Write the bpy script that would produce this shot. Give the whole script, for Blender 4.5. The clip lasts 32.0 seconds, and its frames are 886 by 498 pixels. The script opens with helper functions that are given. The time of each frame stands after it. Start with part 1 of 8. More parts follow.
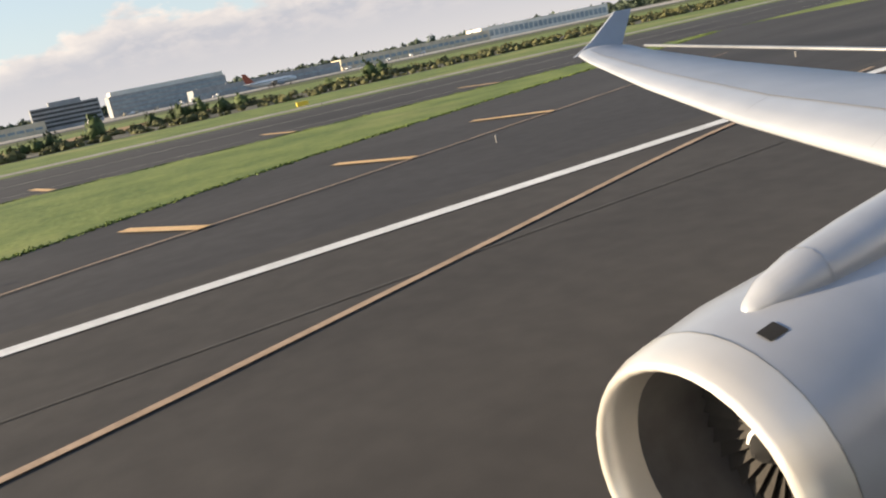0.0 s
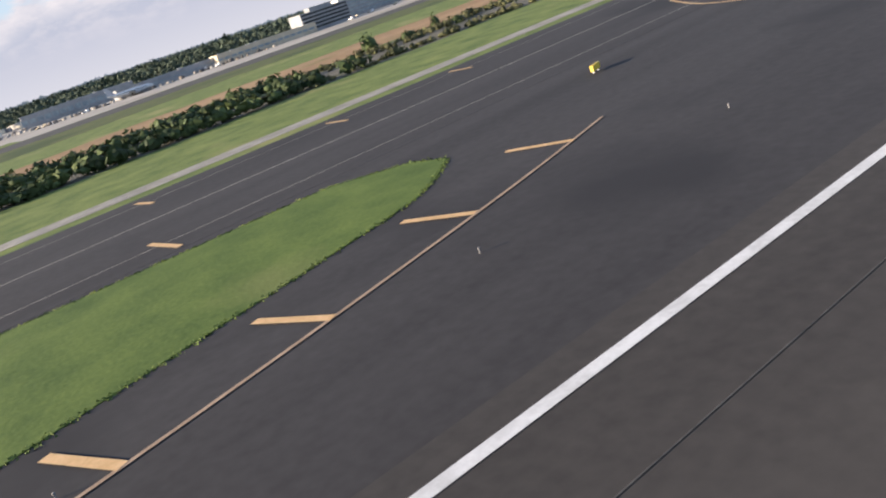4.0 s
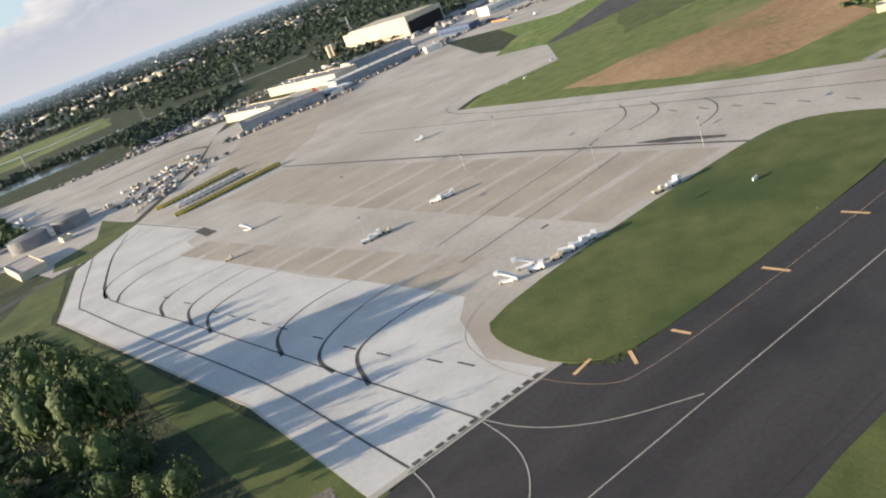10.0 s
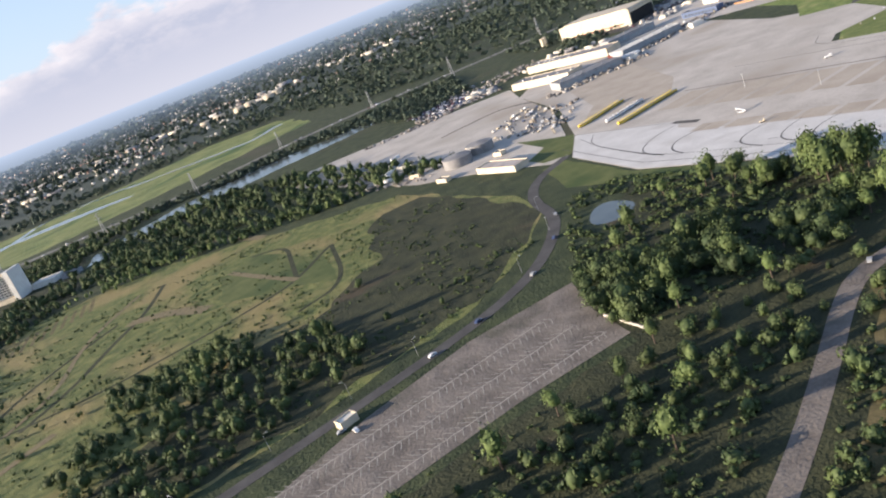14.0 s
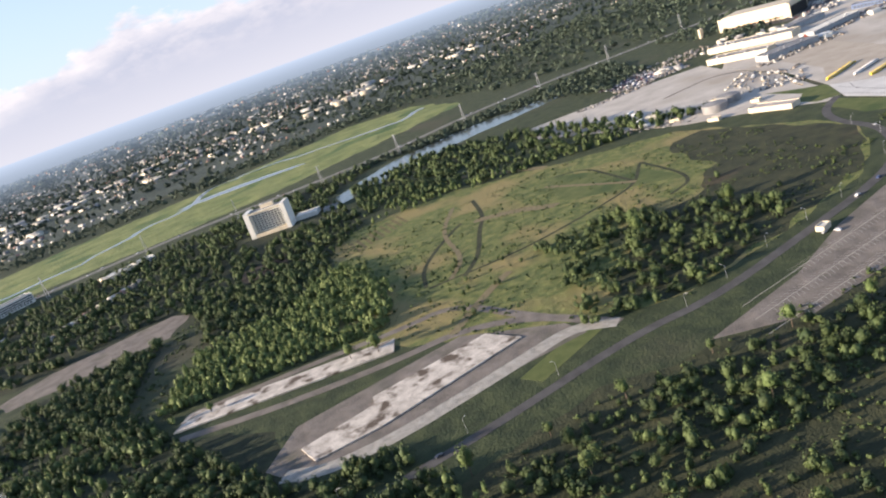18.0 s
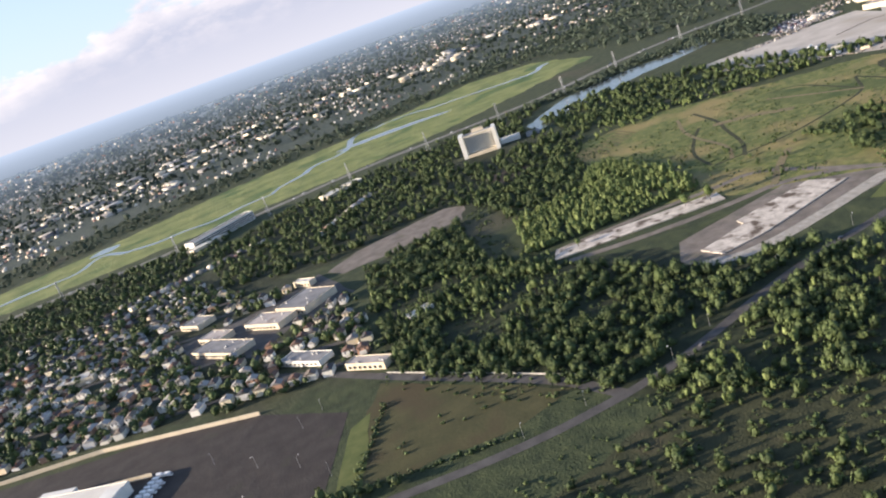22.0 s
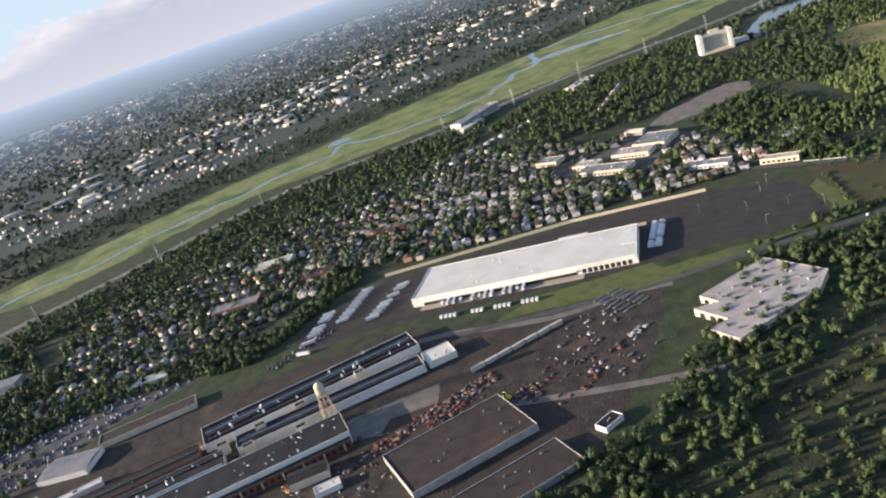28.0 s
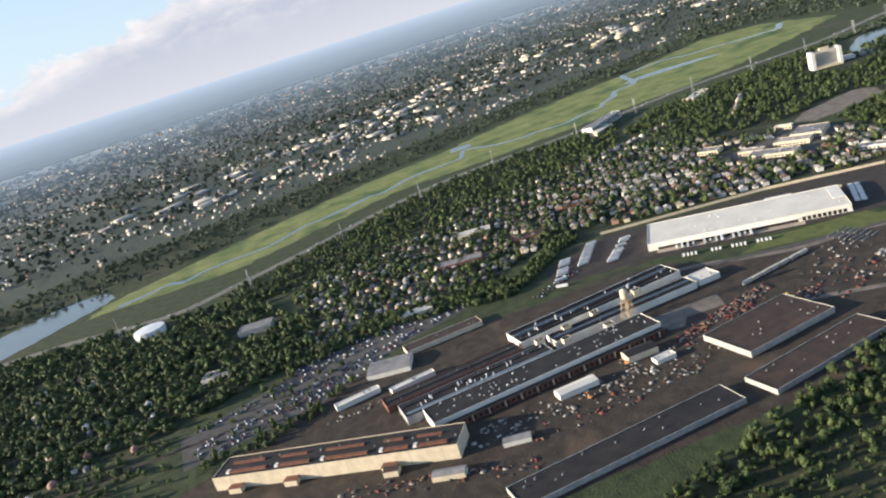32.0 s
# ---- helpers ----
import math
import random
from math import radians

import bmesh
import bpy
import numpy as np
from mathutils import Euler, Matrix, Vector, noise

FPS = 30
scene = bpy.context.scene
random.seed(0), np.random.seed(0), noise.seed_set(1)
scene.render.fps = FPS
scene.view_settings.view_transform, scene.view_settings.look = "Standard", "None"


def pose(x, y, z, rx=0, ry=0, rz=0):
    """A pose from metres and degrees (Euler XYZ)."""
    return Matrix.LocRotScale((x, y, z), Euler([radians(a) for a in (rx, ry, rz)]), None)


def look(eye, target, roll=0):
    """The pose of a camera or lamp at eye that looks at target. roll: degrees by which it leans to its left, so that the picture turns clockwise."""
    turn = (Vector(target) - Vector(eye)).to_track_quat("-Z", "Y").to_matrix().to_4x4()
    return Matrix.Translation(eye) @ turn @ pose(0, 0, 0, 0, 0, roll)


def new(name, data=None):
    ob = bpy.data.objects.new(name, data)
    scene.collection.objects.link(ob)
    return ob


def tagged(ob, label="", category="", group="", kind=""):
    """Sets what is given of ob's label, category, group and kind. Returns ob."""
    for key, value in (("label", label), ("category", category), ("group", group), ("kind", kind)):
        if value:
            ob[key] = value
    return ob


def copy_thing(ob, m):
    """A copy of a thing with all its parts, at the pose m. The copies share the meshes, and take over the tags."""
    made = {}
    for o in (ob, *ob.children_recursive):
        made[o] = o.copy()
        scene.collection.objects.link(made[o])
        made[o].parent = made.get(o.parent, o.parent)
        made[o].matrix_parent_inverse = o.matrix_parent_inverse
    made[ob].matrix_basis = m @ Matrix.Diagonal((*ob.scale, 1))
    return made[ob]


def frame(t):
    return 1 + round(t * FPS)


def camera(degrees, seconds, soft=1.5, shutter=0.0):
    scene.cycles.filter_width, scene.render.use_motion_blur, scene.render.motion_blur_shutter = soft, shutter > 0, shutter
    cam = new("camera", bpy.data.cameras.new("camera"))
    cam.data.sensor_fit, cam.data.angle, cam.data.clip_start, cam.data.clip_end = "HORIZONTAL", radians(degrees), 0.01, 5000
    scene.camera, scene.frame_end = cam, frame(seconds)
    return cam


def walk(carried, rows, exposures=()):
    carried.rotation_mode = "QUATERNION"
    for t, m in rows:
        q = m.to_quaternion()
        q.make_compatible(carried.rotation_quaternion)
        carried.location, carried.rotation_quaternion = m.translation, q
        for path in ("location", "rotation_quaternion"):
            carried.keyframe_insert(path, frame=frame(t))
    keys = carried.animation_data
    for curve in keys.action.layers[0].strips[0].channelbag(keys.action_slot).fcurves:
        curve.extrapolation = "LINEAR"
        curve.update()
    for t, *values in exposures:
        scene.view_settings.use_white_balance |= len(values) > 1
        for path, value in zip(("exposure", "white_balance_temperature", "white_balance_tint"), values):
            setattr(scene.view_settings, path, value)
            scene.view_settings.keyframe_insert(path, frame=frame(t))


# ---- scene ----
cam = camera(57.07, 32.0, soft=2.1)
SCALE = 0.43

# seconds, x, y, height, heading, dip, lean in metres and degrees
PATH = [
    (0.0, 0.00, 0.01, 6.86, 60.75, 14.00, 11.52),
    (0.5, -31.13, -0.01, 7.37, 60.69, 14.31, 12.29),
    (1.0, -62.88, -0.05, 7.90, 61.47, 14.69, 14.07),
    (1.5, -95.24, -0.08, 8.70, 61.83, 15.19, 15.50),
    (2.0, -128.44, -0.06, 9.93, 61.86, 15.45, 16.25),
    (2.5, -162.85, 0.12, 11.61, 62.21, 15.80, 17.22),
    (4.5, -316.70, 3.59, 23.10, 57.90, 19.25, 18.45),
    (5.0, -359.26, 4.82, 27.22, 62.91, 20.61, 20.53),
    (5.5, -403.06, 6.15, 31.85, 63.86, 20.87, 19.72),
    (6.0, -447.69, 7.59, 37.13, 65.10, 21.45, 22.20),
    (6.5, -492.73, 9.12, 43.11, 64.27, 21.40, 23.06),
    (7.0, -537.90, 10.71, 49.66, 63.87, 20.81, 22.73),
    (7.5, -582.98, 12.27, 56.53, 64.13, 20.57, 22.69),
    (8.0, -627.83, 13.73, 63.48, 63.97, 20.22, 21.62),
    (8.5, -672.42, 15.10, 70.39, 64.07, 19.97, 21.13),
    (9.0, -716.72, 16.39, 77.27, 63.46, 19.67, 20.75),
    (9.5, -760.69, 17.57, 84.20, 62.78, 19.65, 20.44),
    (10.0, -804.24, 18.61, 91.22, 63.32, 19.73, 21.11),
    (10.5, -847.30, 19.45, 98.35, 63.23, 19.55, 20.97),
    (11.0, -889.87, 20.11, 105.61, 63.67, 19.17, 21.34),
    (11.5, -931.93, 20.62, 112.98, 63.49, 19.03, 21.54),
    (12.0, -973.48, 21.02, 120.41, 63.47, 18.89, 22.09),
    (12.5, -1014.54, 21.30, 127.84, 64.07, 18.54, 22.61),
    (13.0, -1055.15, 21.49, 135.22, 63.60, 18.19, 22.30),
    (13.5, -1095.46, 21.60, 142.49, 63.37, 17.65, 22.12),
    (14.0, -1135.59, 21.62, 149.61, 63.69, 17.07, 21.95),
    (14.5, -1175.63, 21.52, 156.54, 63.86, 16.80, 21.79),
    (16.5, -1335.42, 18.94, 181.58, 63.45, 16.37, 20.71),
    (17.0, -1375.32, 17.66, 187.19, 63.71, 16.14, 20.39),
    (17.5, -1415.18, 16.20, 192.57, 63.96, 15.93, 20.35),
    (18.0, -1455.02, 14.56, 197.75, 63.77, 15.65, 20.05),
    (18.5, -1494.87, 12.76, 202.77, 63.24, 15.83, 19.66),
    (19.0, -1534.76, 10.84, 207.69, 62.91, 16.90, 19.36),
    (19.5, -1574.69, 8.78, 212.53, 63.31, 17.83, 19.04),
    (20.0, -1614.65, 6.59, 217.35, 64.32, 17.56, 19.37),
    (20.5, -1654.59, 4.26, 222.17, 64.40, 16.86, 20.05),
    (21.0, -1694.49, 1.79, 226.99, 64.17, 16.31, 20.22),
    (21.5, -1734.33, -0.82, 231.81, 64.60, 16.05, 20.08),
    (22.0, -1774.05, -3.55, 236.63, 65.34, 16.27, 20.00),
    (22.5, -1813.61, -6.37, 241.44, 65.88, 16.37, 20.08),
    (23.0, -1852.96, -9.25, 246.21, 66.04, 16.47, 20.08),
    (23.5, -1892.08, -12.15, 250.95, 66.03, 16.65, 20.01),
    (24.0, -1931.03, -15.08, 255.64, 66.44, 16.78, 20.27),
    (24.5, -1969.85, -18.02, 260.31, 65.91, 17.28, 20.22),
    (25.0, -2008.63, -21.00, 264.97, 66.38, 17.73, 19.80),
    (25.5, -2047.47, -24.03, 269.64, 66.97, 18.28, 19.57),
    (27.5, -2204.25, -37.22, 288.44, 66.47, 18.95, 18.80),
    (28.0, -2243.91, -40.73, 293.06, 67.67, 18.41, 18.93),
    (28.5, -2283.74, -44.32, 297.63, 68.05, 17.92, 19.00),
    (29.0, -2323.68, -47.98, 302.15, 67.41, 17.68, 18.79),
    (29.5, -2363.70, -51.73, 306.63, 66.62, 17.44, 18.52),
    (30.0, -2403.74, -55.56, 311.07, 66.72, 17.20, 18.20),
    (30.5, -2443.76, -59.46, 315.49, 66.92, 16.97, 17.79),
    (31.0, -2483.76, -63.41, 319.88, 66.80, 16.68, 17.59),
    (31.5, -2523.73, -67.39, 324.24, 66.46, 16.24, 17.35),
    (32.0, -2563.70, -71.38, 328.58, 66.91, 15.70, 17.54),
]


def aim(x, y, z, heading, dip, lean):
    h, d = radians(heading), radians(dip)
    way = Vector((math.cos(h) * math.cos(d), math.sin(h) * math.cos(d), -math.sin(d)))
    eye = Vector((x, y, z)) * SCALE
    return look(eye, eye + way * 100, -lean)


walk(cam, [(row[0], aim(*row[1:])) for row in PATH], [(0.0, 1.16, 6450, 12), (2.5, 1.14, 6030, 14), (5.0, 1.20, 5800, 17), (6.0, 1.42, 5730, 17), (7.0, 1.38, 5730, 16), (8.5, 1.12, 5850, 15), (10.0, 1.06, 5980, 11), (11.0, 1.05, 5930, 13), (14.0, 1.20, 5730, 17), (17.0, 1.32, 5880, 17), (20.0, 1.36, 5800, 18), (25.0, 1.28, 5850, 16), (28.0, 1.15, 5720, 16), (31.0, 1.16, 5750, 15), (32.0, 1.22, 5800, 12)])

# ---- light ----
SUN_UP, SUN_TURN = radians(12.0), radians(-68.5)
world = bpy.data.worlds.new("world")
scene.world = world
world.use_nodes = True
wn, wl = world.node_tree.nodes, world.node_tree.links
wn.clear()


def wnode(kind, **values):
    n = wn.new(kind)
    for k, v in values.items():
        n.inputs[k].default_value = v
    return n


sky = wn.new("ShaderNodeTexSky")
sky.sky_type = "NISHITA"
sky.sun_disc = False
sky.sun_elevation, sky.sun_rotation = SUN_UP, SUN_TURN
sky.air_density, sky.dust_density, sky.ozone_density = 1.0, 1.6, 1.5
coord = wn.new("ShaderNodeTexCoord")
sep = wn.new("ShaderNodeSeparateXYZ")
wl.new(coord.outputs["Generated"], sep.inputs[0])


def wmath(op, a, b=None, c=None):
    n = wn.new("ShaderNodeMath")
    n.operation = op
    for i, v in enumerate((a, b, c)):
        if v is None:
            continue
        if isinstance(v, (int, float)):
            n.inputs[i].default_value = v
        else:
            wl.new(v, n.inputs[i])
    return n.outputs[0]


def wmix(fac, a, b, blend="MIX"):
    n = wn.new("ShaderNodeMix")
    n.data_type, n.blend_type = "RGBA", blend
    for i, v in ((0, fac), (6, a), (7, b)):
        if isinstance(v, (int, float)):
            n.inputs[i].default_value = v
        elif isinstance(v, tuple):
            n.inputs[i].default_value = (*v, 1)
        else:
            wl.new(v, n.inputs[i])
    return n.outputs[2]


def wramp(v, *stops):
    n = wn.new("ShaderNodeValToRGB")
    for e, (p, c) in zip(n.color_ramp.elements, (stops[0], stops[-1])):
        e.position, e.color = p, (c, c, c, 1)
    for p, c in stops[1:-1]:
        n.color_ramp.elements.new(p).color = (c, c, c, 1)
    wl.new(v, n.inputs[0])
    return n.outputs[0]


# sky, thin summer haze and heaped evening clouds
up = sep.outputs[2]
haze = wramp(wmath("ABSOLUTE", up), (0.0, 0.80), (0.10, 0.52), (0.30, 0.22), (1.0, 0.02))
sky_c = wmix(1.0, sky.outputs[0], (0.088, 0.091, 0.095), "MULTIPLY")
sky_c = wmix(haze, sky_c, (0.37, 0.42, 0.45))
cloud_map = wn.new("ShaderNodeMapping")
cloud_map.inputs["Scale"].default_value = (9.0, 9.0, 20.0)
cloud_map.inputs["Location"].default_value = (0.4, 1.1, 0.25)
wl.new(coord.outputs["Generated"], cloud_map.inputs[0])
cn = wnode("ShaderNodeTexNoise", Scale=1.0, Detail=7.0, Roughness=0.55)
wl.new(cloud_map.outputs[0], cn.inputs["Vector"])
cn2 = wnode("ShaderNodeTexNoise", Scale=3.2, Detail=5.0, Roughness=0.55)
wl.new(cloud_map.outputs[0], cn2.inputs["Vector"])
# a cumulus bank low in the north: its billowing top, the lit rim and the grey body
side_x = wmath("DIVIDE", sep.outputs[0], wmath("MAXIMUM", wmath("ABSOLUTE", sep.outputs[1]), 0.05))
crest = wramp(wmath("MULTIPLY_ADD", side_x, 0.5, 0.5), (0.0, 0.30), (0.50, 0.52), (0.56, 0.66), (0.60, 0.84), (0.64, 0.80), (0.75, 0.92), (1.0, 0.55))
crest = wmath("MULTIPLY", crest, 0.115)
crest = wmath("ADD", crest, wmath("MULTIPLY_ADD", cn.outputs[0], 0.085, -0.0425))
crest = wmath("ADD", crest, wmath("MULTIPLY_ADD", cn2.outputs[0], 0.030, -0.015))
depth = wmath("SUBTRACT", crest, up)
bank = wramp(wmath("MULTIPLY_ADD", depth, 10.0, 0.5), (0.47, 0.0), (0.56, 0.92), (1.0, 1.0))
rim = wramp(wmath("MULTIPLY_ADD", depth, 10.0, 0.5), (0.50, 1.0), (0.62, 0.55), (0.80, 0.0))
rim = wmath("MULTIPLY", rim, wramp(cn2.outputs[0], (0.36, 0.35), (0.60, 1.0)))
body_c = wmix(wramp(up, (0.0, 0.0), (0.06, 1.0)), (0.335, 0.322, 0.312), (0.262, 0.262, 0.276))
billow = wramp(cn2.outputs[0], (0.40, 0.0), (0.62, 0.45))
cloud_c = wmix(wmath("MAXIMUM", rim, wmath("MULTIPLY", billow, wramp(up, (0.03, 0.0), (0.08, 1.0)))), body_c, (0.51, 0.445, 0.38))
sky_c = wmix(bank, sky_c, cloud_c)
# far country under the haze, past the modelled ground
flat = wmath("DIVIDE", 1.0, wmath("MAXIMUM", wmath("MULTIPLY", up, -1.0), 0.004))
far_xy = wn.new("ShaderNodeCombineXYZ")
wl.new(wmath("MULTIPLY", sep.outputs[0], flat), far_xy.inputs[0])
wl.new(wmath("MULTIPLY", sep.outputs[1], flat), far_xy.inputs[1])
fn = wnode("ShaderNodeTexNoise", Scale=0.55, Detail=9.0, Roughness=0.72)
wl.new(far_xy.outputs[0], fn.inputs["Vector"])
land = wmix(wramp(fn.outputs[0], (0.45, 0.0), (0.70, 1.0)), (0.024, 0.033, 0.033), (0.066, 0.074, 0.073))
land = wmix(wramp(wmath("MULTIPLY", up, -1.0), (0.0, 1.0), (0.004, 0.86), (0.012, 0.66), (0.025, 0.46), (0.045, 0.25), (0.3, 0.0)), land, (0.27, 0.305, 0.335))
under = wmath("LESS_THAN", up, 0.0)
final = wmix(under, sky_c, land)
bg = wnode("ShaderNodeBackground", Strength=1.0)
wl.new(final, bg.inputs[0])
wout = wn.new("ShaderNodeOutputWorld")
wl.new(bg.outputs[0], wout.inputs[0])

sun = new("sun", bpy.data.lights.new("sun", "SUN"))
sun.data.energy, sun.data.angle, sun.data.color = 5.0, radians(0.6), (1.0, 0.80, 0.54)
sun_way = Vector((math.sin(SUN_TURN) * math.cos(SUN_UP), math.cos(SUN_TURN) * math.cos(SUN_UP), math.sin(SUN_UP)))
sun.matrix_world = look(sun_way * 500, (0, 0, 0))

# ---- materials ----
def material(name, rough=0.8, metal=0.0):
    m = bpy.data.materials.new(name)
    m.use_nodes = True
    b = m.node_tree.nodes["Principled BSDF"]
    b.inputs["Roughness"].default_value, b.inputs["Metallic"].default_value = rough, metal
    if rough >= 0.75:
        b.inputs["Specular IOR Level"].default_value = 0.34
    return m, m.node_tree.nodes, m.node_tree.links, b


def surface(name, a, b, scale=1.0, fine=8.0, rough=0.8, metal=0.0, bump=0.0, spread=0.0, third=None, third_scale=0.02, third_at=0.55, island=False, detail=6.0, stretch=1.0):
    """Two colours mixed by coarse and fine noise at sizes in metres, a third in large patches, each object a little its own shade."""
    m, n, l, bsdf = material(name, rough, metal)
    geo = n.new("ShaderNodeNewGeometry")
    big = n.new("ShaderNodeTexNoise")
    big.inputs["Scale"].default_value, big.inputs["Detail"].default_value = 1.0 / (scale * SCALE), detail
    small = n.new("ShaderNodeTexNoise")
    small.inputs["Scale"].default_value, small.inputs["Detail"].default_value = fine / (scale * SCALE), 4.0
    along = n.new("ShaderNodeMapping")
    along.inputs["Scale"].default_value = (stretch, 1.0, 1.0)
    l.new(geo.outputs["Position"], along.inputs[0])
    l.new(along.outputs[0], big.inputs["Vector"])
    l.new(geo.outputs["Position"], small.inputs["Vector"])
    add = n.new("ShaderNodeMath")
    add.operation = "MULTIPLY_ADD"
    l.new(small.outputs[0], add.inputs[0])
    add.inputs[1].default_value = 0.5
    l.new(big.outputs[0], add.inputs[2])
    ramp = n.new("ShaderNodeValToRGB")
    ramp.color_ramp.elements[0].position, ramp.color_ramp.elements[1].position = 0.55, 0.95
    ramp.color_ramp.elements[0].color, ramp.color_ramp.elements[1].color = (*a, 1), (*b, 1)
    l.new(add.outputs[0], ramp.inputs[0])
    col = ramp.outputs[0]
    if third:
        patch = n.new("ShaderNodeTexNoise")
        patch.inputs["Scale"].default_value, patch.inputs["Detail"].default_value = third_scale / SCALE, 5.0
        l.new(geo.outputs["Position"], patch.inputs["Vector"])
        pr = n.new("ShaderNodeValToRGB")
        pr.color_ramp.elements[0].position, pr.color_ramp.elements[1].position = third_at, third_at + 0.12
        l.new(patch.outputs[0], pr.inputs[0])
        mix = n.new("ShaderNodeMix")
        mix.data_type = "RGBA"
        l.new(pr.outputs[0], mix.inputs[0])
        l.new(col, mix.inputs[6])
        mix.inputs[7].default_value = (*third, 1)
        col = mix.outputs[2]
    if spread:
        hsv = n.new("ShaderNodeHueSaturation")
        info = n.new("ShaderNodeObjectInfo")
        rnd = geo.outputs["Random Per Island"] if island else info.outputs["Random"]
        mr = n.new("ShaderNodeMapRange")
        mr.inputs["To Min"].default_value, mr.inputs["To Max"].default_value = 1 - spread, 1 + spread
        l.new(rnd, mr.inputs[0])
        l.new(mr.outputs[0], hsv.inputs["Value"])
        l.new(col, hsv.inputs["Color"])
        col = hsv.outputs[0]
    l.new(col, bsdf.inputs["Base Color"])
    if bump:
        bp = n.new("ShaderNodeBump")
        bp.inputs["Strength"].default_value, bp.inputs["Distance"].default_value = bump, scale * 0.2 * SCALE
        l.new(add.outputs[0], bp.inputs["Height"])
        l.new(bp.outputs[0], bsdf.inputs["Normal"])
    return m


def palette(name, colours, rough=0.7, metal=0.0, island=False):
    """One of a few paint colours for each object or loose piece."""
    m, n, l, bsdf = material(name, rough, metal)
    ramp = n.new("ShaderNodeValToRGB")
    ramp.color_ramp.interpolation = "CONSTANT"
    for i, c in enumerate(colours):
        e = ramp.color_ramp.elements[i] if i < 2 else ramp.color_ramp.elements.new(0.99)
        e.color = (*c, 1)
    for i, e in enumerate(ramp.color_ramp.elements):
        e.position = i / len(colours)
    src = n.new("ShaderNodeNewGeometry").outputs["Random Per Island"] if island else n.new("ShaderNodeObjectInfo").outputs["Random"]
    l.new(src, ramp.inputs[0])
    noise_t = n.new("ShaderNodeTexNoise")
    noise_t.inputs["Scale"].default_value, noise_t.inputs["Detail"].default_value = 0.6 / SCALE, 6.0
    l.new(n.new("ShaderNodeNewGeometry").outputs["Position"], noise_t.inputs["Vector"])
    mr = n.new("ShaderNodeMapRange")
    mr.inputs["To Min"].default_value, mr.inputs["To Max"].default_value = 0.75, 1.15
    l.new(noise_t.outputs[0], mr.inputs[0])
    mul = n.new("ShaderNodeMix")
    mul.data_type, mul.blend_type = "RGBA", "MULTIPLY"
    mul.inputs[0].default_value = 1.0
    l.new(ramp.outputs[0], mul.inputs[6])
    l.new(mr.outputs[0], mul.inputs[7])
    l.new(mul.outputs[2], bsdf.inputs["Base Color"])
    return m


G = surface
m_ground = G("rough_ground", (0.022, 0.034, 0.014), (0.058, 0.072, 0.029), 14, 9, 0.95, bump=0.5, third=(0.060, 0.060, 0.033), third_scale=0.006, third_at=0.58)
m_lawn = G("mown_grass", (0.092, 0.142, 0.030), (0.215, 0.258, 0.064), 7, 11, 0.9, bump=0.12, third=(0.270, 0.272, 0.094), third_scale=0.03, third_at=0.56)
m_lawn_deep = G("deep_green_mown_grass", (0.072, 0.120, 0.020), (0.135, 0.190, 0.036), 6, 11, 0.9, bump=0.08, third=(0.180, 0.210, 0.058), third_scale=0.035, third_at=0.57)
m_lawn_olive = G("olive_airfield_grass", (0.104, 0.138, 0.034), (0.178, 0.204, 0.056), 9, 11, 0.9, bump=0.08, third=(0.212, 0.205, 0.076), third_scale=0.02, third_at=0.55)
m_lawn_dry = G("dry_mown_grass", (0.070, 0.094, 0.024), (0.125, 0.138, 0.042), 9, 11, 0.9, bump=0.10, third=(0.055, 0.082, 0.020), third_scale=0.02, third_at=0.52)
m_brown = G("dead_brown_field", (0.27, 0.165, 0.080), (0.42, 0.275, 0.145), 30, 7, 0.95, bump=0.15, stretch=0.3, third=(0.20, 0.175, 0.066), third_scale=0.025, third_at=0.56)
m_olive_field = G("flat_olive_field", (0.044, 0.046, 0.017), (0.076, 0.072, 0.029), 20, 9, 0.95, bump=0.1, third=(0.062, 0.050, 0.023), third_scale=0.02, third_at=0.5)
m_meadow = G("weedy_meadow", (0.058, 0.088, 0.024), (0.195, 0.200, 0.064), 9, 9, 0.95, bump=0.9, third=(0.235, 0.196, 0.080), third_scale=0.014, third_at=0.50)
m_scrubland = G("dark_scrubland", (0.020, 0.026, 0.012), (0.055, 0.058, 0.025), 12, 9, 0.95, bump=0.6, third=(0.075, 0.058, 0.034), third_scale=0.02, third_at=0.62)
m_marsh = G("marsh_reeds", (0.118, 0.155, 0.046), (0.240, 0.258, 0.092), 45, 9, 0.95, bump=0.6, third=(0.07, 0.12, 0.035), third_scale=0.009, third_at=0.54)
m_asphalt = G("dark_asphalt", (0.037, 0.034, 0.034), (0.062, 0.058, 0.057), 10, 9, 0.85, stretch=0.12, third=(0.030, 0.028, 0.029), third_scale=0.03, third_at=0.55)
m_runway = G("rubbered_runway_asphalt", (0.045, 0.040, 0.036), (0.075, 0.067, 0.059), 9, 9, 0.85, stretch=0.08, third=(0.038, 0.033, 0.030), third_scale=0.03, third_at=0.53)
m_lot = G("worn_parking_asphalt", (0.125, 0.108, 0.092), (0.225, 0.196, 0.165), 12, 10, 0.9, bump=0.3, third=(0.105, 0.098, 0.070), third_scale=0.03, third_at=0.58)
m_yard = G("brown_dirt_yard", (0.028, 0.023, 0.018), (0.062, 0.050, 0.039), 14, 9, 0.95, bump=0.5, third=(0.110, 0.076, 0.052), third_scale=0.012, third_at=0.60)
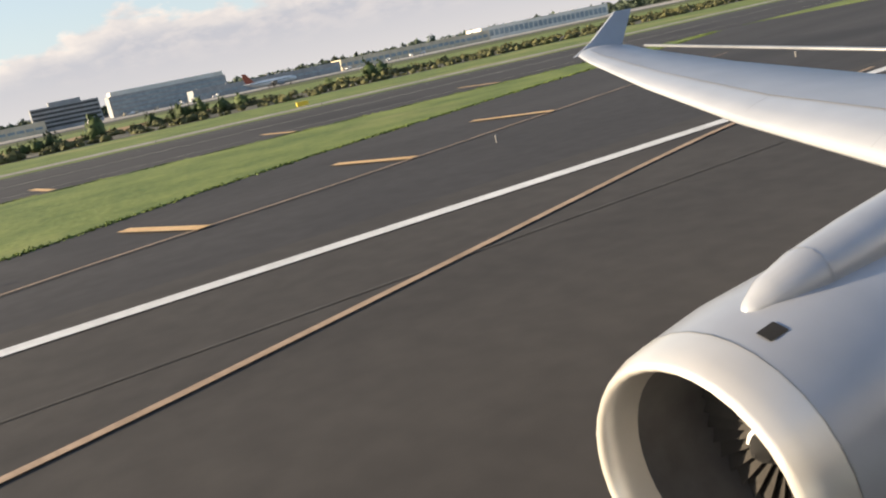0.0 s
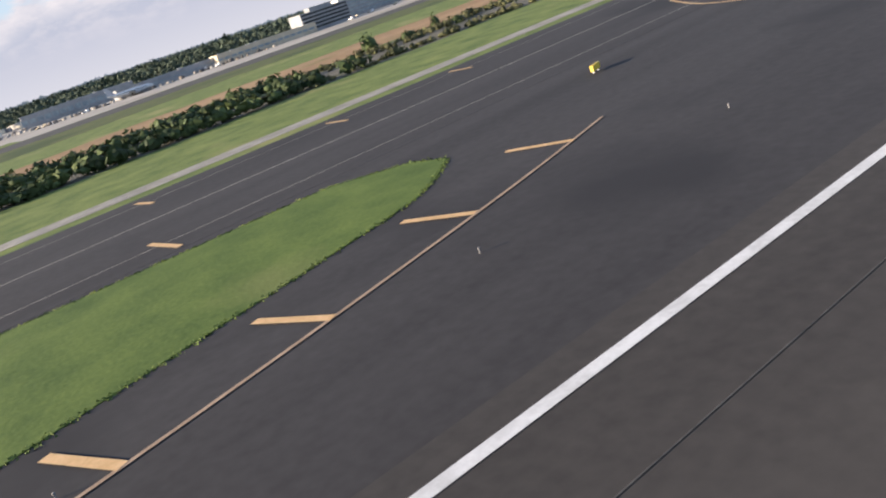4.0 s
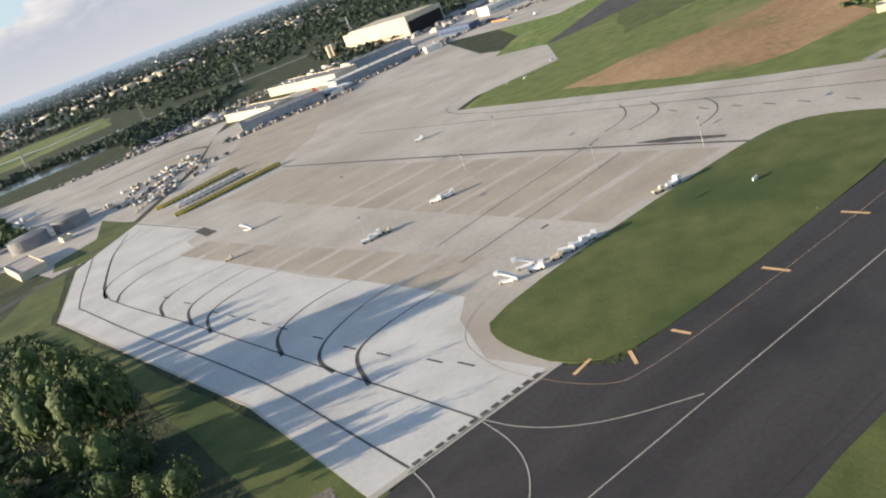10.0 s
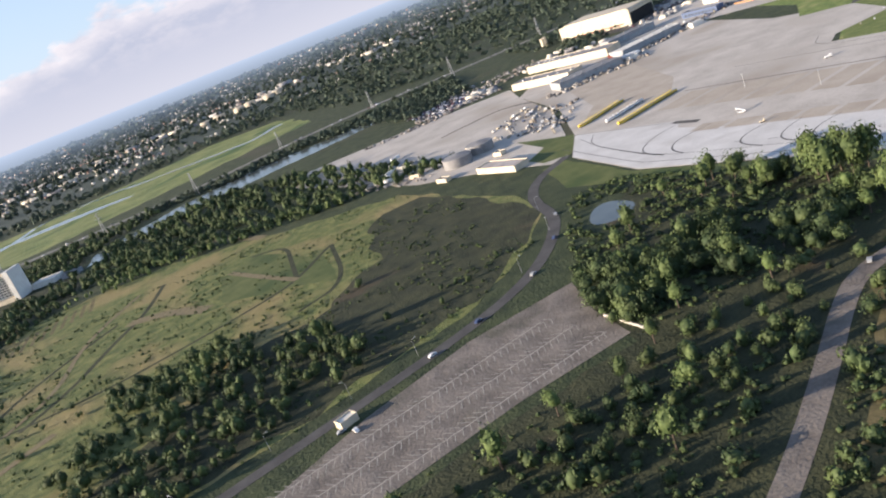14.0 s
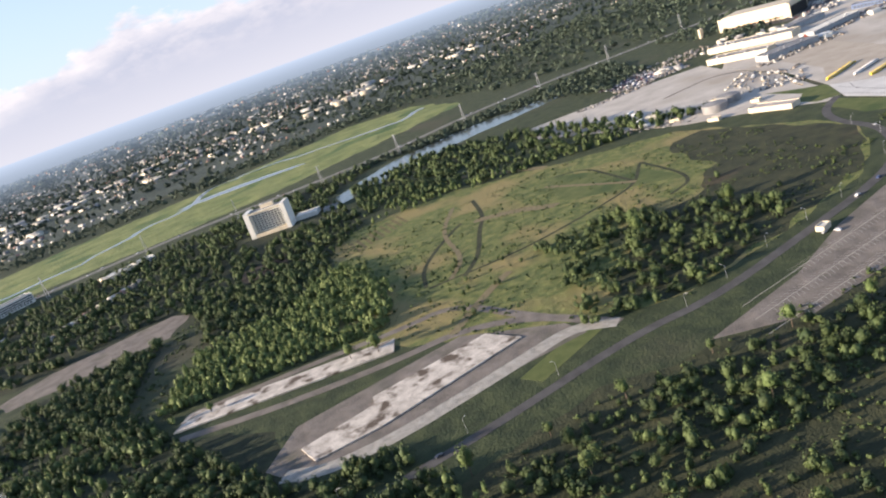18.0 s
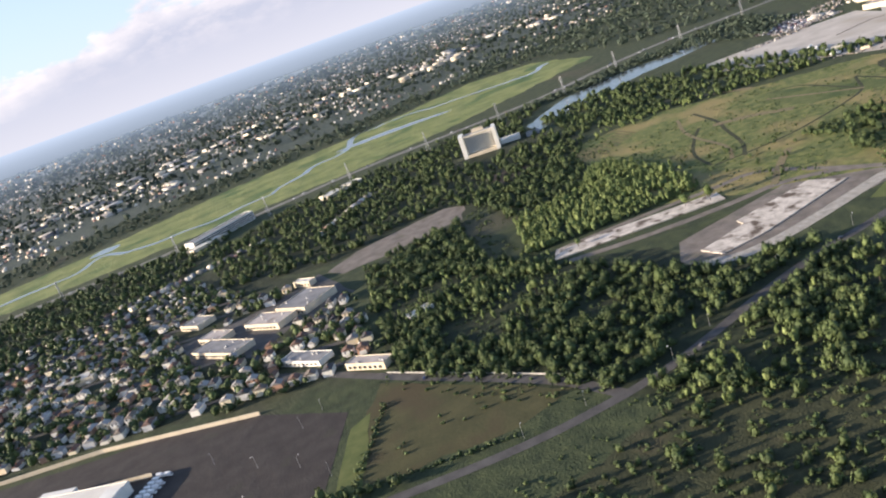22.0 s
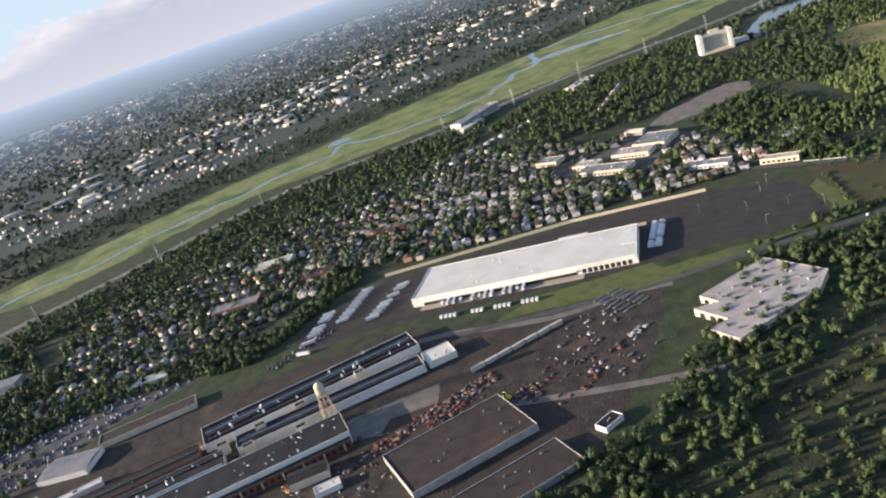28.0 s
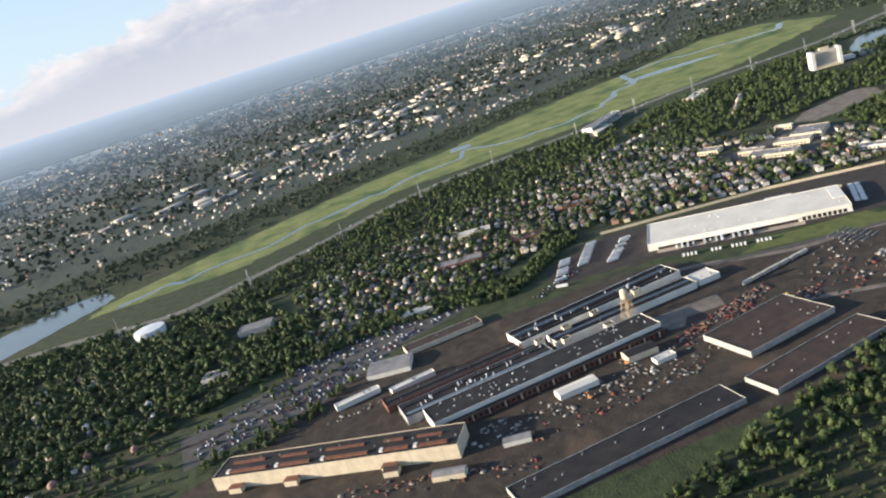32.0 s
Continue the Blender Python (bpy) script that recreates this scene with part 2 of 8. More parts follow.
m_road = G("grey_road", (0.058, 0.055, 0.053), (0.100, 0.096, 0.091), 10, 10, 0.9)
m_highway = G("pale_concrete_highway", (0.16, 0.155, 0.145), (0.23, 0.22, 0.205), 10, 10, 0.9)
m_dry = G("tan_dry_grass", (0.090, 0.078, 0.032), (0.165, 0.135, 0.062), 8, 9, 0.95, bump=0.4, third=(0.060, 0.070, 0.026), third_scale=0.04, third_at=0.56)
m_lot_dark = G("dark_brown_asphalt", (0.031, 0.026, 0.024), (0.051, 0.044, 0.039), 14, 9, 0.9, bump=0.2, third=(0.042, 0.040, 0.029), third_scale=0.04, third_at=0.60)
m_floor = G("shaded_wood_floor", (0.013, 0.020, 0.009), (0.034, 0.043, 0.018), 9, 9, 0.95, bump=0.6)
m_gravel = G("pale_gravel", (0.26, 0.245, 0.21), (0.42, 0.39, 0.34), 5, 10, 0.95, bump=0.4)
m_conc = G("pale_apron_concrete", (0.385, 0.350, 0.300), (0.525, 0.485, 0.425), 25, 12, 0.85, third=(0.36, 0.315, 0.255), third_scale=0.010, third_at=0.53)
m_conc_tan = G("tan_apron_concrete", (0.355, 0.305, 0.240), (0.450, 0.395, 0.320), 20, 12, 0.85)
m_conc_new = G("white_newer_concrete", (0.50, 0.485, 0.455), (0.62, 0.605, 0.57), 18, 12, 0.85, third=(0.46, 0.44, 0.405), third_scale=0.03, third_at=0.58)
m_slab = G("cracked_white_slab", (0.36, 0.32, 0.27), (0.66, 0.60, 0.52), 8, 8, 0.9, third=(0.105, 0.080, 0.058), third_scale=0.085, third_at=0.515)
m_rubber = G("black_tyre_streak", (0.05, 0.048, 0.046), (0.12, 0.115, 0.105), 2, 6, 0.9)
m_white = G("white_line_paint", (0.62, 0.61, 0.58), (0.82, 0.81, 0.78), 3, 8, 0.7)
m_yellow = G("yellow_line_paint", (0.64, 0.40, 0.17), (0.80, 0.53, 0.26), 2, 8, 0.7)
m_faded = G("faded_line_paint", (0.34, 0.31, 0.26), (0.46, 0.43, 0.37), 2, 8, 0.8)
m_signred = G("red_surface_paint", (0.30, 0.03, 0.05), (0.42, 0.06, 0.08), 3, 6, 0.7)
m_water = G("creek_water", (0.075, 0.090, 0.086), (0.11, 0.125, 0.115), 60, 4, 0.16)
m_leaf = G("tree_leaves", (0.020, 0.038, 0.013), (0.086, 0.116, 0.036), 15, 5, 0.75, spread=0.32, island=True)
m_leaf_tree = G("broadleaf_crown", (0.045, 0.074, 0.020), (0.105, 0.140, 0.042), 5, 5, 0.75, spread=0.25)
m_bark = G("tree_bark", (0.07, 0.055, 0.04), (0.13, 0.10, 0.075), 0.6, 5, 0.95)
m_wall_w = G("white_metal_cladding", (0.64, 0.62, 0.56), (0.77, 0.75, 0.68), 8, 10, 0.55)
m_wall_c = G("cream_wall", (0.50, 0.435, 0.32), (0.64, 0.565, 0.43), 6, 10, 0.75)
m_wall_g = G("grey_wall", (0.24, 0.25, 0.26), (0.36, 0.37, 0.38), 6, 10, 0.7)
m_wall_b = G("red_brick_wall", (0.115, 0.050, 0.038), (0.19, 0.088, 0.062), 3, 12, 0.9)
m_roof_w = G("white_membrane_roof", (0.60, 0.57, 0.50), (0.72, 0.69, 0.61), 25, 10, 0.8, third=(0.54, 0.51, 0.45), third_scale=0.03, third_at=0.6)
m_roof_d = G("dark_tar_roof", (0.014, 0.014, 0.015), (0.032, 0.030, 0.030), 12, 10, 0.85, third=(0.046, 0.034, 0.030), third_scale=0.03, third_at=0.60)
m_roof_r = G("rusty_brown_roof", (0.036, 0.026, 0.022), (0.066, 0.046, 0.038), 12, 10, 0.85, third=(0.080, 0.050, 0.038), third_scale=0.03, third_at=0.60)
m_roof_rust = G("rust_red_roof", (0.12, 0.052, 0.034), (0.20, 0.092, 0.058), 6, 10, 0.85)
m_roof_p = G("patched_pinkish_roof", (0.34, 0.30, 0.27), (0.50, 0.45, 0.41), 10, 8, 0.8, third=(0.25, 0.205, 0.175), third_scale=0.05, third_at=0.58)
m_roof_g = G("grey_roof", (0.16, 0.158, 0.16), (0.29, 0.285, 0.28), 12, 10, 0.75)
m_glass = G("dark_window_glass", (0.02, 0.025, 0.03), (0.05, 0.06, 0.07), 4, 4, 0.15)
m_sky_glass = G("skylight_strip", (0.20, 0.25, 0.28), (0.34, 0.40, 0.43), 4, 6, 0.5)
m_stock_box = G("weathered_pale_steel", (0.42, 0.39, 0.33), (0.56, 0.53, 0.46), 3, 8, 0.6)
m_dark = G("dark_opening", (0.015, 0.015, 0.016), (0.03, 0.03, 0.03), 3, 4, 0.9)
m_steel = G("galvanised_steel", (0.30, 0.31, 0.32), (0.45, 0.46, 0.47), 1, 6, 0.5, 0.6)
m_tan_steel = G("tan_painted_steel", (0.36, 0.27, 0.16), (0.50, 0.39, 0.25), 2, 6, 0.6)
m_trailer = G("weathered_trailer_white", (0.48, 0.50, 0.51), (0.66, 0.67, 0.67), 5, 8, 0.5, spread=0.2)
m_paint_w = G("white_vehicle_paint", (0.70, 0.70, 0.69), (0.82, 0.82, 0.81), 4, 8, 0.35)
m_paint_y = G("yellow_equipment_paint", (0.66, 0.47, 0.03), (0.80, 0.60, 0.06), 2, 8, 0.5)
m_paint_o = G("orange_equipment_paint", (0.38, 0.17, 0.05), (0.50, 0.25, 0.09), 2, 8, 0.5)
m_paint_r = G("faded_red_paint", (0.33, 0.07, 0.035), (0.48, 0.13, 0.07), 3, 8, 0.6, spread=0.3)
m_tyre = G("black_tyre", (0.02, 0.02, 0.02), (0.035, 0.035, 0.035), 0.5, 5, 0.9)
m_house = palette("house_siding", [(0.80, 0.76, 0.66), (0.76, 0.64, 0.44), (0.80, 0.77, 0.70), (0.46, 0.27, 0.18), (0.82, 0.74, 0.54), (0.58, 0.58, 0.57)])
m_house_roof = palette("house_shingles", [(0.085, 0.080, 0.080), (0.17, 0.145, 0.12), (0.065, 0.065, 0.068), (0.25, 0.235, 0.22), (0.14, 0.09, 0.07), (0.36, 0.345, 0.32)], 0.9)
m_town = palette("far_town_walls", [(0.66, 0.62, 0.55), (0.46, 0.38, 0.28), (0.16, 0.16, 0.16), (0.30, 0.18, 0.14), (0.52, 0.49, 0.44), (0.24, 0.25, 0.26), (0.72, 0.66, 0.54)], 0.7, island=True)
m_town_roof = palette("town_shingles", [(0.085, 0.080, 0.080), (0.17, 0.145, 0.12), (0.065, 0.065, 0.068), (0.26, 0.24, 0.22), (0.14, 0.09, 0.07), (0.40, 0.38, 0.35)], 0.9, island=True)
m_cars = palette("car_paint", [(0.70, 0.70, 0.69), (0.08, 0.08, 0.09), (0.30, 0.31, 0.32), (0.12, 0.03, 0.03), (0.04, 0.06, 0.14), (0.50, 0.50, 0.50), (0.02, 0.02, 0.02)], 0.3, island=True)
m_carp = palette("parked_car_paint", [(0.70, 0.70, 0.69), (0.10, 0.10, 0.11), (0.32, 0.33, 0.34), (0.75, 0.75, 0.73), (0.05, 0.07, 0.15)], 0.3)
m_scrap = palette("mixed_scrap", [(0.17, 0.055, 0.042), (0.15, 0.090, 0.060), (0.08, 0.070, 0.062), (0.26, 0.235, 0.205), (0.11, 0.040, 0.034), (0.05, 0.045, 0.040)], 0.85, island=True)
m_aircraft = G("pale_grey_aircraft_paint", (0.40, 0.42, 0.46), (0.47, 0.49, 0.53), 3, 4, 0.30, 0.25)
# blue-grey takes in shade and reflected sky besides the panel's grey paint
m_wing_top = G("blue_grey_wing_panel", (0.27, 0.30, 0.36), (0.33, 0.36, 0.42), 3, 5, 0.5)
# paler and bluer than the near leaves: haze put into the colour
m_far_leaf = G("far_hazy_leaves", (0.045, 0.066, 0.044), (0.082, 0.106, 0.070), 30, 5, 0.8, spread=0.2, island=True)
m_fringe = G("long_edge_grass", (0.070, 0.110, 0.022), (0.135, 0.180, 0.042), 3, 6, 0.85, spread=0.25, island=True)
m_bush = G("olive_brown_brush", (0.060, 0.066, 0.028), (0.120, 0.118, 0.050), 4, 6, 0.85, spread=0.3, island=True)
m_track = G("worn_tan_track", (0.15, 0.12, 0.065), (0.22, 0.185, 0.10), 4, 6, 0.95)
m_lip = G("polished_intake_lip", (0.74, 0.72, 0.68), (0.80, 0.78, 0.74), 1, 3, 0.30, 0.55)
m_line = G("worn_orange_line", (0.34, 0.24, 0.16), (0.50, 0.36, 0.25), 2, 8, 0.8)
m_bank = G("grey_reed_bank", (0.10, 0.095, 0.070), (0.20, 0.185, 0.145), 8, 9, 0.95, bump=0.6, third=(0.085, 0.10, 0.045), third_scale=0.05, third_at=0.55)
m_blue = G("blue_cladding", (0.03, 0.06, 0.14), (0.05, 0.09, 0.19), 4, 8, 0.5)
m_fan = G("dark_fan_titanium", (0.045, 0.042, 0.040), (0.075, 0.070, 0.066), 1, 5, 0.55, 0.3)
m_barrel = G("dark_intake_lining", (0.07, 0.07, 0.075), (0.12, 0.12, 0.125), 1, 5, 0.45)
m_pale_wall = G("weathered_pale_wall", (0.27, 0.27, 0.25), (0.42, 0.41, 0.38), 5, 10, 0.8)
m_stock = palette("mixed_pale_stock", [(0.30, 0.28, 0.25), (0.15, 0.14, 0.13), (0.40, 0.38, 0.35), (0.09, 0.085, 0.08), (0.22, 0.185, 0.15)], 0.7, island=True)
m_far_roof = palette("far_pale_roofs", [(0.55, 0.51, 0.44), (0.40, 0.39, 0.37), (0.66, 0.60, 0.48), (0.22, 0.21, 0.21)], 0.8, island=True)
m_poplar = G("pale_poplar_leaves", (0.068, 0.104, 0.030), (0.185, 0.225, 0.075), 9, 4, 0.75, spread=0.22, island=True)
m_hold = G("yellow_holding_paint", (0.62, 0.45, 0.15), (0.78, 0.59, 0.25), 2, 8, 0.7)
# tree-covered ground, its colour lifted towards blue-grey for the haze
m_suburb = G("hazed_tree_suburb_ground", (0.030, 0.046, 0.036), (0.082, 0.100, 0.080), 11, 5, 0.95, bump=1.0, third=(0.050, 0.066, 0.052), third_scale=0.004, third_at=0.55)

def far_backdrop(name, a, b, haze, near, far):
    """Plain far country; summer haze is emitted, growing with distance from the plan's middle."""
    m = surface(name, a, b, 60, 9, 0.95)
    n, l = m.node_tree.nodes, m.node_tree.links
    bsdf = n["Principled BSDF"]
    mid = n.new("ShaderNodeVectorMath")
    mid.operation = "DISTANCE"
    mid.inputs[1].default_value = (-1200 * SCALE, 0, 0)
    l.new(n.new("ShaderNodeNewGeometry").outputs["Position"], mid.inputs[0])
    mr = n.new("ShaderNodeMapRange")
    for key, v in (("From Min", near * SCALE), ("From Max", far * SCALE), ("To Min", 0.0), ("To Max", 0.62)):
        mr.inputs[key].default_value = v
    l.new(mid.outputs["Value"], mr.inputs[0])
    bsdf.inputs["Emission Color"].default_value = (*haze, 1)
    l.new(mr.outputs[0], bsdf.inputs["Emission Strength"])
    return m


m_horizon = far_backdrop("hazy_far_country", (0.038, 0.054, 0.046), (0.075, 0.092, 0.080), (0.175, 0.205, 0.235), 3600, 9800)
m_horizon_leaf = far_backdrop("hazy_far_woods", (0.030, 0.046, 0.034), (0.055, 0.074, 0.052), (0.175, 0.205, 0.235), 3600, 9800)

# ---- builders ----
def mesh_of(name, bm, mat=None):
    me = bpy.data.meshes.new(name)
    bm.to_mesh(me)
    bm.free()
    if mat:
        me.materials.append(mat)
    return me


def part(name, bm, mat, parent=None, label=""):
    ob = new(name, mesh_of(name, bm, mat) if isinstance(bm, bmesh.types.BMesh) else bm)
    ob.parent = parent
    return tagged(ob, label)


def thing(name, label, category, group="", m=None, kind=""):
    ob = new(name)
    ob.empty_display_size = 1.0
    if m is not None:
        ob.matrix_world = m
    return tagged(ob, label, category, group, kind)


def box(bm, x0, x1, y0, y1, z0, z1, m=None):
    vs = [bm.verts.new((x, y, z)) for z in (z0, z1) for x, y in ((x0, y0), (x1, y0), (x1, y1), (x0, y1))]
    for f in ((3, 2, 1, 0), (4, 5, 6, 7), (0, 1, 5, 4), (1, 2, 6, 5), (2, 3, 7, 6), (3, 0, 4, 7)):
        bm.faces.new([vs[i] for i in f])
    if m is not None:
        bmesh.ops.transform(bm, matrix=m, verts=vs)
    return vs


def boxes(*specs):
    bm = bmesh.new()
    for s in specs:
        box(bm, *s)
    return bm


def tube(bm, path, radii, n=8, cap=True):
    """A round bar of changing width along a line of points."""
    rings = []
    for i, p in enumerate(path):
        p = Vector(p)
        d = (Vector(path[min(i + 1, len(path) - 1)]) - Vector(path[max(i - 1, 0)])).normalized()
        q = d.to_track_quat("Z", "Y")
        r = radii[i] if isinstance(radii, (list, tuple)) else radii
        rings.append([bm.verts.new(p + q @ Vector((r * math.cos(2 * math.pi * k / n), r * math.sin(2 * math.pi * k / n), 0))) for k in range(n)])
    for a, b in zip(rings, rings[1:]):
        for k in range(n):
            bm.faces.new((a[k], a[(k + 1) % n], b[(k + 1) % n], b[k]))
    if cap:
        bm.faces.new(rings[0][::-1])
        bm.faces.new(rings[-1])
    return rings


def prism(bm, pts, z0, z1):
    low = [bm.verts.new((x, y, z0)) for x, y in pts]
    top = [bm.verts.new((x, y, z1)) for x, y in pts]
    f = bm.faces.new(top)
    f.normal_update()
    for i in range(len(pts)):
        j = (i + 1) % len(pts)
        bm.faces.new((low[i], low[j], top[j], top[i]))
    bmesh.ops.recalc_face_normals(bm, faces=bm.faces)
    return bm


def smooth_ring(pts, steps=4):
    """Rounds a closed outline of a few corners."""
    for _ in range(steps):
        out = []
        for a, b in zip(pts, pts[1:] + pts[:1]):
            out += [(a[0] * 0.75 + b[0] * 0.25, a[1] * 0.75 + b[1] * 0.25), (a[0] * 0.25 + b[0] * 0.75, a[1] * 0.25 + b[1] * 0.75)]
        pts = out
    return pts


def smooth_line(pts, steps=3):
    for _ in range(steps):
        out = [pts[0]]
        for a, b in zip(pts, pts[1:]):
            out += [(a[0] * 0.75 + b[0] * 0.25, a[1] * 0.75 + b[1] * 0.25), (a[0] * 0.25 + b[0] * 0.75, a[1] * 0.25 + b[1] * 0.75)]
        pts = out + [pts[-1]]
    return pts


def ragged(pts, amp, seed, step=12.0):
    """An outline with wandering natural edges."""
    out = []
    for a, b in zip(pts, pts[1:] + pts[:1]):
        k = max(1, int(math.dist(a, b) / step))
        out += [(a[0] + (b[0] - a[0]) * i / k, a[1] + (b[1] - a[1]) * i / k) for i in range(k)]
    return [(x + amp * noise.noise((x * 0.04, y * 0.04, seed)), y + amp * noise.noise((x * 0.04, y * 0.04, seed + 9))) for x, y in out]


def sheet(name, pts, z, mat, label, category="ground", parent=None, thick=0.3):
    bm = prism(bmesh.new(), pts, z - thick, z)
    bmesh.ops.triangulate(bm, faces=bm.faces)
    ob = part(name, bm, mat, parent)
    return tagged(ob, label, category, kind="structure") if parent is None else ob


def ribbon(bm, pts, width, z, thick=0.02):
    left, right = [], []
    for i, p in enumerate(pts):
        a, b = pts[max(i - 1, 0)], pts[min(i + 1, len(pts) - 1)]
        d = math.hypot(b[0] - a[0], b[1] - a[1]) or 1
        nx, ny = -(b[1] - a[1]) / d, (b[0] - a[0]) / d
        w = (width[i] if isinstance(width, (list, tuple)) else width) / 2
        left.append(bm.verts.new((p[0] + nx * w, p[1] + ny * w, z)))
        right.append(bm.verts.new((p[0] - nx * w, p[1] - ny * w, z)))
    for i in range(len(pts) - 1):
        bm.faces.new((right[i], right[i + 1], left[i + 1], left[i]))
    return bm


def strip(name, pts, width, z, mat, label, category="road", round_=True, parent=None):
    ob = part(name, ribbon(bmesh.new(), smooth_line(pts) if round_ else pts, width, z), mat, parent)
    return tagged(ob, label, category, kind="structure") if parent is None else ob


def inside(pts, x, y):
    hit = np.zeros(len(x), bool)
    for (x0, y0), (x1, y1) in zip(pts, pts[1:] + pts[:1]):
        if y0 == y1:
            continue
        cross = ((y0 > y) != (y1 > y)) & (x < (x1 - x0) * (y - y0) / (y1 - y0) + x0)
        hit ^= cross
    return hit


def scatter(pts, count, rng, gap=0.0):
    xs, ys = [p[0] for p in pts], [p[1] for p in pts]
    x, y = rng.uniform(min(xs), max(xs), count * 4), rng.uniform(min(ys), max(ys), count * 4)
    keep = inside(pts, x, y)
    return np.column_stack([x[keep], y[keep]])[:count]


def fast_mesh(name, verts, tris, mat, smooth=False):
    me = bpy.data.meshes.new(name)
    verts, tris = np.asarray(verts, np.float32), np.asarray(tris, np.int32)
    me.vertices.add(len(verts))
    me.vertices.foreach_set("co", verts.ravel())
    me.loops.add(len(tris) * 3)
    me.loops.foreach_set("vertex_index", tris.ravel())
    me.polygons.add(len(tris))
    me.polygons.foreach_set("loop_start", np.arange(0, len(tris) * 3, 3, dtype=np.int32))
    me.update(calc_edges=True)
    me.materials.append(mat)
    if smooth:
        me.polygons.foreach_set("use_smooth", np.ones(len(tris), bool))
    return me


# ---- ground ----
rng = np.random.default_rng(7)
bm = bmesh.new()
prism(bm, [(-1200 + 9800 * math.cos(radians(k * 5)), 400 + 9800 * math.sin(radians(k * 5))) for k in range(72)], -3.0, 0.0)
bmesh.ops.triangulate(bm, faces=bm.faces)
tagged(part("ground", bm, m_ground), "wide flat green and brown country under evening light", "ground", kind="structure")

far_pts = [(-1200 + 9700 * math.cos(radians(k * 5)), 400 + 9700 * math.sin(radians(k * 5))) for k in range(2, 35)]
sheet("far_country", [(7000, 2000), *far_pts, (-9800, 2000), (-3000, 1960), (-1000, 2120), (1500, 2000)], 0.02, m_suburb, "distant tree-covered suburban country with haze in its colour", "ground")

rim_pts = [(-1200 + 9650 * math.cos(radians(k * 5)), 400 + 9650 * math.sin(radians(k * 5))) for k in range(2, 35)]
near_pts = [(-1200 + (3900 + 160 * math.sin(k * 1.7)) * math.cos(radians(k * 2.5)), 150 + (3900 + 160 * math.sin(k * 1.7)) * math.sin(radians(k * 2.5))) for k in range(68, 3, -1)]
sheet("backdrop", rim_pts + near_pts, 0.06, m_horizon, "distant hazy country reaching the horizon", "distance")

# airfield
sheet("airfield_grass", [(900, 136), (900, 700), (-330, 700), (-440, 480), (-560, 415), (-548, 136)], 0.04, m_lawn, "mown green airfield grass beyond the taxiway", "grass")
sheet("airfield_grass", ragged([(-300, 138), (-330, 240), (-350, 460), (-440, 476), (-558, 414), (-546, 138)], 3, 51.0), 0.05, m_lawn_olive, "olive rough-mown grass between taxiway and apron", "grass")
sheet("runway", [(900, -34), (900, 32), (-1000, 32), (-1000, -34)], 0.10, m_runway, "dark asphalt runway with worn tyre rubber", "runway")
sheet("runway_verge", [(900, -200), (900, -34), (-1000, -34), (-1000, -200)], 0.05, m_lawn, "mown green grass south of the runway", "grass")
sheet("taxiway", [(900, 91), (900, 138), (-440, 138), (-500, 146), (-521, 156), (-577, 152), (-590, 139), (-715, 140), (-722, 154), (-780, 150), (-800, 130), (-800, 91)], 0.10, m_asphalt, "dark asphalt taxiway running along the runway", "taxiway")
sheet("runway_shoulder", [(900, 32), (900, 91), (-800, 91), (-800, 32)], 0.08, m_asphalt, "dark asphalt shoulder between runway and taxiway", "taxiway")
ISLAND_A = smooth_ring([(-124, 78), (-133, 66), (-134, 54), (-128, 49), (-112, 45.6), (-86, 41), (-50, 39), (-21, 40.5), (1, 50.5), (18, 60), (44, 70), (70, 78.5), (104, 88), (106, 90.5), (-90, 90.5), (-116, 80)], 1)
sheet("grass_island", ISLAND_A, 0.13, m_lawn, "bright green mown grass island beside the runway", "grass")
sheet("grass_island", smooth_ring([(118, 88), (140, 66), (180, 52), (700, 48), (700, 90), (110, 90)], 1), 0.13, m_lawn, "bright green mown grass island beside the runway", "grass")
ISLAND_B = smooth_ring([(-224, 78), (-235, 68), (-244, 65), (-284, 55), (-302, 51), (-325, 53), (-342, 57), (-373, 66), (-412, 77), (-431, 82.5), (-439, 88), (-400, 90.5), (-240, 90.5)], 1)
sheet("grass_island", ISLAND_B, 0.13, m_lawn_deep, "long pointed green grass island beside the runway", "grass")
sheet("grass_island", smooth_ring([(-500, 66), (-513, 74), (-540, 77), (-569, 85), (-600, 88), (-790, 88), (-790, 46), (-560, 46), (-520, 50), (-500, 58)], 2), 0.13, m_lawn_dry, "olive green grass island past the holding bars", "grass")
sheet("concrete_apron", [(-521, 156), (-530, 192), (-540, 238), (-562, 420), (-540, 430), (-482, 418), (-442, 474), (-440, 560), (-380, 700), (-300, 860), (-530, 830), (-600, 780), (-660, 640), (-732, 538), (-778, 490), (-800, 402), (-773, 220), (-771, 152), (-722, 152), (-577, 152)], 0.12, m_conc, "pale concrete apron with joints and tyre marks", "apron")
sheet("grass_island", smooth_ring([(-580, 141), (-575, 158), (-581, 186), (-604, 193), (-712, 191), (-722, 176), (-720, 143), (-690, 138)], 2), 0.16, m_lawn_dry, "olive green grass island between apron and taxiway", "grass")
sheet("brown_field", ragged([(-539, 352), (-528, 250), (-512, 237), (-462, 225), (-450, 246), (-380, 258), (-200, 258), (100, 258), (100, 305), (-180, 318), (-300, 306), (-440, 312), (-499, 348)], 5, 3.0), 0.07, m_brown, "dead brown rough field inside the airfield", "field")
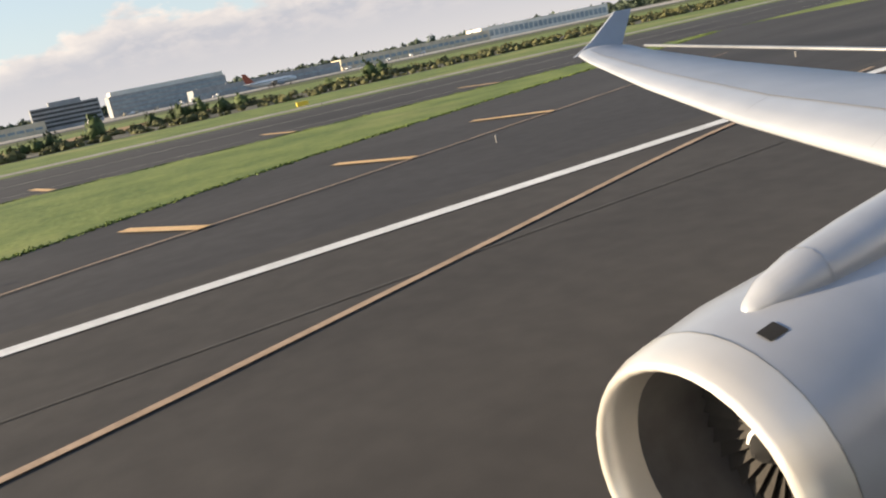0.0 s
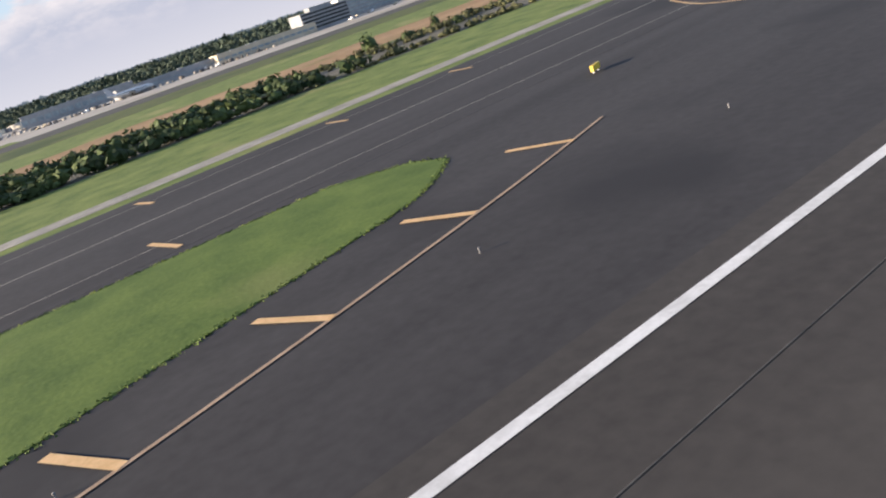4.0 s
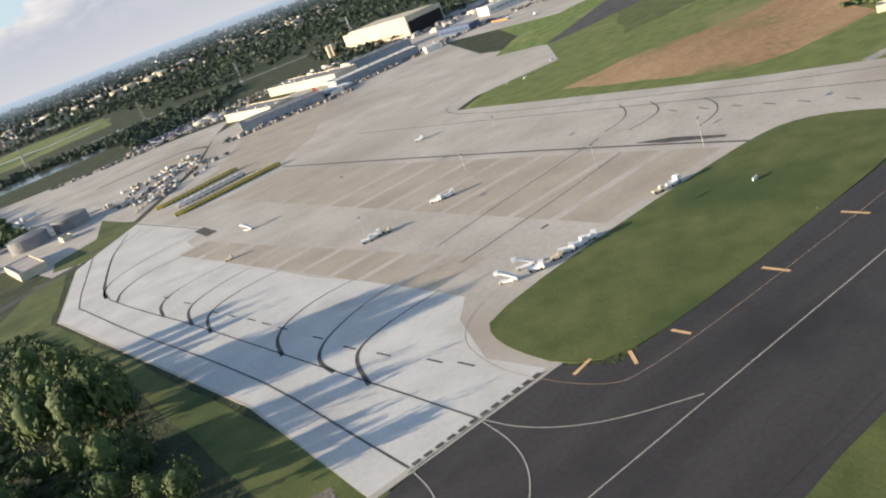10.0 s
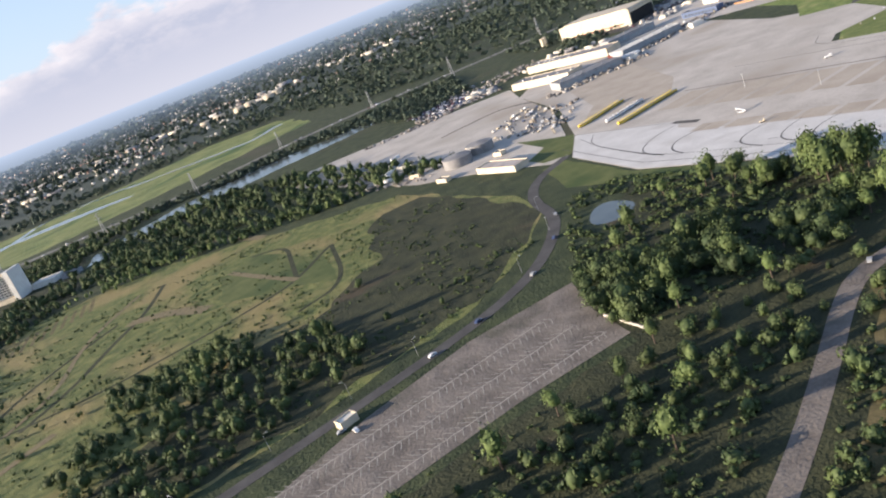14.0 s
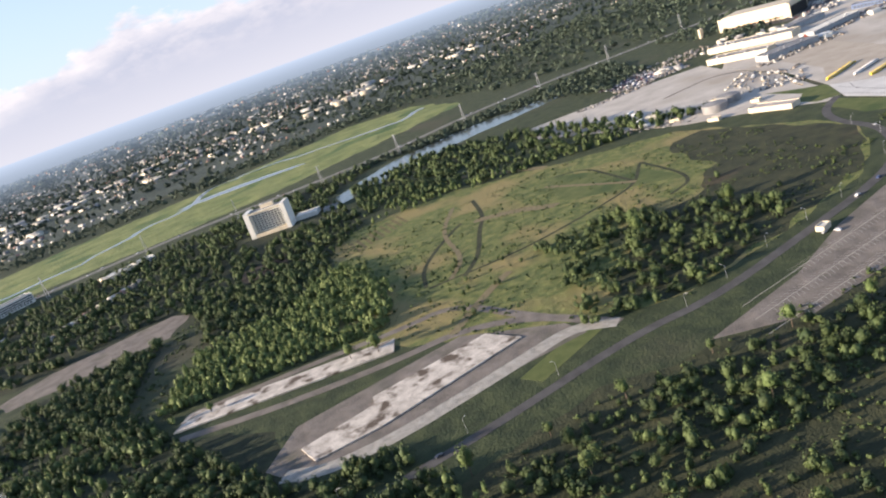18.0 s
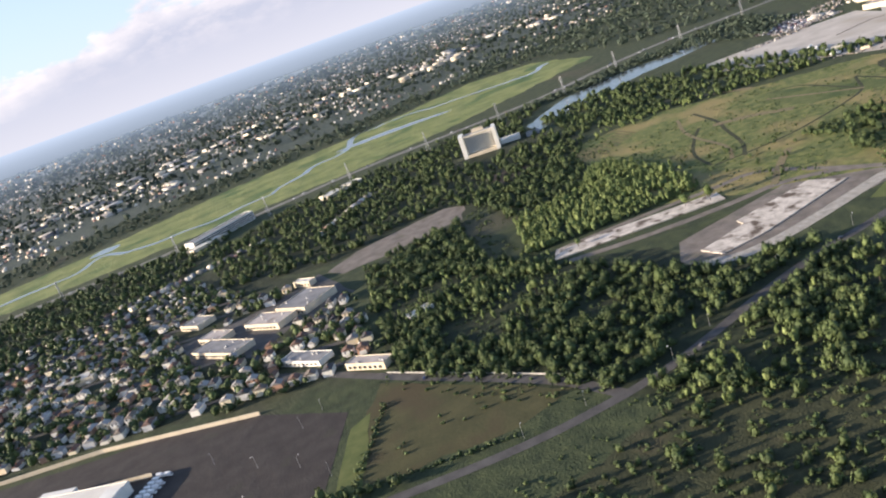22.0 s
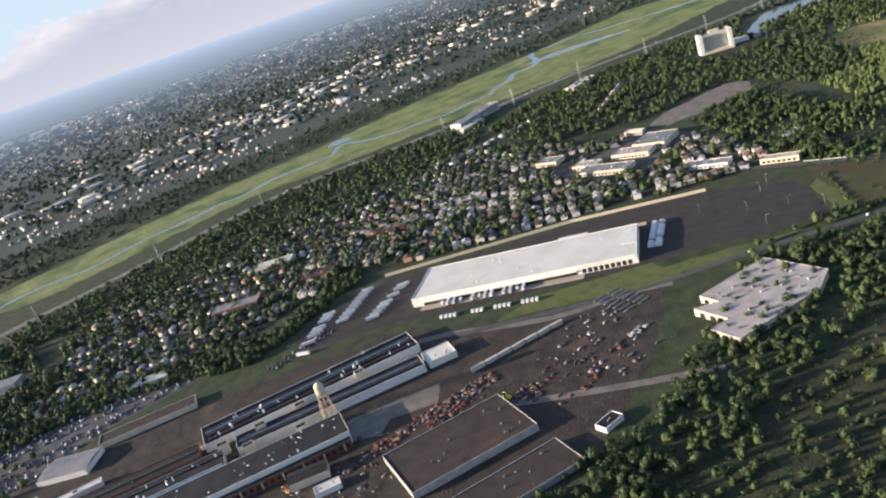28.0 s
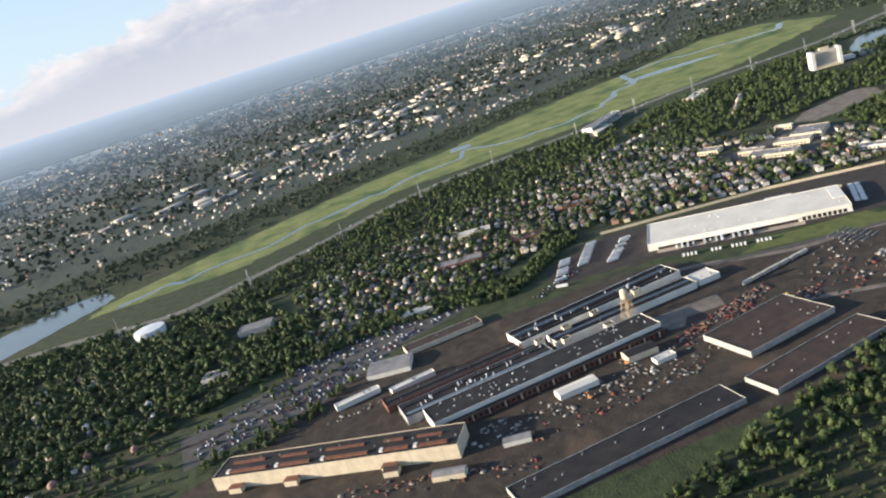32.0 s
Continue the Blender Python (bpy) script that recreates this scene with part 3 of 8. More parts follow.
sheet("dry_grass_belt", ragged([(-440, 400), (-330, 378), (-100, 400), (250, 380), (900, 380), (900, 480), (-100, 470), (-380, 468)], 5, 4.0), 0.06, m_lawn_dry, "dry yellowish grass belt beyond the brown field", "field")
sheet("far_taxiway", [(900, 480), (900, 540), (-330, 530), (-445, 475), (-400, 468)], 0.09, m_road, "grey far taxiway in front of the terminals", "taxiway")
sheet("terminal_apron", [(900, 540), (900, 760), (-300, 860), (-380, 700), (-330, 535)], 0.10, m_conc, "pale concrete terminal apron", "apron")
sheet("yellow_grass", [(-330, 530), (-440, 478), (-455, 520), (-400, 560), (-330, 575), (-200, 575), (-200, 535)], 0.13, m_lawn, "bright grass wedge in front of the terminals", "grass")
strip("gravel_path", [(900, 150), (0, 148), (-340, 146), (-438, 148), (-452, 142)], 7, 0.09, m_gravel, "pale gravel service path beside the taxiway", "path")
sheet("concrete_fillet", smooth_ring([(-428, 145), (-438, 152), (-444, 158), (-453, 162), (-452, 150), (-449, 140), (-444, 136), (-437, 136)], 2), 0.105, m_conc, "pale concrete fillet where the path joins the taxiway", "path")
strip("gravel_path", [(-440, 142), (-446, 166), (-461, 184), (-479, 188), (-498, 187), (-513, 190), (-530, 193)], 5, 0.09, m_gravel, "pale curving service path across the grass", "path")
sheet("drain_bank", ragged([(-452, 205), (-452, 250), (-300, 254), (900, 254), (900, 200), (-300, 200)], 3, 5.0), 0.06, m_bank, "grey reedy bank of the drainage ditch", "bank")
sheet("drain_water", ragged([(-440, 214), (-435, 221), (-390, 219), (-340, 219), (-340, 215), (-390, 212)], 2, 6.0), 0.09, m_water, "muddy water in the drainage ditch", "water")

# markings: runway edge, taxiway lines, shoulder bars
marks = thing("runway_markings", "white and orange painted runway and taxiway lines", "markings", kind="structure")
part("edge_stripe", ribbon(bmesh.new(), [(900, 29), (-1000, 29)], 0.95, 0.14), m_white, marks, "white runway edge stripe")
part("runway_seam", ribbon(bmesh.new(), [(900, 22), (-1000, 22)], 0.09, 0.135), m_rubber, marks, "dark sealed joint in the runway")
part("centre_line", ribbon(bmesh.new(), [(900, 114.7), (-560, 114.7), (-800, 116)], 0.32, 0.14), m_faded, marks, "thin taxiway centre line")
part("edge_line", ribbon(bmesh.new(), [(900, 97), (-435, 97)], 0.18, 0.14), m_faded, marks)
part("edge_line", ribbon(bmesh.new(), [(900, 131), (-435, 131)], 0.14, 0.14), m_faded, marks)


def painted(name, pts, width, mat, label=""):
    return part(name, ribbon(bmesh.new(), smooth_line(pts), width, 0.15), mat, marks, label)


painted("lead_line", [(-60, 6), (-30, 12), (-1, 18), (8, 20.6), (16, 23), (26, 26), (34, 28), (50, 30.5)], 0.34, m_line, "worn orange lead-off line")
painted("lead_line", [(70, 58), (40, 50), (19, 44.2), (9, 42), (1, 40), (-10, 36), (-28, 31.6), (-51, 30.4), (-70, 31), (-91, 33.5), (-106, 35), (-124, 38), (-130, 40), (-142, 48), (-150, 62)], 0.2, m_line, "thin worn orange edge line")
painted("lead_line", [(-215, 63), (-230, 58), (-256, 51), (-273, 47), (-288, 44), (-303, 41), (-317, 41), (-328, 43.6), (-339, 46), (-353, 48.5), (-379, 57), (-392, 61), (-409, 66), (-427, 73), (-443, 78.5)], 0.38, m_line, "worn orange edge line")
painted("lead_line", [(-390, 40), (-417, 51), (-437, 60), (-486, 71), (-499, 79)], 0.34, m_line, "worn orange edge line")
painted("lead_line", [(-549, 158), (-547, 146), (-551, 135), (-557, 127), (-565, 121), (-575, 117.5), (-592, 115.5)], 0.35, m_line)
painted("lead_line", [(-484, 83), (-504, 95), (-514, 100), (-523, 107)], 0.4, m_line)
painted("lead_line", [(-549, 157), (-546, 134), (-539, 122), (-533, 116), (-527, 108)], 0.25, m_faded)
painted("lead_line", [(-499, 117), (-512, 115), (-521, 110), (-528, 105), (-533, 98), (-537, 91), (-538, 83)], 0.45, m_line)
painted("lead_line", [(-743, 154), (-740, 141), (-731, 128), (-715, 117)], 0.3, m_faded)
painted("lead_line", [(-743, 154), (-744, 139), (-749, 128), (-760, 118)], 0.3, m_faded)
painted("lead_line", [(-761, 154), (-762, 143), (-766, 134), (-780, 122)], 0.3, m_faded)
painted("shoulder_line", [(-650, 101), (-598, 100), (-585, 102), (-576, 100), (-565, 93), (-560, 84)], 0.13, m_line)
painted("lead_line", [(-139, 10), (-139, 18), (-142, 22), (-146, 27), (-151, 35), (-154, 43), (-157, 58), (-160, 76), (-157, 92), (-145, 108)], 0.5, m_yellow, "curved orange lead line")
painted("hold_loop", [(-432, 83), (-438, 81), (-446, 82), (-449, 87), (-448, 92), (-444, 99), (-430, 101)], 0.35, m_faded)
painted("hold_loop", [(-506, 82), (-515, 88), (-521, 88), (-523, 84)], 0.35, m_faded)
painted("island_line", [(-602, 195), (-588, 192), (-577, 187), (-570, 178), (-567.5, 164), (-568, 151), (-571, 141.5), (-576, 135.5), (-584, 132.6), (-594, 132), (-616, 130), (-715, 131), (-723, 138), (-728, 158), (-728, 172), (-724, 187), (-712, 197), (-700, 198)], 0.15, m_line)


def bar_mark(x, y, dx, dy, width=0.9, mat=m_yellow, z=0.17):
    part("shoulder_bar", ribbon(bmesh.new(), [(x, y), (x + dx, y + dy)], width, z), mat, marks)


for x in (65, 35, 8, -21, -48, -74, -89, -104, -112, -126, -253, -285, -316, -346, -376.5, -406, -436):
    bar_mark(x, 92, -1.2, 8)
for x in (-180, -209, -245, -279, -312, -342, -373, -402, -432, -455, -478):
    bar_mark(x, 128, -1, 6)
for x, y, dx in ((40, 50, -3), (25, 46, -2.5), (10, 42, -2.8), (-5, 38.3, -2.5), (-20, 34.2, -2.5), (-34, 31, -2.5), (-51, 30.2, -2), (-66, 31, -1), (-82, 32.5, -0.5), (-97, 34, 0), (-114, 37, 0), (-129, 40.5, -0.5)):
    bar_mark(x, y, dx, 7)
for x, y, dx in ((-222, 60.5, -3), (-239, 55.7, -3), (-256, 51, -3), (-272, 47.3, -3), (-287.5, 44.2, -3), (-303, 41.2, -3), (-319, 42, 0), (-349, 48, 0), (-379, 57, 1), (-409, 66, 1)):
    bar_mark(x, y, dx, 7)
for x, y, dx, dy in ((-448, 92, 7, -2), (-447, 85, 7, 0.4), (-121, 80, -4, 8)):
    bar_mark(x, y, dx, dy)
for x, y, dx, dy in ((-589.5, 138.5, 1.5, -6.5), (-618, 135.5, 1.5, -7), (-642, 134.5, 0.5, -7), (-671, 136, 0.5, -7), (-700, 138, 0.5, -5), (-575.5, 149.5, 8, -2), (-580, 141.5, 5, -5), (-570, 98, -3, -6), (-585, 101, 1, -7), (-528, 149, 5, 1), (-515, 143, -3, -4), (-504, 136, 0, -4), (-488, 138, 1, -7), (-722, 146, 6, 1), (-710, 141, -3, -5)):
    bar_mark(x, y, dx, dy)

marker = part("marker_plate", ribbon(bmesh.new(), [(-415, 71), (-411, 73)], 1.5, 0.17), m_conc_tan, marks, "pale painted marker with two dark spots")
for mx, my in ((-414, 71.5), (-412, 72.5)):
    bm = bmesh.new()
    tube(bm, [(mx, my, 0.175), (mx, my, 0.185)], 0.5, 14)
    part("dark_spot", bm, m_dark, marker)

# runway holding position
hold = thing("holding_position", "double yellow holding bars on dark asphalt", "markings", kind="structure")
for row, (y, dashed) in enumerate(((79.0, False), (80.0, False), (81.0, True), (82.0, True))):
    bm = bmesh.new()
    if dashed:
        for k in range(65):
            if not 34 < k < 43:
                ribbon(bm, [(-438 - 2.0 * k, y), (-439.1 - 2.0 * k, y)], 0.35, 0.18)
    else:
        ribbon(bm, [(-438, y), (-508, y)], 0.35, 0.18)
        ribbon(bm, [(-525, y), (-568, y)], 0.35, 0.18)
    part("bar", bm, m_hold, hold)


def surface_sign(x, y, turn):
    s = thing("surface_sign", "red painted runway sign with white letters", "markings", "holding position signs", pose(x, y, 0.17, 0, 0, turn), kind="structure")
    part("panel", ribbon(bmesh.new(), [(-4.4, 0), (4.4, 0)], 3.1, 0.0), m_signred, s)
    cu = bpy.data.curves.new("lettering", "FONT")
    cu.body, cu.size, cu.align_x, cu.align_y, cu.extrude = "27L-9R", 2.9, "CENTER", "CENTER", 0.005
    cu.materials.append(m_white)
    t = new("lettering", cu)
    t.parent, t.location = s, (0, 0, 0.03)


for x in (-477, -496, -531, -543):
    surface_sign(x, 84.9, 180)
surface_sign(-153, 84.5, 200)
hold2 = thing("holding_position", "double yellow holding bars on dark asphalt", "markings", kind="structure")
for off in (0.0, 1.0, 2.0, 3.0):
    part("bar", ribbon(bmesh.new(), [(-149, 82 - off), (-142, 82 - off), (-126, 75 - off)], 0.4, 0.18), m_yellow, hold2)

# apron details: tan bays, joints, curved tyre marks
apron_marks = thing("apron_markings", "tan bays, dark joints and curved tyre streaks on the concrete", "markings", kind="structure")
sheet("apron_end", [(-771, 154), (-723, 154), (-727, 172), (-718, 196), (-709, 206), (-714, 247), (-722, 285), (-729, 339), (-734, 380), (-730, 430), (-716, 440), (-733, 536), (-778, 489), (-799, 402), (-784, 300), (-772, 220)], 0.128, m_conc_new, "newer white concrete at the apron end", "apron")
for k, y0 in enumerate((197.5, 221, 241.5, 261.5, 279.5, 300, 321, 343, 366, 390, 415, 440, 466)):
    y1 = y0 + (19.5, 17, 16.5, 14.5, 17, 17, 18, 19, 20, 21, 21, 22, 20)[k]
    far_x = lambda y: -606 - 0.147 * (y - 196)
    near_x = lambda y: -661 - 0.10 * (y - 196)
    bm = bmesh.new()
    bm.faces.new([bm.verts.new((x, y, 0.137)) for x, y in ((near_x(y0), y0), (far_x(y0), y0), (far_x(y1), y1), (near_x(y1), y1))])
    part("tan_bay", bm, m_conc_tan, apron_marks)
    if 205 < y0 < 400:
        top_x = lambda y: -689 - 0.19 * (y - 220)
        low_x = lambda y: -710 - 0.155 * (y - 218)
        bm = bmesh.new()
        bm.faces.new([bm.verts.new((x, y, 0.137)) for x, y in ((low_x(y0), y0), (top_x(y0), y0), (top_x(y1), y1), (low_x(y1), y1))])
        part("tan_bay", bm, m_conc_tan, apron_marks)
part("tan_bay", ribbon(bmesh.new(), [(-520, 740), (-560, 690), (-630, 570), (-680, 530)], 74, 0.134), m_conc_tan, apron_marks, "wide tan strip of older concrete")


def streak(pts, width, name="tyre_streak", label="", steps=3):
    """A black rubber or sealant line; the widths may swell along it."""
    line = smooth_line(pts, steps)
    wide = width if not isinstance(width, tuple) else [width[0] + (width[1] - width[0]) * k / (len(line) - 1) for k in range(len(line))]
    return part(name, ribbon(bmesh.new(), line, wide, 0.16), m_rubber, apron_marks, label)


streak([(-601, 191), (-605, 227), (-620, 335), (-646, 496)], 1.3, "trench", "dark trench drain", 1)
streak([(-733, 537), (-724, 480), (-716, 422)], 0.6, "joint_line", "", 1)
part("drain_grate", boxes((-722, -716.5, 420, 443, 0.13, 0.15)), m_rubber, apron_marks, "dark sealed drain patch")
part("drain_stain", ribbon(bmesh.new(), [(-604, 238), (-601, 225), (-597, 203)], [0.5, 5, 2], 0.145), m_rubber, apron_marks, "dark stain beside the drain")
streak([(-762, 520), (-769, 492), (-790, 410), (-788, 397), (-780, 330), (-772, 281), (-768, 253), (-764, 220), (-762, 174), (-761, 154)], 0.6, "joint_line", "", 1)
streak([(-742, 520), (-756, 489), (-766, 458), (-779, 408), (-772, 355), (-764, 309), (-757, 257), (-751, 213), (-747, 185), (-743, 154)], 0.5, "joint_line", "", 1)
streak([(-596, 485), (-578, 367), (-568, 287), (-559, 226), (-552, 177), (-549, 158)], 0.6, "joint_line")
streak([(-540, 445), (-567, 433), (-569, 377), (-556, 282), (-548, 225), (-540, 193), (-531, 156)], 0.5, "joint_line")
for pts in ([(-734, 513), (-754, 496), (-766, 458), (-777, 412), (-778, 401)], [(-723, 437), (-747, 438), (-769, 429), (-777, 414), (-778, 400)], [(-726, 404), (-740, 407), (-756, 410), (-771, 400), (-776, 385)],
            [(-730, 356), (-746, 359), (-759, 356), (-766, 347), (-768, 332)], [(-725, 335), (-740, 335), (-754, 331), (-761, 323), (-764, 305)], [(-722, 312), (-738, 315), (-752, 312), (-759, 304), (-762, 288)],
            [(-716, 263), (-731, 265), (-745, 260), (-752, 251), (-755, 238)], [(-712, 241), (-726, 240), (-740, 234), (-747, 228), (-751, 220), (-751, 210)], [(-709, 219), (-726, 219), (-739, 216), (-745, 209), (-749, 193)]):
    streak(pts, (0.35, 1.5), label="curved black tyre streak")
for pts in ([(-564, 286), (-572, 273), (-582, 266), (-594, 265)], [(-562, 269), (-570, 256), (-580, 252), (-592, 253)], [(-560, 242), (-567, 230), (-576, 223), (-589, 221)], [(-690, 250), (-640, 258), (-600, 262)], [(-695, 228), (-650, 232), (-612, 238)]):
    streak(pts, 0.5, label="faint curved tyre streak")
for x, y in ((-761, 354), (-758, 333), (-755, 306), (-752.5, 292), (-750, 279), (-748.5, 268), (-747, 257), (-744, 236), (-742, 218), (-739, 203), (-734, 185), (-731, 175), (-573, 247), (-571.5, 233), (-570, 219), (-569, 206), (-568, 193), (-567, 176)):
    part("dash", ribbon(bmesh.new(), [(x - 0.7, y - 3), (x + 0.7, y + 3)] if x > -700 else [(x - 0.4, y + 3), (x + 0.6, y - 3)], 0.6, 0.16), m_rubber, apron_marks)
for k in range(12):
    part("edge_dash", boxes((-760 + k * 3.0, -758 + k * 3.0, 153.4, 154.6, 0.14, 0.165)), m_rubber, apron_marks)
streak([(-762, 152.6), (-724, 153.2)], 0.3, "joint_line", "", 1)

# ---- land west of the airfield ----
sheet("meadow", ragged([(-843, 472), (-862, 425), (-900, 390), (-960, 358), (-1060, 348), (-1160, 352), (-1240, 430), (-1300, 560), (-1230, 700), (-1190, 800), (-1160, 860), (-1090, 855), (-1020, 830), (-930, 720), (-850, 640)], 8, 11.0), 0.05, m_meadow, "weedy green meadow mound with tracks", "field")
# dark scrub colour also stands in for the shade on the slope
sheet("dark_meadow", ragged([(-860, 430), (-900, 395), (-960, 362), (-1060, 352), (-1160, 356), (-1165, 400), (-1110, 440), (-1060, 470), (-1000, 470), (-945, 505), (-915, 580), (-885, 610), (-852, 600), (-848, 520)], 8, 18.0), 0.07, m_scrubland, "dark scrub on the meadow slope with its shade in the colour", "field")
sheet("mown_patch", ragged([(-1008, 667), (-970, 690), (-952, 580), (-972, 512), (-992, 547), (-1030, 600)], 4, 12.0), 0.08, m_lawn_dry, "yellowish mown patch in the meadow", "field")
sheet("scrub_belt", ragged([(-790, 60), (-800, 400), (-850, 372), (-905, 330), (-950, 290), (-960, 250), (-1120, 262), (-1250, 320), (-1700, 300), (-1900, 290), (-2650, 320), (-2650, -100), (-790, -100)], 8, 13.0), 0.03, m_scrubland, "dark scrubby waste land under the flight path", "field")
sheet("dry_grass_field", ragged([(-800, 152), (-845, 168), (-880, 185), (-900, 186), (-930, 172), (-990, 140), (-1000, 90), (-880, 90), (-800, 110)], 5, 52.0), 0.045, m_dry, "tan dry grass field beside the track", "field")
sheet("apron_verge", ragged([(-765, 140), (-775, 215), (-802, 404), (-782, 492), (-800, 500), (-828, 440), (-815, 380), (-792, 280), (-786, 150)], 2, 14.0), 0.06, m_lawn_dry, "green verge along the apron edge", "grass")
sheet("retention_pond", smooth_ring(ragged([(-876, 367), (-860, 384), (-844, 384), (-843, 362), (-858, 351), (-871, 355)], 2, 15.0), 2), 0.07, m_water, "small dark retention pond among trees", "pond")
sheet("empty_parking_lot", [(-931, 321), (-948, 287), (-957, 256), (-1010, 262), (-1069, 263), (-1150, 268), (-1190, 300), (-1112, 304), (-1049, 321), (-990, 328)], 0.09, m_lot, "empty cracked car park with faded bay lines", "parking lot")
strip("perimeter_road", [(-775, 500), (-818, 486), (-850, 452), (-866, 408), (-896, 376), (-935, 350), (-985, 338), (-1060, 334), (-1150, 330), (-1200, 345), (-1290, 345), (-1385, 352), (-1495, 337), (-1540, 340)], 7.5, 0.10, m_road, "grey two-lane perimeter road", "road")
strip("dirt_track", [(-775, 161), (-801, 167), (-838, 183), (-865, 196), (-894, 199), (-915, 192), (-945, 178), (-990, 158), (-1040, 140), (-1110, 122), (-1180, 110)], 8, 0.09, m_lot, "grey dirt service track", "track")
track_z = 0.1
for pts, wd, mt, lab in (
        ([(-1204, 572), (-1134, 548), (-1075, 546), (-1011, 550), (-984, 559), (-950, 590), (-937, 600)], 2.6, m_scrubland, "worn dark track through the meadow"),
        ([(-937, 600), (-971, 500), (-1011, 493)], 2.6, m_scrubland, "worn dark track through the meadow"),
        ([(-984, 559), (-968, 610), (-950, 665), (-975, 690)], 2.6, m_scrubland, "worn dark track through the meadow"),
        ([(-1178, 557), (-1142, 588), (-1100, 650), (-1072, 682), (-1039, 753)], 3.2, m_scrubland, "dark overgrown track in the meadow"),
        ([(-1204, 576), (-1180, 624), (-1130, 668), (-1092, 695)], 2.8, m_scrubland, "dark overgrown track in the meadow"),
        ([(-1000, 673), (-992, 610), (-984, 559)], 4.0, m_track, "pale tan track through the meadow"),
        ([(-1085, 680), (-1057, 650), (-1040, 605)], 9.0, m_track, "pale tan worn patch in the meadow"),
        ([(-974, 878), (-963, 823), (-945, 739)], 7.0, m_track, "pale tan strip at the meadow edge"),
        ([(-1186, 566), (-1150, 600), (-1120, 690), (-1060, 760)], 3.0, m_track, "pale tan track through the meadow"),
        ([(-1245, 470), (-1200, 500), (-1160, 520)], 5.0, m_track, "pale tan track at the meadow edge")):
    strip("meadow_track", pts, wd * 1.4, track_z, mt, lab, "track")
    track_z += 0.012
for k in range(9):
    strip("mown_row", [(-1172 + k * 9, 770 + k * 3), (-1162 + k * 9, 815 + k * 3)], 3.4, 0.1, m_dry, "mown stripe in the meadow", "field", False)
sheet("bare_patch", ragged([(-1263, 915), (-1199, 921), (-1226, 848), (-1270, 860)], 4, 17.0), 0.07, m_yard, "brown bare patch in the wood", "clearing")
for k in range(3):
    strip("bay_lines", [(-960 - 2 * k, 263 + 19 * k + 4), (-1175 + 10 * k, 276 + 16 * k)], 0.5, 0.12, m_faded, "faded bay line on the old car park", "markings", False)
# bay strokes of the old car park
bay_meshes = [mesh_of("bay_stroke", ribbon(bmesh.new(), [(-1.4 * q, -2.4), (1.4 * q, 2.4)], 0.28, 0), m_faded) for q in (1, -1)]
bays = thing("bay_strokes", "rows of faded white parking strokes", "markings", kind="structure")
for row, y0 in enumerate((266, 271.2, 283, 288.2, 300, 305.2)):
    for k in range(54):
        x = -962 - k * 3.6
        if x < -1110 and row > 3:
            continue
        o = part("stroke", bay_meshes[row % 2], None, bays)
        o.location = (x, y0 + (x + 962) * -0.03, 0.125)

sheet("truck_yard", [(-845, 900), (-800, 960), (-650, 905), (-560, 850), (-600, 780), (-660, 650), (-735, 545), (-770, 500), (-790, 500), (-800, 560), (-830, 640)], 0.09, m_conc, "pale freight yard beside the apron", "yard")
sheet("yard_verge", [(-788, 512), (-784, 536), (-756, 550), (-742, 606), (-735, 560), (-729, 540), (-734, 526), (-772, 499)], 0.1, m_lawn_dry, "green verge between freight yard and apron", "grass")
strip("yard_seam", [(-715, 777), (-672, 774), (-629, 769), (-622, 704)], 3.5, 0.105, m_lot_dark, "dark line across the freight yard", "markings")
sheet("creek", ragged([(-1068, 1045), (-1050, 1105), (-950, 1165), (-900, 1190), (-770, 1190), (-640, 1140), (-560, 1110), (-560, 1080), (-690, 1090), (-815, 1098), (-950, 1068), (-1034, 1050)], 5, 21.0), 0.06, m_water, "pale creek reflecting the sky", "creek")
sheet("marsh", ragged([(-2600, 1500), (-2330, 1410), (-1950, 1525), (-1730, 1470), (-1430, 1432), (-1268, 1400), (-1041, 1400), (-820, 1440), (-560, 1500), (-520, 1800), (-640, 1930), (-1040, 1850), (-1380, 1840), (-1700, 1760), (-2010, 1730), (-2380, 1620), (-2560, 1560)], 14, 22.0), 0.05, m_marsh, "bright green tidal marsh of reeds", "marsh")
creek_w = [6, 8, 12, 20, 26, 18, 14, 22, 30, 16, 10]
bm = bmesh.new()
pts = smooth_line([(-2540, 1510), (-2330, 1480), (-2000, 1590), (-1740, 1600), (-1690, 1690), (-1640, 1560), (-1430, 1500), (-1150, 1700), (-960, 1900), (-860, 1790), (-700, 1640), (-560, 1660)], 3)
pts = [(x + 26 * noise.noise((x * 0.012, 0.0, 1.0)), y + 60 * noise.noise((x * 0.010, 2.0, 1.0)) + 22 * noise.noise((x * 0.03, 5.0, 1.0))) for x, y in pts]
ribbon(bm, pts, [10 + 9 * noise.noise((p[0] * 0.01, p[1] * 0.01, 3.0)) + 6 for p in pts], 0.09)
tagged(part("marsh_channel", bm, m_water), "winding pale tidal channel in the marsh", "creek", kind="structure")
sheet("marsh_pool", ragged(smooth_ring([(-1690, 1690), (-1650, 1700), (-1640, 1740), (-1680, 1760), (-1710, 1720)], 2), 6, 23.0), 0.1, m_water, "small pale pool in the marsh", "pond")
sheet("marsh_pool", ragged(smooth_ring([(-1170, 1715), (-1060, 1735), (-940, 1665), (-885, 1590), (-960, 1630), (-1090, 1680)], 2), 10, 24.0), 0.1, m_water, "broad pale pool in the marsh", "pond")
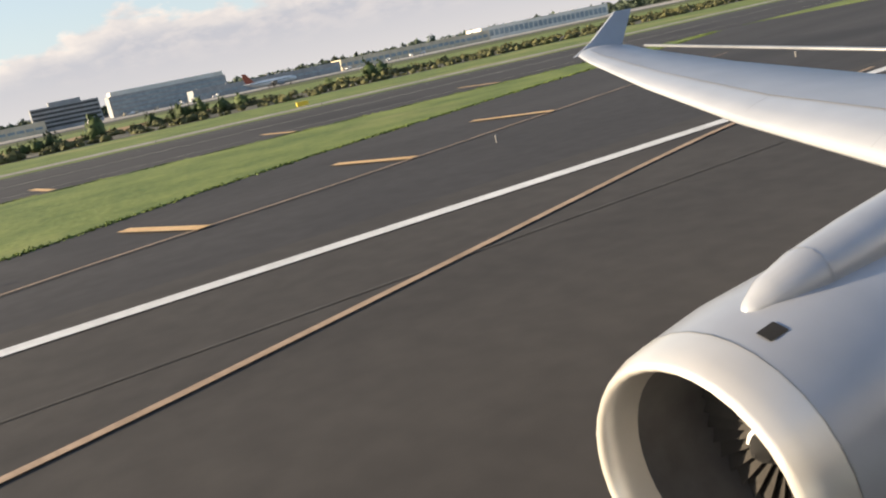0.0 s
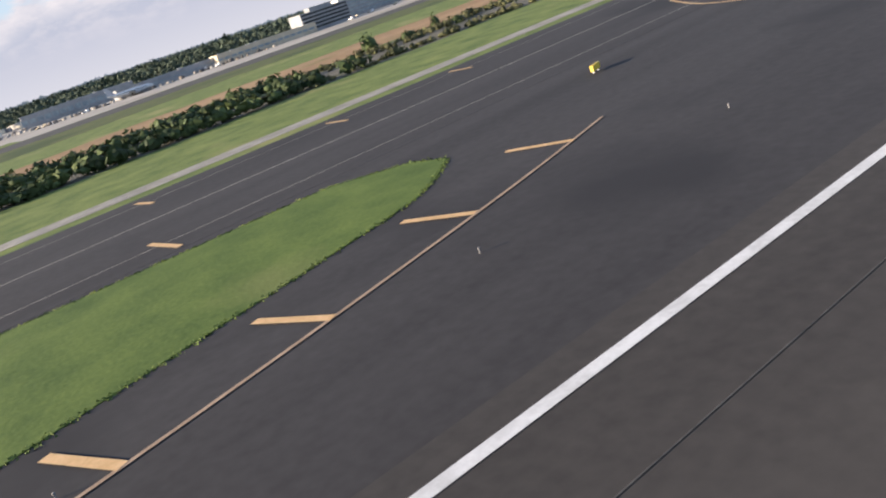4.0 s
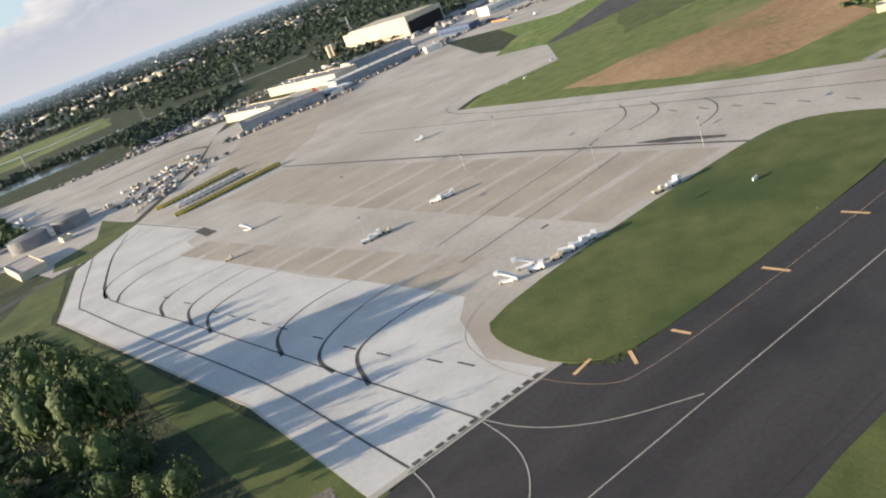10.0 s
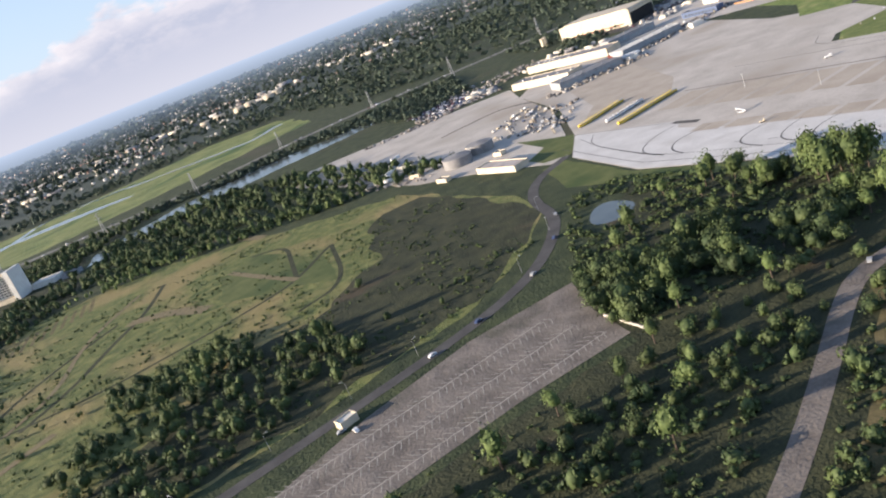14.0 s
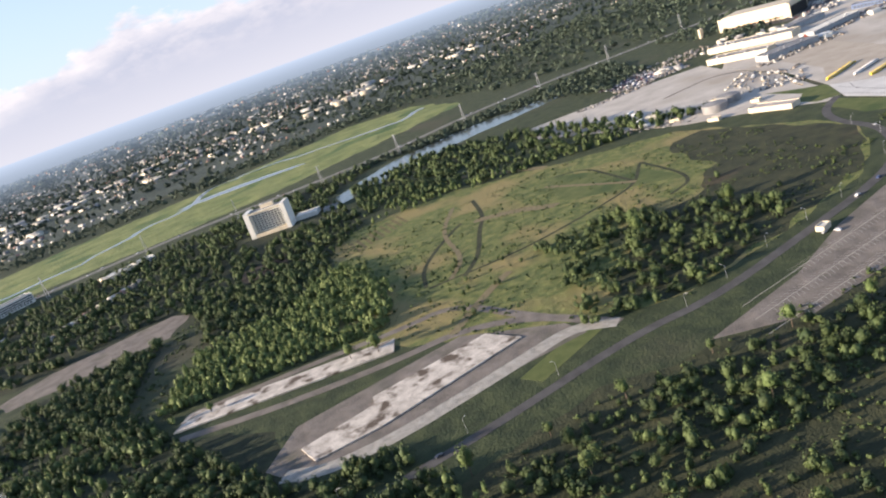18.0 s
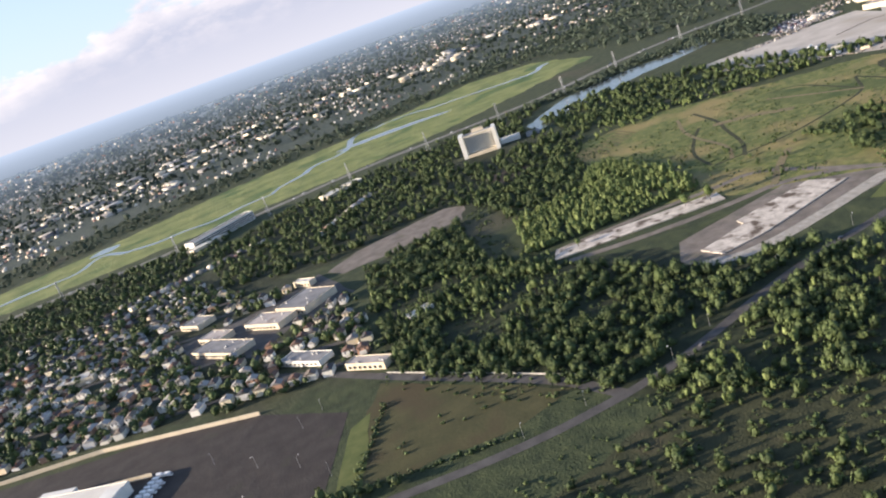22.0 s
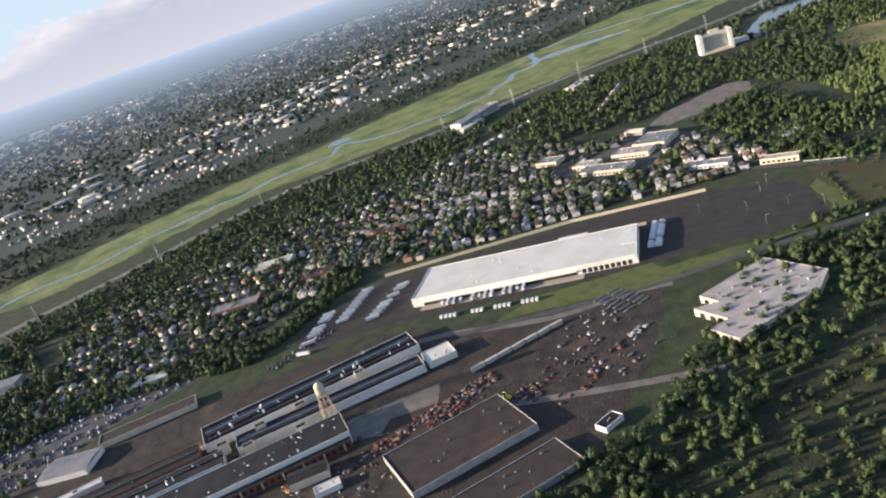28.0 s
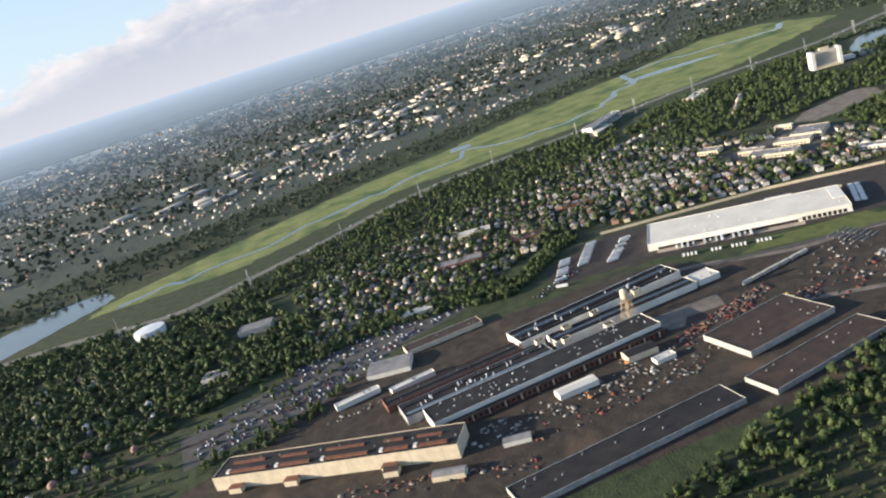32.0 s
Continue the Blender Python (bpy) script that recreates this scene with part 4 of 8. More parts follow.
sheet("lagoon", ragged([(-2900, 1480), (-2748, 1456), (-2623, 1531), (-2534, 1594), (-2559, 1687), (-2659, 1692), (-2754, 1642), (-2900, 1640)], 8, 26.0), 0.1, m_water, "wide pale lagoon beyond the marsh", "pond")
highway = [(-3100, 1480), (-2693, 1420), (-2486, 1268), (-2396, 1290), (-2203, 1340), (-1973, 1430), (-1800, 1440), (-1578, 1385), (-1408, 1390), (-1210, 1380), (-1013, 1320), (-873, 1285), (-712, 1310), (-523, 1300), (-392, 1250), (-240, 1205), (100, 1120), (700, 1000)]
strip("highway", highway, 21, 0.16, m_highway, "grey dual carriageway on a low bank", "highway")
part("median", ribbon(bmesh.new(), smooth_line(highway), 2.4, 0.2), m_lawn_dry, bpy.data.objects["highway"])

# concrete floors of cleared buildings
def floor_slab(pts, label):
    s = sheet("foundation_slab", pts, 0.9, m_slab, label, "slab", thick=0.9)
    s["kind"] = ""
    return s


sheet("cracked_pad", [(-1395, 436), (-1363, 468), (-1245, 462), (-1205, 400), (-1208, 376), (-1386, 404)], 0.08, m_lot, "cracked asphalt pad round old floors", "yard")
floor_slab([(-1420, 559), (-1404, 578), (-1268, 514), (-1279, 494)], "long white cracked foundation slab of a cleared building")
floor_slab([(-1372, 415), (-1372, 437), (-1323, 438), (-1319, 448), (-1236, 444), (-1229, 413), (-1333, 409)], "broad stained foundation slab of a cleared building")
strip("pad_road", [(-1400, 576), (-1309, 546), (-1256, 524), (-1214, 516), (-1207, 435), (-1195, 380)], 8, 0.115, m_lot, "cracked lane behind the old floors", "road")
strip("pad_road", [(-1420, 545), (-1350, 505), (-1280, 478), (-1240, 470), (-1205, 430), (-1192, 365)], 9, 0.135, m_lot, "cracked lane between the old floors", "road")
strip("pad_road", [(-1390, 420), (-1372, 400), (-1335, 391), (-1290, 389), (-1240, 389), (-1207, 389), (-1192, 366)], 12, 0.145, m_gravel, "pale worn concrete lane beside the old floor", "road")
sheet("grass_strip", [(-1190, 372), (-1212, 384), (-1262, 372), (-1258, 356)], 0.07, m_lawn_dry, "yellow-green grass strip", "grass")
sheet("bare_clearing", ragged([(-1525, 850), (-1476, 876), (-1351, 876), (-1335, 850), (-1369, 800), (-1455, 806), (-1519, 815)], 5, 31.0), 0.06, m_lot, "bare grey clearing in the woods", "clearing")

# retail shed district
sheet("trailer_yard", [(-2120, 690), (-2095, 745), (-1985, 765), (-1800, 655), (-1765, 640), (-1695, 580), (-1650, 505), (-1708, 415), (-1790, 478), (-1850, 505), (-2030, 645)], 0.08, m_lot_dark, "dark asphalt yard round the white warehouse", "yard")
sheet("lot_verge", ragged([(-1700, 412), (-1660, 480), (-1640, 488), (-1690, 395), (-1790, 455), (-1850, 490), (-1870, 478), (-1800, 440)], 3, 32.0), 0.1, m_lawn_dry, "green verge beside the dark car park", "grass")
sheet("meadow", ragged([(-1615, 518), (-1550, 376), (-1597, 372), (-1640, 390), (-1690, 405), (-1640, 490)], 4, 33.0), 0.06, m_olive_field, "flat olive brown field beside the road", "field")
strip("side_road", [(-1540, 340), (-1547, 386), (-1570, 440), (-1608, 522), (-1640, 600), (-1700, 690)], 9, 0.11, m_road, "grey side road with a pale fence", "road")
strip("side_road", [(-1540, 340), (-1600, 350), (-1690, 385), (-1800, 440), (-1880, 470), (-2010, 560)], 8, 0.125, m_road, "grey lane past the warehouse", "road")
sheet("dirt_yard", ragged([(-1870, 460), (-1900, 420), (-1960, 372), (-2010, 345), (-2110, 300), (-2420, 380), (-2620, 520), (-2580, 640), (-2360, 720), (-2250, 700), (-2030, 620), (-1990, 540)], 6, 34.0), 0.07, m_yard, "brown dirt factory yard strewn with materials", "yard")
sheet("pale_forecourt", ragged([(-2085, 462), (-2120, 473), (-2163, 500), (-2175, 515), (-2130, 520), (-2060, 500)], 3, 35.0), 0.1, m_lot, "pale worn concrete forecourt", "yard")
sheet("brown_mound", ragged([(-2110, 492), (-2064, 470), (-2043, 428), (-2106, 436), (-2155, 447)], 6, 36.0), 0.11, m_roof_r, "dark rusty brown cinder ground", "yard")
strip("yard_road", [(-2060, 440), (-2038, 418), (-2014, 397), (-1971, 360), (-1930, 330)], 8, 0.12, m_lot, "worn grey lane across the dirt yard", "road")
sheet("lane_verge", ragged([(-1976, 547), (-1928, 512), (-1872, 470), (-1842, 458), (-1838, 500), (-1929, 553)], 3, 37.0), 0.13, m_lawn_dry, "green verge beside the yard lane", "grass")
strip("yard_road", [(-1858, 455), (-1891, 481), (-1940, 495), (-1983, 536), (-2011, 569), (-2037, 586)], 9, 0.12, m_lot, "worn grey lane round the dirt yard", "road")
sheet("car_park", [(-2560, 690), (-2550, 765), (-2425, 790), (-2345, 868), (-2180, 868), (-2180, 752), (-2300, 738), (-2400, 692)], 0.08, m_road, "grey car park crowded with parked cars", "parking lot")
strip("railway", [(-2800, 800), (-2554, 742), (-2228, 672), (-2030, 640)], 7, 0.1, m_yard, "old rusty rail bed", "railway")

# ground of the woods and gardens, painted dark for the shade under the trees
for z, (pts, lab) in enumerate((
        ([(-2745, 1400), (-2572, 1310), (-2370, 1180), (-2340, 900), (-2400, 830), (-2560, 800), (-2800, 830), (-2850, 1200)], "floor of the park wood, darkened for tree shade"),
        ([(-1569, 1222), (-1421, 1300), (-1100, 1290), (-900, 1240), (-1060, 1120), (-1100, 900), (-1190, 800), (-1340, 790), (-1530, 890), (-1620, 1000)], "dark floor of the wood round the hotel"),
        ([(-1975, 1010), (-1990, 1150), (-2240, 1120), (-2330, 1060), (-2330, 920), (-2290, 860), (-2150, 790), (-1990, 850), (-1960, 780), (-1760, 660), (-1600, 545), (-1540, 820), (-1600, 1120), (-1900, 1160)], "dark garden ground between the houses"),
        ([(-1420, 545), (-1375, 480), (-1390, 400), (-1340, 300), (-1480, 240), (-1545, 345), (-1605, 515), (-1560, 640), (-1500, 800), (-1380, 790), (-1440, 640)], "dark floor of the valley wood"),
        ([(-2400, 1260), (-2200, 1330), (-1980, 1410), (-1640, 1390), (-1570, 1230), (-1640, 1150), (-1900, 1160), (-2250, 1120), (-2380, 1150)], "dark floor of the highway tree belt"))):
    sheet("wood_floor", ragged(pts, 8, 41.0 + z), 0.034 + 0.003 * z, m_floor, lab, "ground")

# ---- vegetation ----
def crown_arrays(seed, leaves, size=1.0, tall=1.0, core=True):
    """A crown of unit radius: uneven lobes of small leaf clumps round a shaded core."""
    r = np.random.default_rng(seed)
    lobes = r.normal(size=(7, 3))
    lobes /= np.linalg.norm(lobes, axis=1)[:, None]
    lobes *= r.uniform(0.25, 0.62, (7, 1))
    lobes[:, 2] *= 0.8
    lr = r.uniform(0.38, 0.62, 7)
    pick = r.integers(0, 7, leaves)
    d = r.normal(size=(leaves, 3))
    d[:, 2] = np.abs(d[:, 2]) * 1.1 - 0.45
    d /= np.linalg.norm(d, axis=1)[:, None]
    c = lobes[pick] + d * lr[pick][:, None] * r.uniform(0.66, 1.20, (leaves, 1))
    u = np.cross(d, r.normal(size=(leaves, 3)))
    u /= np.linalg.norm(u, axis=1)[:, None]
    v = np.cross(d, u) + d * r.uniform(-0.7, 0.7, (leaves, 1))
    s = size * r.uniform(0.6, 1.3, (leaves, 1))
    verts = np.stack([c - u * s - v * s * 0.6, c + u * s - v * s * 0.5, c + v * s], 1).reshape(-1, 3)
    tris = np.arange(leaves * 3).reshape(-1, 3)
    if core:
        bm = bmesh.new()
        bmesh.ops.create_icosphere(bm, subdivisions=1, radius=0.66)
        cv = np.array([v.co[:] for v in bm.verts]) * r.uniform(0.75, 1.1, (len(bm.verts), 1))
        ct = np.array([[v.index for v in f.verts] for f in bm.faces])
        bm.free()
        tris = np.vstack([tris, ct + len(verts)])
        verts = np.vstack([verts, cv])
    verts[:, 2] *= tall
    return verts, tris


FOREST = [crown_arrays(40 + k, 100, 0.155, 1.0 + 0.14 * (k % 4)) for k in range(8)]
WOOD = [crown_arrays(20 + k, 165, 0.125, 1.0 + 0.16 * (k % 4)) for k in range(8)]
DENSE = [crown_arrays(120 + k, 330, 0.085, 1.0 + 0.16 * (k % 4)) for k in range(6)]
POPLAR = [crown_arrays(60 + k, 84, 0.18, 1.75) for k in range(5)]
FAR = [crown_arrays(80 + k, 24, 0.42, 0.85, False) for k in range(5)]
MID = [crown_arrays(140 + k, 44, 0.235, 0.9 + 0.12 * (k % 3)) for k in range(6)]
SHRUB = [crown_arrays(90 + k, 20, 0.33, 0.7) for k in range(5)]


def grove(name, spots, radius, label, forms, mat, category="trees", trunk=0.35, low=0.5, wide=1.0):
    vs, ts, base = [], [], 0
    r = np.random.default_rng(len(spots) + 5)
    for x, y in spots:
        v, t = forms[r.integers(len(forms))]
        s = radius[0] + (radius[1] - radius[0]) * r.random() ** 1.7
        a = r.uniform(0, 6.28)
        ca, sa = math.cos(a), math.sin(a)
        w = np.column_stack([v[:, 0] * ca - v[:, 1] * sa, v[:, 0] * sa + v[:, 1] * ca, v[:, 2]]) * s * (wide * r.uniform(0.8, 1.3), wide * r.uniform(0.8, 1.2), r.uniform(0.8, 1.5))
        w += (x, y, s * (low + trunk) * r.uniform(0.8, 1.25))
        w[:, 2] = np.maximum(w[:, 2], 0.05)
        vs.append(w)
        ts.append(t + base)
        base += len(v)
    ob = new(name, fast_mesh(name, np.vstack(vs), np.vstack(ts), mat))
    return tagged(ob, label, category, kind="stuff")


def clear_of(spots, *lines):
    """Drops the spots within some metres of given lines: (points, distance)."""
    keep = np.ones(len(spots), bool)
    for pts, gap in lines:
        for a, b in zip(pts, pts[1:]):
            a, b = np.array(a, float), np.array(b, float)
            t = np.clip(((spots - a) @ (b - a)) / max(((b - a) @ (b - a)), 1e-6), 0, 1)
            keep &= np.linalg.norm(spots - a - t[:, None] * (b - a), axis=1) > gap
    return spots[keep]


def out_of(spots, *areas):
    keep = np.ones(len(spots), bool)
    for pts in areas:
        keep &= ~inside(pts, spots[:, 0], spots[:, 1])
    return spots[keep]


PERIMETER = [(-775, 500), (-850, 452), (-866, 408), (-896, 376), (-985, 338), (-1150, 330), (-1290, 345), (-1385, 352), (-1540, 340), (-1690, 385), (-1880, 470), (-2010, 560)]
POND = [(-884, 360), (-860, 392), (-836, 388), (-836, 355), (-871, 345)]
FIELD_END = [(-1015, -210), (-1015, 42), (-700, 42), (-700, -210)]
LANE = [(-775, 161), (-838, 183), (-894, 199), (-945, 178), (-1040, 140), (-1180, 110)]
roads = ((PERIMETER, 9), (LANE, 9), (highway, 22))
slabs = [(-1425, 560), (-1400, 590), (-1260, 525), (-1195, 385), (-1205, 360), (-1390, 395)]

w = out_of(scatter([(-955, 282), (-930, 318), (-895, 300), (-850, 285), (-812, 300), (-793, 285), (-800, 215), (-845, 205), (-885, 222), (-915, 218), (-950, 250)], 520, rng), POND)
w = np.array([q for q in w if noise.noise((q[0] * 0.035, q[1] * 0.035, 7.0)) > 0.08 or math.dist(q, (-918, 300)) < 34])
grove("airfield_wood", clear_of(w, *roads), (2.8, 6.4), "dense dark green wood beside the airfield", DENSE, m_leaf)
ws = out_of(np.vstack([scatter([(-935, 318), (-905, 350), (-870, 400), (-840, 420), (-808, 400), (-800, 300), (-850, 280), (-900, 300)], 900, rng), scatter([(-950, 282), (-895, 300), (-800, 300), (-800, 215), (-885, 222), (-950, 250)], 700, rng)]), POND)
grove("pond_brush", clear_of(ws, *roads), (0.7, 2.4), "olive brush and young trees round the pond", SHRUB, m_leaf, "bushes", trunk=0.0, low=0.45)
w = scatter([(-790, 165), (-800, 215), (-850, 205), (-900, 218), (-950, 242), (-1010, 240), (-1150, 255), (-1250, 300), (-1330, 310), (-1330, 260), (-1100, 190), (-1000, 195), (-950, 165)], 330, rng)
grove("track_wood", clear_of(w, (LANE, 7)), (1.8, 4.8), "dark trees and brush beside the dirt track", DENSE, m_leaf, low=0.4, trunk=0.2)
# a belt of taller trees along the meadow's edge, young growth on the slope below it
w = np.vstack([scatter([(-1128, 530), (-1070, 522), (-1040, 492), (-1062, 452), (-1106, 440), (-1150, 436), (-1172, 420), (-1180, 440), (-1130, 478)], 150, rng), scatter([(-1180, 420), (-1110, 440), (-1052, 462), (-1010, 440), (-1020, 372), (-1130, 345), (-1210, 372)], 230, rng)])
grove("meadow_wood", clear_of(w, *roads), (2.0, 4.8), "belt of young trees at the meadow's edge", WOOD, m_leaf)
w = np.vstack([scatter([(-1245, 480), (-1215, 660), (-1140, 640), (-1120, 560), (-1190, 450)], 46, rng), scatter([(-1010, 470), (-960, 490), (-900, 440), (-900, 400), (-1000, 362)], 16, rng)])
grove("meadow_wood", clear_of(w, *roads), (1.2, 2.8), "few scattered young trees in the meadow", WOOD, m_leaf)
w = scatter([(-780, 640), (-860, 700), (-950, 760), (-1040, 860), (-1100, 900), (-1030, 1090), (-900, 1110), (-830, 1000), (-800, 900)], 840, rng)
grove("creek_wood", clear_of(w, *roads), (3.0, 5.8), "belt of trees between meadow and creek", FOREST, m_leaf)
w = scatter([(-1364, 700), (-1286, 690), (-1215, 750), (-1198, 720), (-1205, 660), (-1222, 600), (-1256, 543), (-1311, 555), (-1420, 600)], 1250, rng)
grove("poplar_wood", clear_of(out_of(w, slabs), *roads), (2.0, 3.6), "close-grown tall green poplar wood", POPLAR + FOREST[:3], m_poplar, trunk=0.8, wide=0.95)
w = scatter([(-1420, 545), (-1375, 480), (-1390, 400), (-1340, 385), (-1340, 300), (-1480, 240), (-1540, 350), (-1600, 515), (-1560, 640), (-1500, 800), (-1380, 790), (-1440, 640)], 2900, rng)
w = np.array([q for q in w if noise.noise((q[0] * 0.018, q[1] * 0.018, 4.0)) > -0.26])
grove("valley_wood", clear_of(out_of(w, slabs), *roads), (1.8, 5.0), "wide mixed green wood round old floors", WOOD, m_leaf)
w = scatter([(-1569, 1222), (-1421, 1300), (-1282, 1300), (-1100, 1290), (-900, 1240), (-1060, 1120), (-1100, 900), (-1190, 800), (-1340, 890), (-1530, 890), (-1620, 1000)], 1900, rng)
w = out_of(w, [(-1215, 1000), (-1215, 1110), (-1090, 1110), (-1090, 1000)], [(-1530, 800), (-1530, 885), (-1330, 885), (-1330, 790)])
grove("hotel_wood", clear_of(w, *roads), (3.0, 5.6), "dark green wood round the tall hotel", FOREST, m_leaf)
w = scatter([(-1345, 895), (-1215, 825), (-1190, 862), (-1205, 770), (-1285, 695), (-1362, 705), (-1335, 790)], 420, rng)
grove("slope_wood", clear_of(w, *roads), (2.2, 5.0), "mixed green wood on the slope behind the poplars", FOREST, m_leaf)
w = scatter([(-790, 70), (-790, 150), (-900, 170), (-1000, 235), (-1100, 245), (-1250, 300), (-1400, 290), (-1540, 310), (-1680, 300), (-1700, 200), (-1900, 280), (-2600, 310), (-2600, 190), (-1700, 170), (-1200, 150), (-1000, 118), (-800, 70)], 1700, rng)
w = out_of(w, FIELD_END)
grove("flight_path_scrub", clear_of(w, *roads), (1.8, 4.6), "brushy green scrub and small trees", FOREST, m_leaf, low=0.4, trunk=0.1)
w = scatter([(-1710, 420), (-1660, 396), (-1760, 290), (-1900, 290), (-2100, 250), (-2400, 300), (-2000, 330), (-1880, 380), (-1790, 440)], 840, rng)
grove("yard_wood", clear_of(w, *roads), (2.5, 5.0), "trees and brush beside the yards", FOREST, m_leaf)
w = scatter([(-2000, 800), (-2160, 715), (-2290, 800), (-2420, 800), (-2420, 830), (-2280, 850), (-2120, 770), (-1990, 850)], 660, rng)
w = np.vstack([w, scatter([(-2760, 600), (-2600, 640), (-2570, 690), (-2560, 790), (-2800, 820), (-2900, 620)], 300, rng), scatter([(-2545, 640), (-2420, 668), (-2320, 735), (-2420, 690), (-2560, 680)], 60, rng)])
grove("rail_trees", w, (2.8, 5.0), "dense tree belt between houses and works", FOREST, m_leaf)
w = scatter([(-2745, 1400), (-2572, 1310), (-2370, 1180), (-2340, 900), (-2400, 830), (-2560, 800), (-2800, 830), (-2850, 1200)], 3000, rng)
grove("park_wood", out_of(clear_of(w, *roads), [(-2560, 1190), (-2560, 1250), (-2480, 1250), (-2480, 1190)], [(-2435, 980), (-2435, 1045), (-2365, 1045), (-2365, 980)]), (3.4, 6.8), "dark park-like wood", MID, m_leaf)
w = scatter([(-2400, 1260), (-2200, 1330), (-1980, 1420), (-1640, 1400), (-1440, 1400), (-1570, 1230), (-1640, 1150), (-1900, 1150), (-2250, 1080), (-2380, 1150)], 1700, rng)
grove("highway_trees", clear_of(w, *roads), (3.2, 6.0), "tree belt along the highway", MID, m_leaf)
w = scatter([(-520, 1000), (-420, 1200), (-900, 1260), (-1000, 1240), (-820, 1180), (-700, 1180), (-640, 1090), (-640, 960)], 840, rng)
w2 = scatter([(-420, 870), (-300, 1230), (300, 1060), (900, 960), (900, 800), (-100, 960)], 1200, rng)
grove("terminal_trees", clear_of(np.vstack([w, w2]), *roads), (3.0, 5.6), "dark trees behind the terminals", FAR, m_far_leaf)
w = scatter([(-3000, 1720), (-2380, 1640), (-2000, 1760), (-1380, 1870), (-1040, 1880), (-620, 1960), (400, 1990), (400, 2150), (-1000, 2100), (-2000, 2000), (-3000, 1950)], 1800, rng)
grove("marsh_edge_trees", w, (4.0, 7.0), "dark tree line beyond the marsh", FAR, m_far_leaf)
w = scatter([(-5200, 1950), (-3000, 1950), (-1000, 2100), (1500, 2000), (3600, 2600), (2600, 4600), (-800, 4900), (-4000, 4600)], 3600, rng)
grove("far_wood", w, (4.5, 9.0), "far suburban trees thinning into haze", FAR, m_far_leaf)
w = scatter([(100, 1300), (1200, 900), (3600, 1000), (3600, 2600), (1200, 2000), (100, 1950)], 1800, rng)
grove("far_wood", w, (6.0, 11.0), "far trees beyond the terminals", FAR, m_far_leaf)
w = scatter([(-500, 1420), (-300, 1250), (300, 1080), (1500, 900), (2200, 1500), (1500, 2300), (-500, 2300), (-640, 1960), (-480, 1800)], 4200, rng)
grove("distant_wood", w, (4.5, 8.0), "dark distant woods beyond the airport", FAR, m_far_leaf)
w = np.vstack([scatter([(-1460, 640), (-1390, 560), (-1480, 480), (-1560, 560), (-1540, 700)], 160, rng), scatter([(-1130, 860), (-1060, 880), (-900, 760), (-870, 700), (-960, 770)], 160, rng), scatter([(-1330, 300), (-1480, 250), (-1540, 300), (-1420, 420), (-1400, 380)], 120, rng)])
grove("poplar_rows", clear_of(out_of(w, slabs), *roads), (1.5, 2.8), "upright pale green poplars standing in rows", POPLAR, m_poplar, trunk=1.2)
# hedge belts of the airfield drain
n = 2300
w = np.column_stack([rng.uniform(-454, 330, n), np.zeros(n)])
w[:, 1] = np.where(rng.random(n) < 0.66, rng.uniform(229, 249, n), rng.uniform(201, 208, n))
tall = w[:, 0] < -190 + 40 * rng.random(n)
grove("drain_hedge", w[tall], (1.8, 3.4), "dark continuous hedge of bushes along the drain", SHRUB, m_leaf, "bushes", trunk=0.1)
grove("drain_brush", w[~tall], (0.8, 2.3), "low brown-green brush along the drain", SHRUB, m_bush, "bushes", trunk=0.0, low=0.3)
w = np.array([(rng.normal(cx, 6), rng.normal(238, 4)) for cx in (20, 28, 60, 66, -40, 120, -110) for _ in range(5)])
grove("drain_trees", w, (2.0, 3.8), "round dark trees standing in the drain brush", FOREST, m_leaf, low=0.4, trunk=0.1)
w = scatter([(-1000, 340), (-900, 385), (-862, 430), (-850, 640), (-940, 720), (-1130, 780), (-1290, 560), (-1230, 430), (-1150, 345)], 3400, rng)
w = np.array([q for q in w if noise.noise((q[0] * 0.02, q[1] * 0.02, 2.0)) > -0.12])
w = clear_of(w, *[(q, 3.5) for q in ([(-1204, 572), (-1134, 548), (-1011, 550), (-984, 559), (-937, 600)], [(-937, 600), (-971, 500), (-1011, 493)], [(-984, 559), (-950, 665)], [(-1178, 557), (-1142, 588), (-1072, 682), (-1039, 753)], [(-1204, 576), (-1180, 624), (-1092, 695)])])
grove("meadow_brush", clear_of(w, *roads), (0.5, 1.6), "low weedy bushes in the meadow", SHRUB, m_leaf, "bushes", trunk=0.0, low=0.4)
w = scatter([(-795, 62), (-795, 150), (-900, 190), (-1000, 245), (-1250, 310), (-1540, 325), (-1690, 330), (-1900, 300), (-2600, 310), (-2600, 190), (-1700, 165), (-1200, 145), (-1000, 112), (-795, 62)], 3600, rng)
w = np.vstack([w, scatter([(-800, 40), (-800, 158), (-900, 182), (-1000, 228), (-1150, 242), (-1250, 290), (-1250, 60), (-1010, 40)], 2000, rng)])
w = out_of(w, FIELD_END)
grove("flight_path_brush", clear_of(w, *roads), (0.7, 2.2), "low brush and tall weeds on the waste land", SHRUB, m_leaf, "bushes", trunk=0.0, low=0.35)
w = scatter([(-1615, 518), (-1550, 376), (-1640, 390), (-1700, 410), (-1640, 490)], 12, rng)
w = np.vstack([w, [(-1690 + 1.2 * k + rng.uniform(-2, 2), 408 + 1.55 * k + rng.uniform(-2, 2)) for k in range(52)], [(-1600 - 2.2 * k, 366 + 1.0 * k + rng.uniform(-2, 2)) for k in range(40)]])
grove("field_hedge", w, (1.2, 2.6), "dark hedge and bushes round the olive field", SHRUB, m_leaf, "bushes", trunk=0.0, low=0.45)

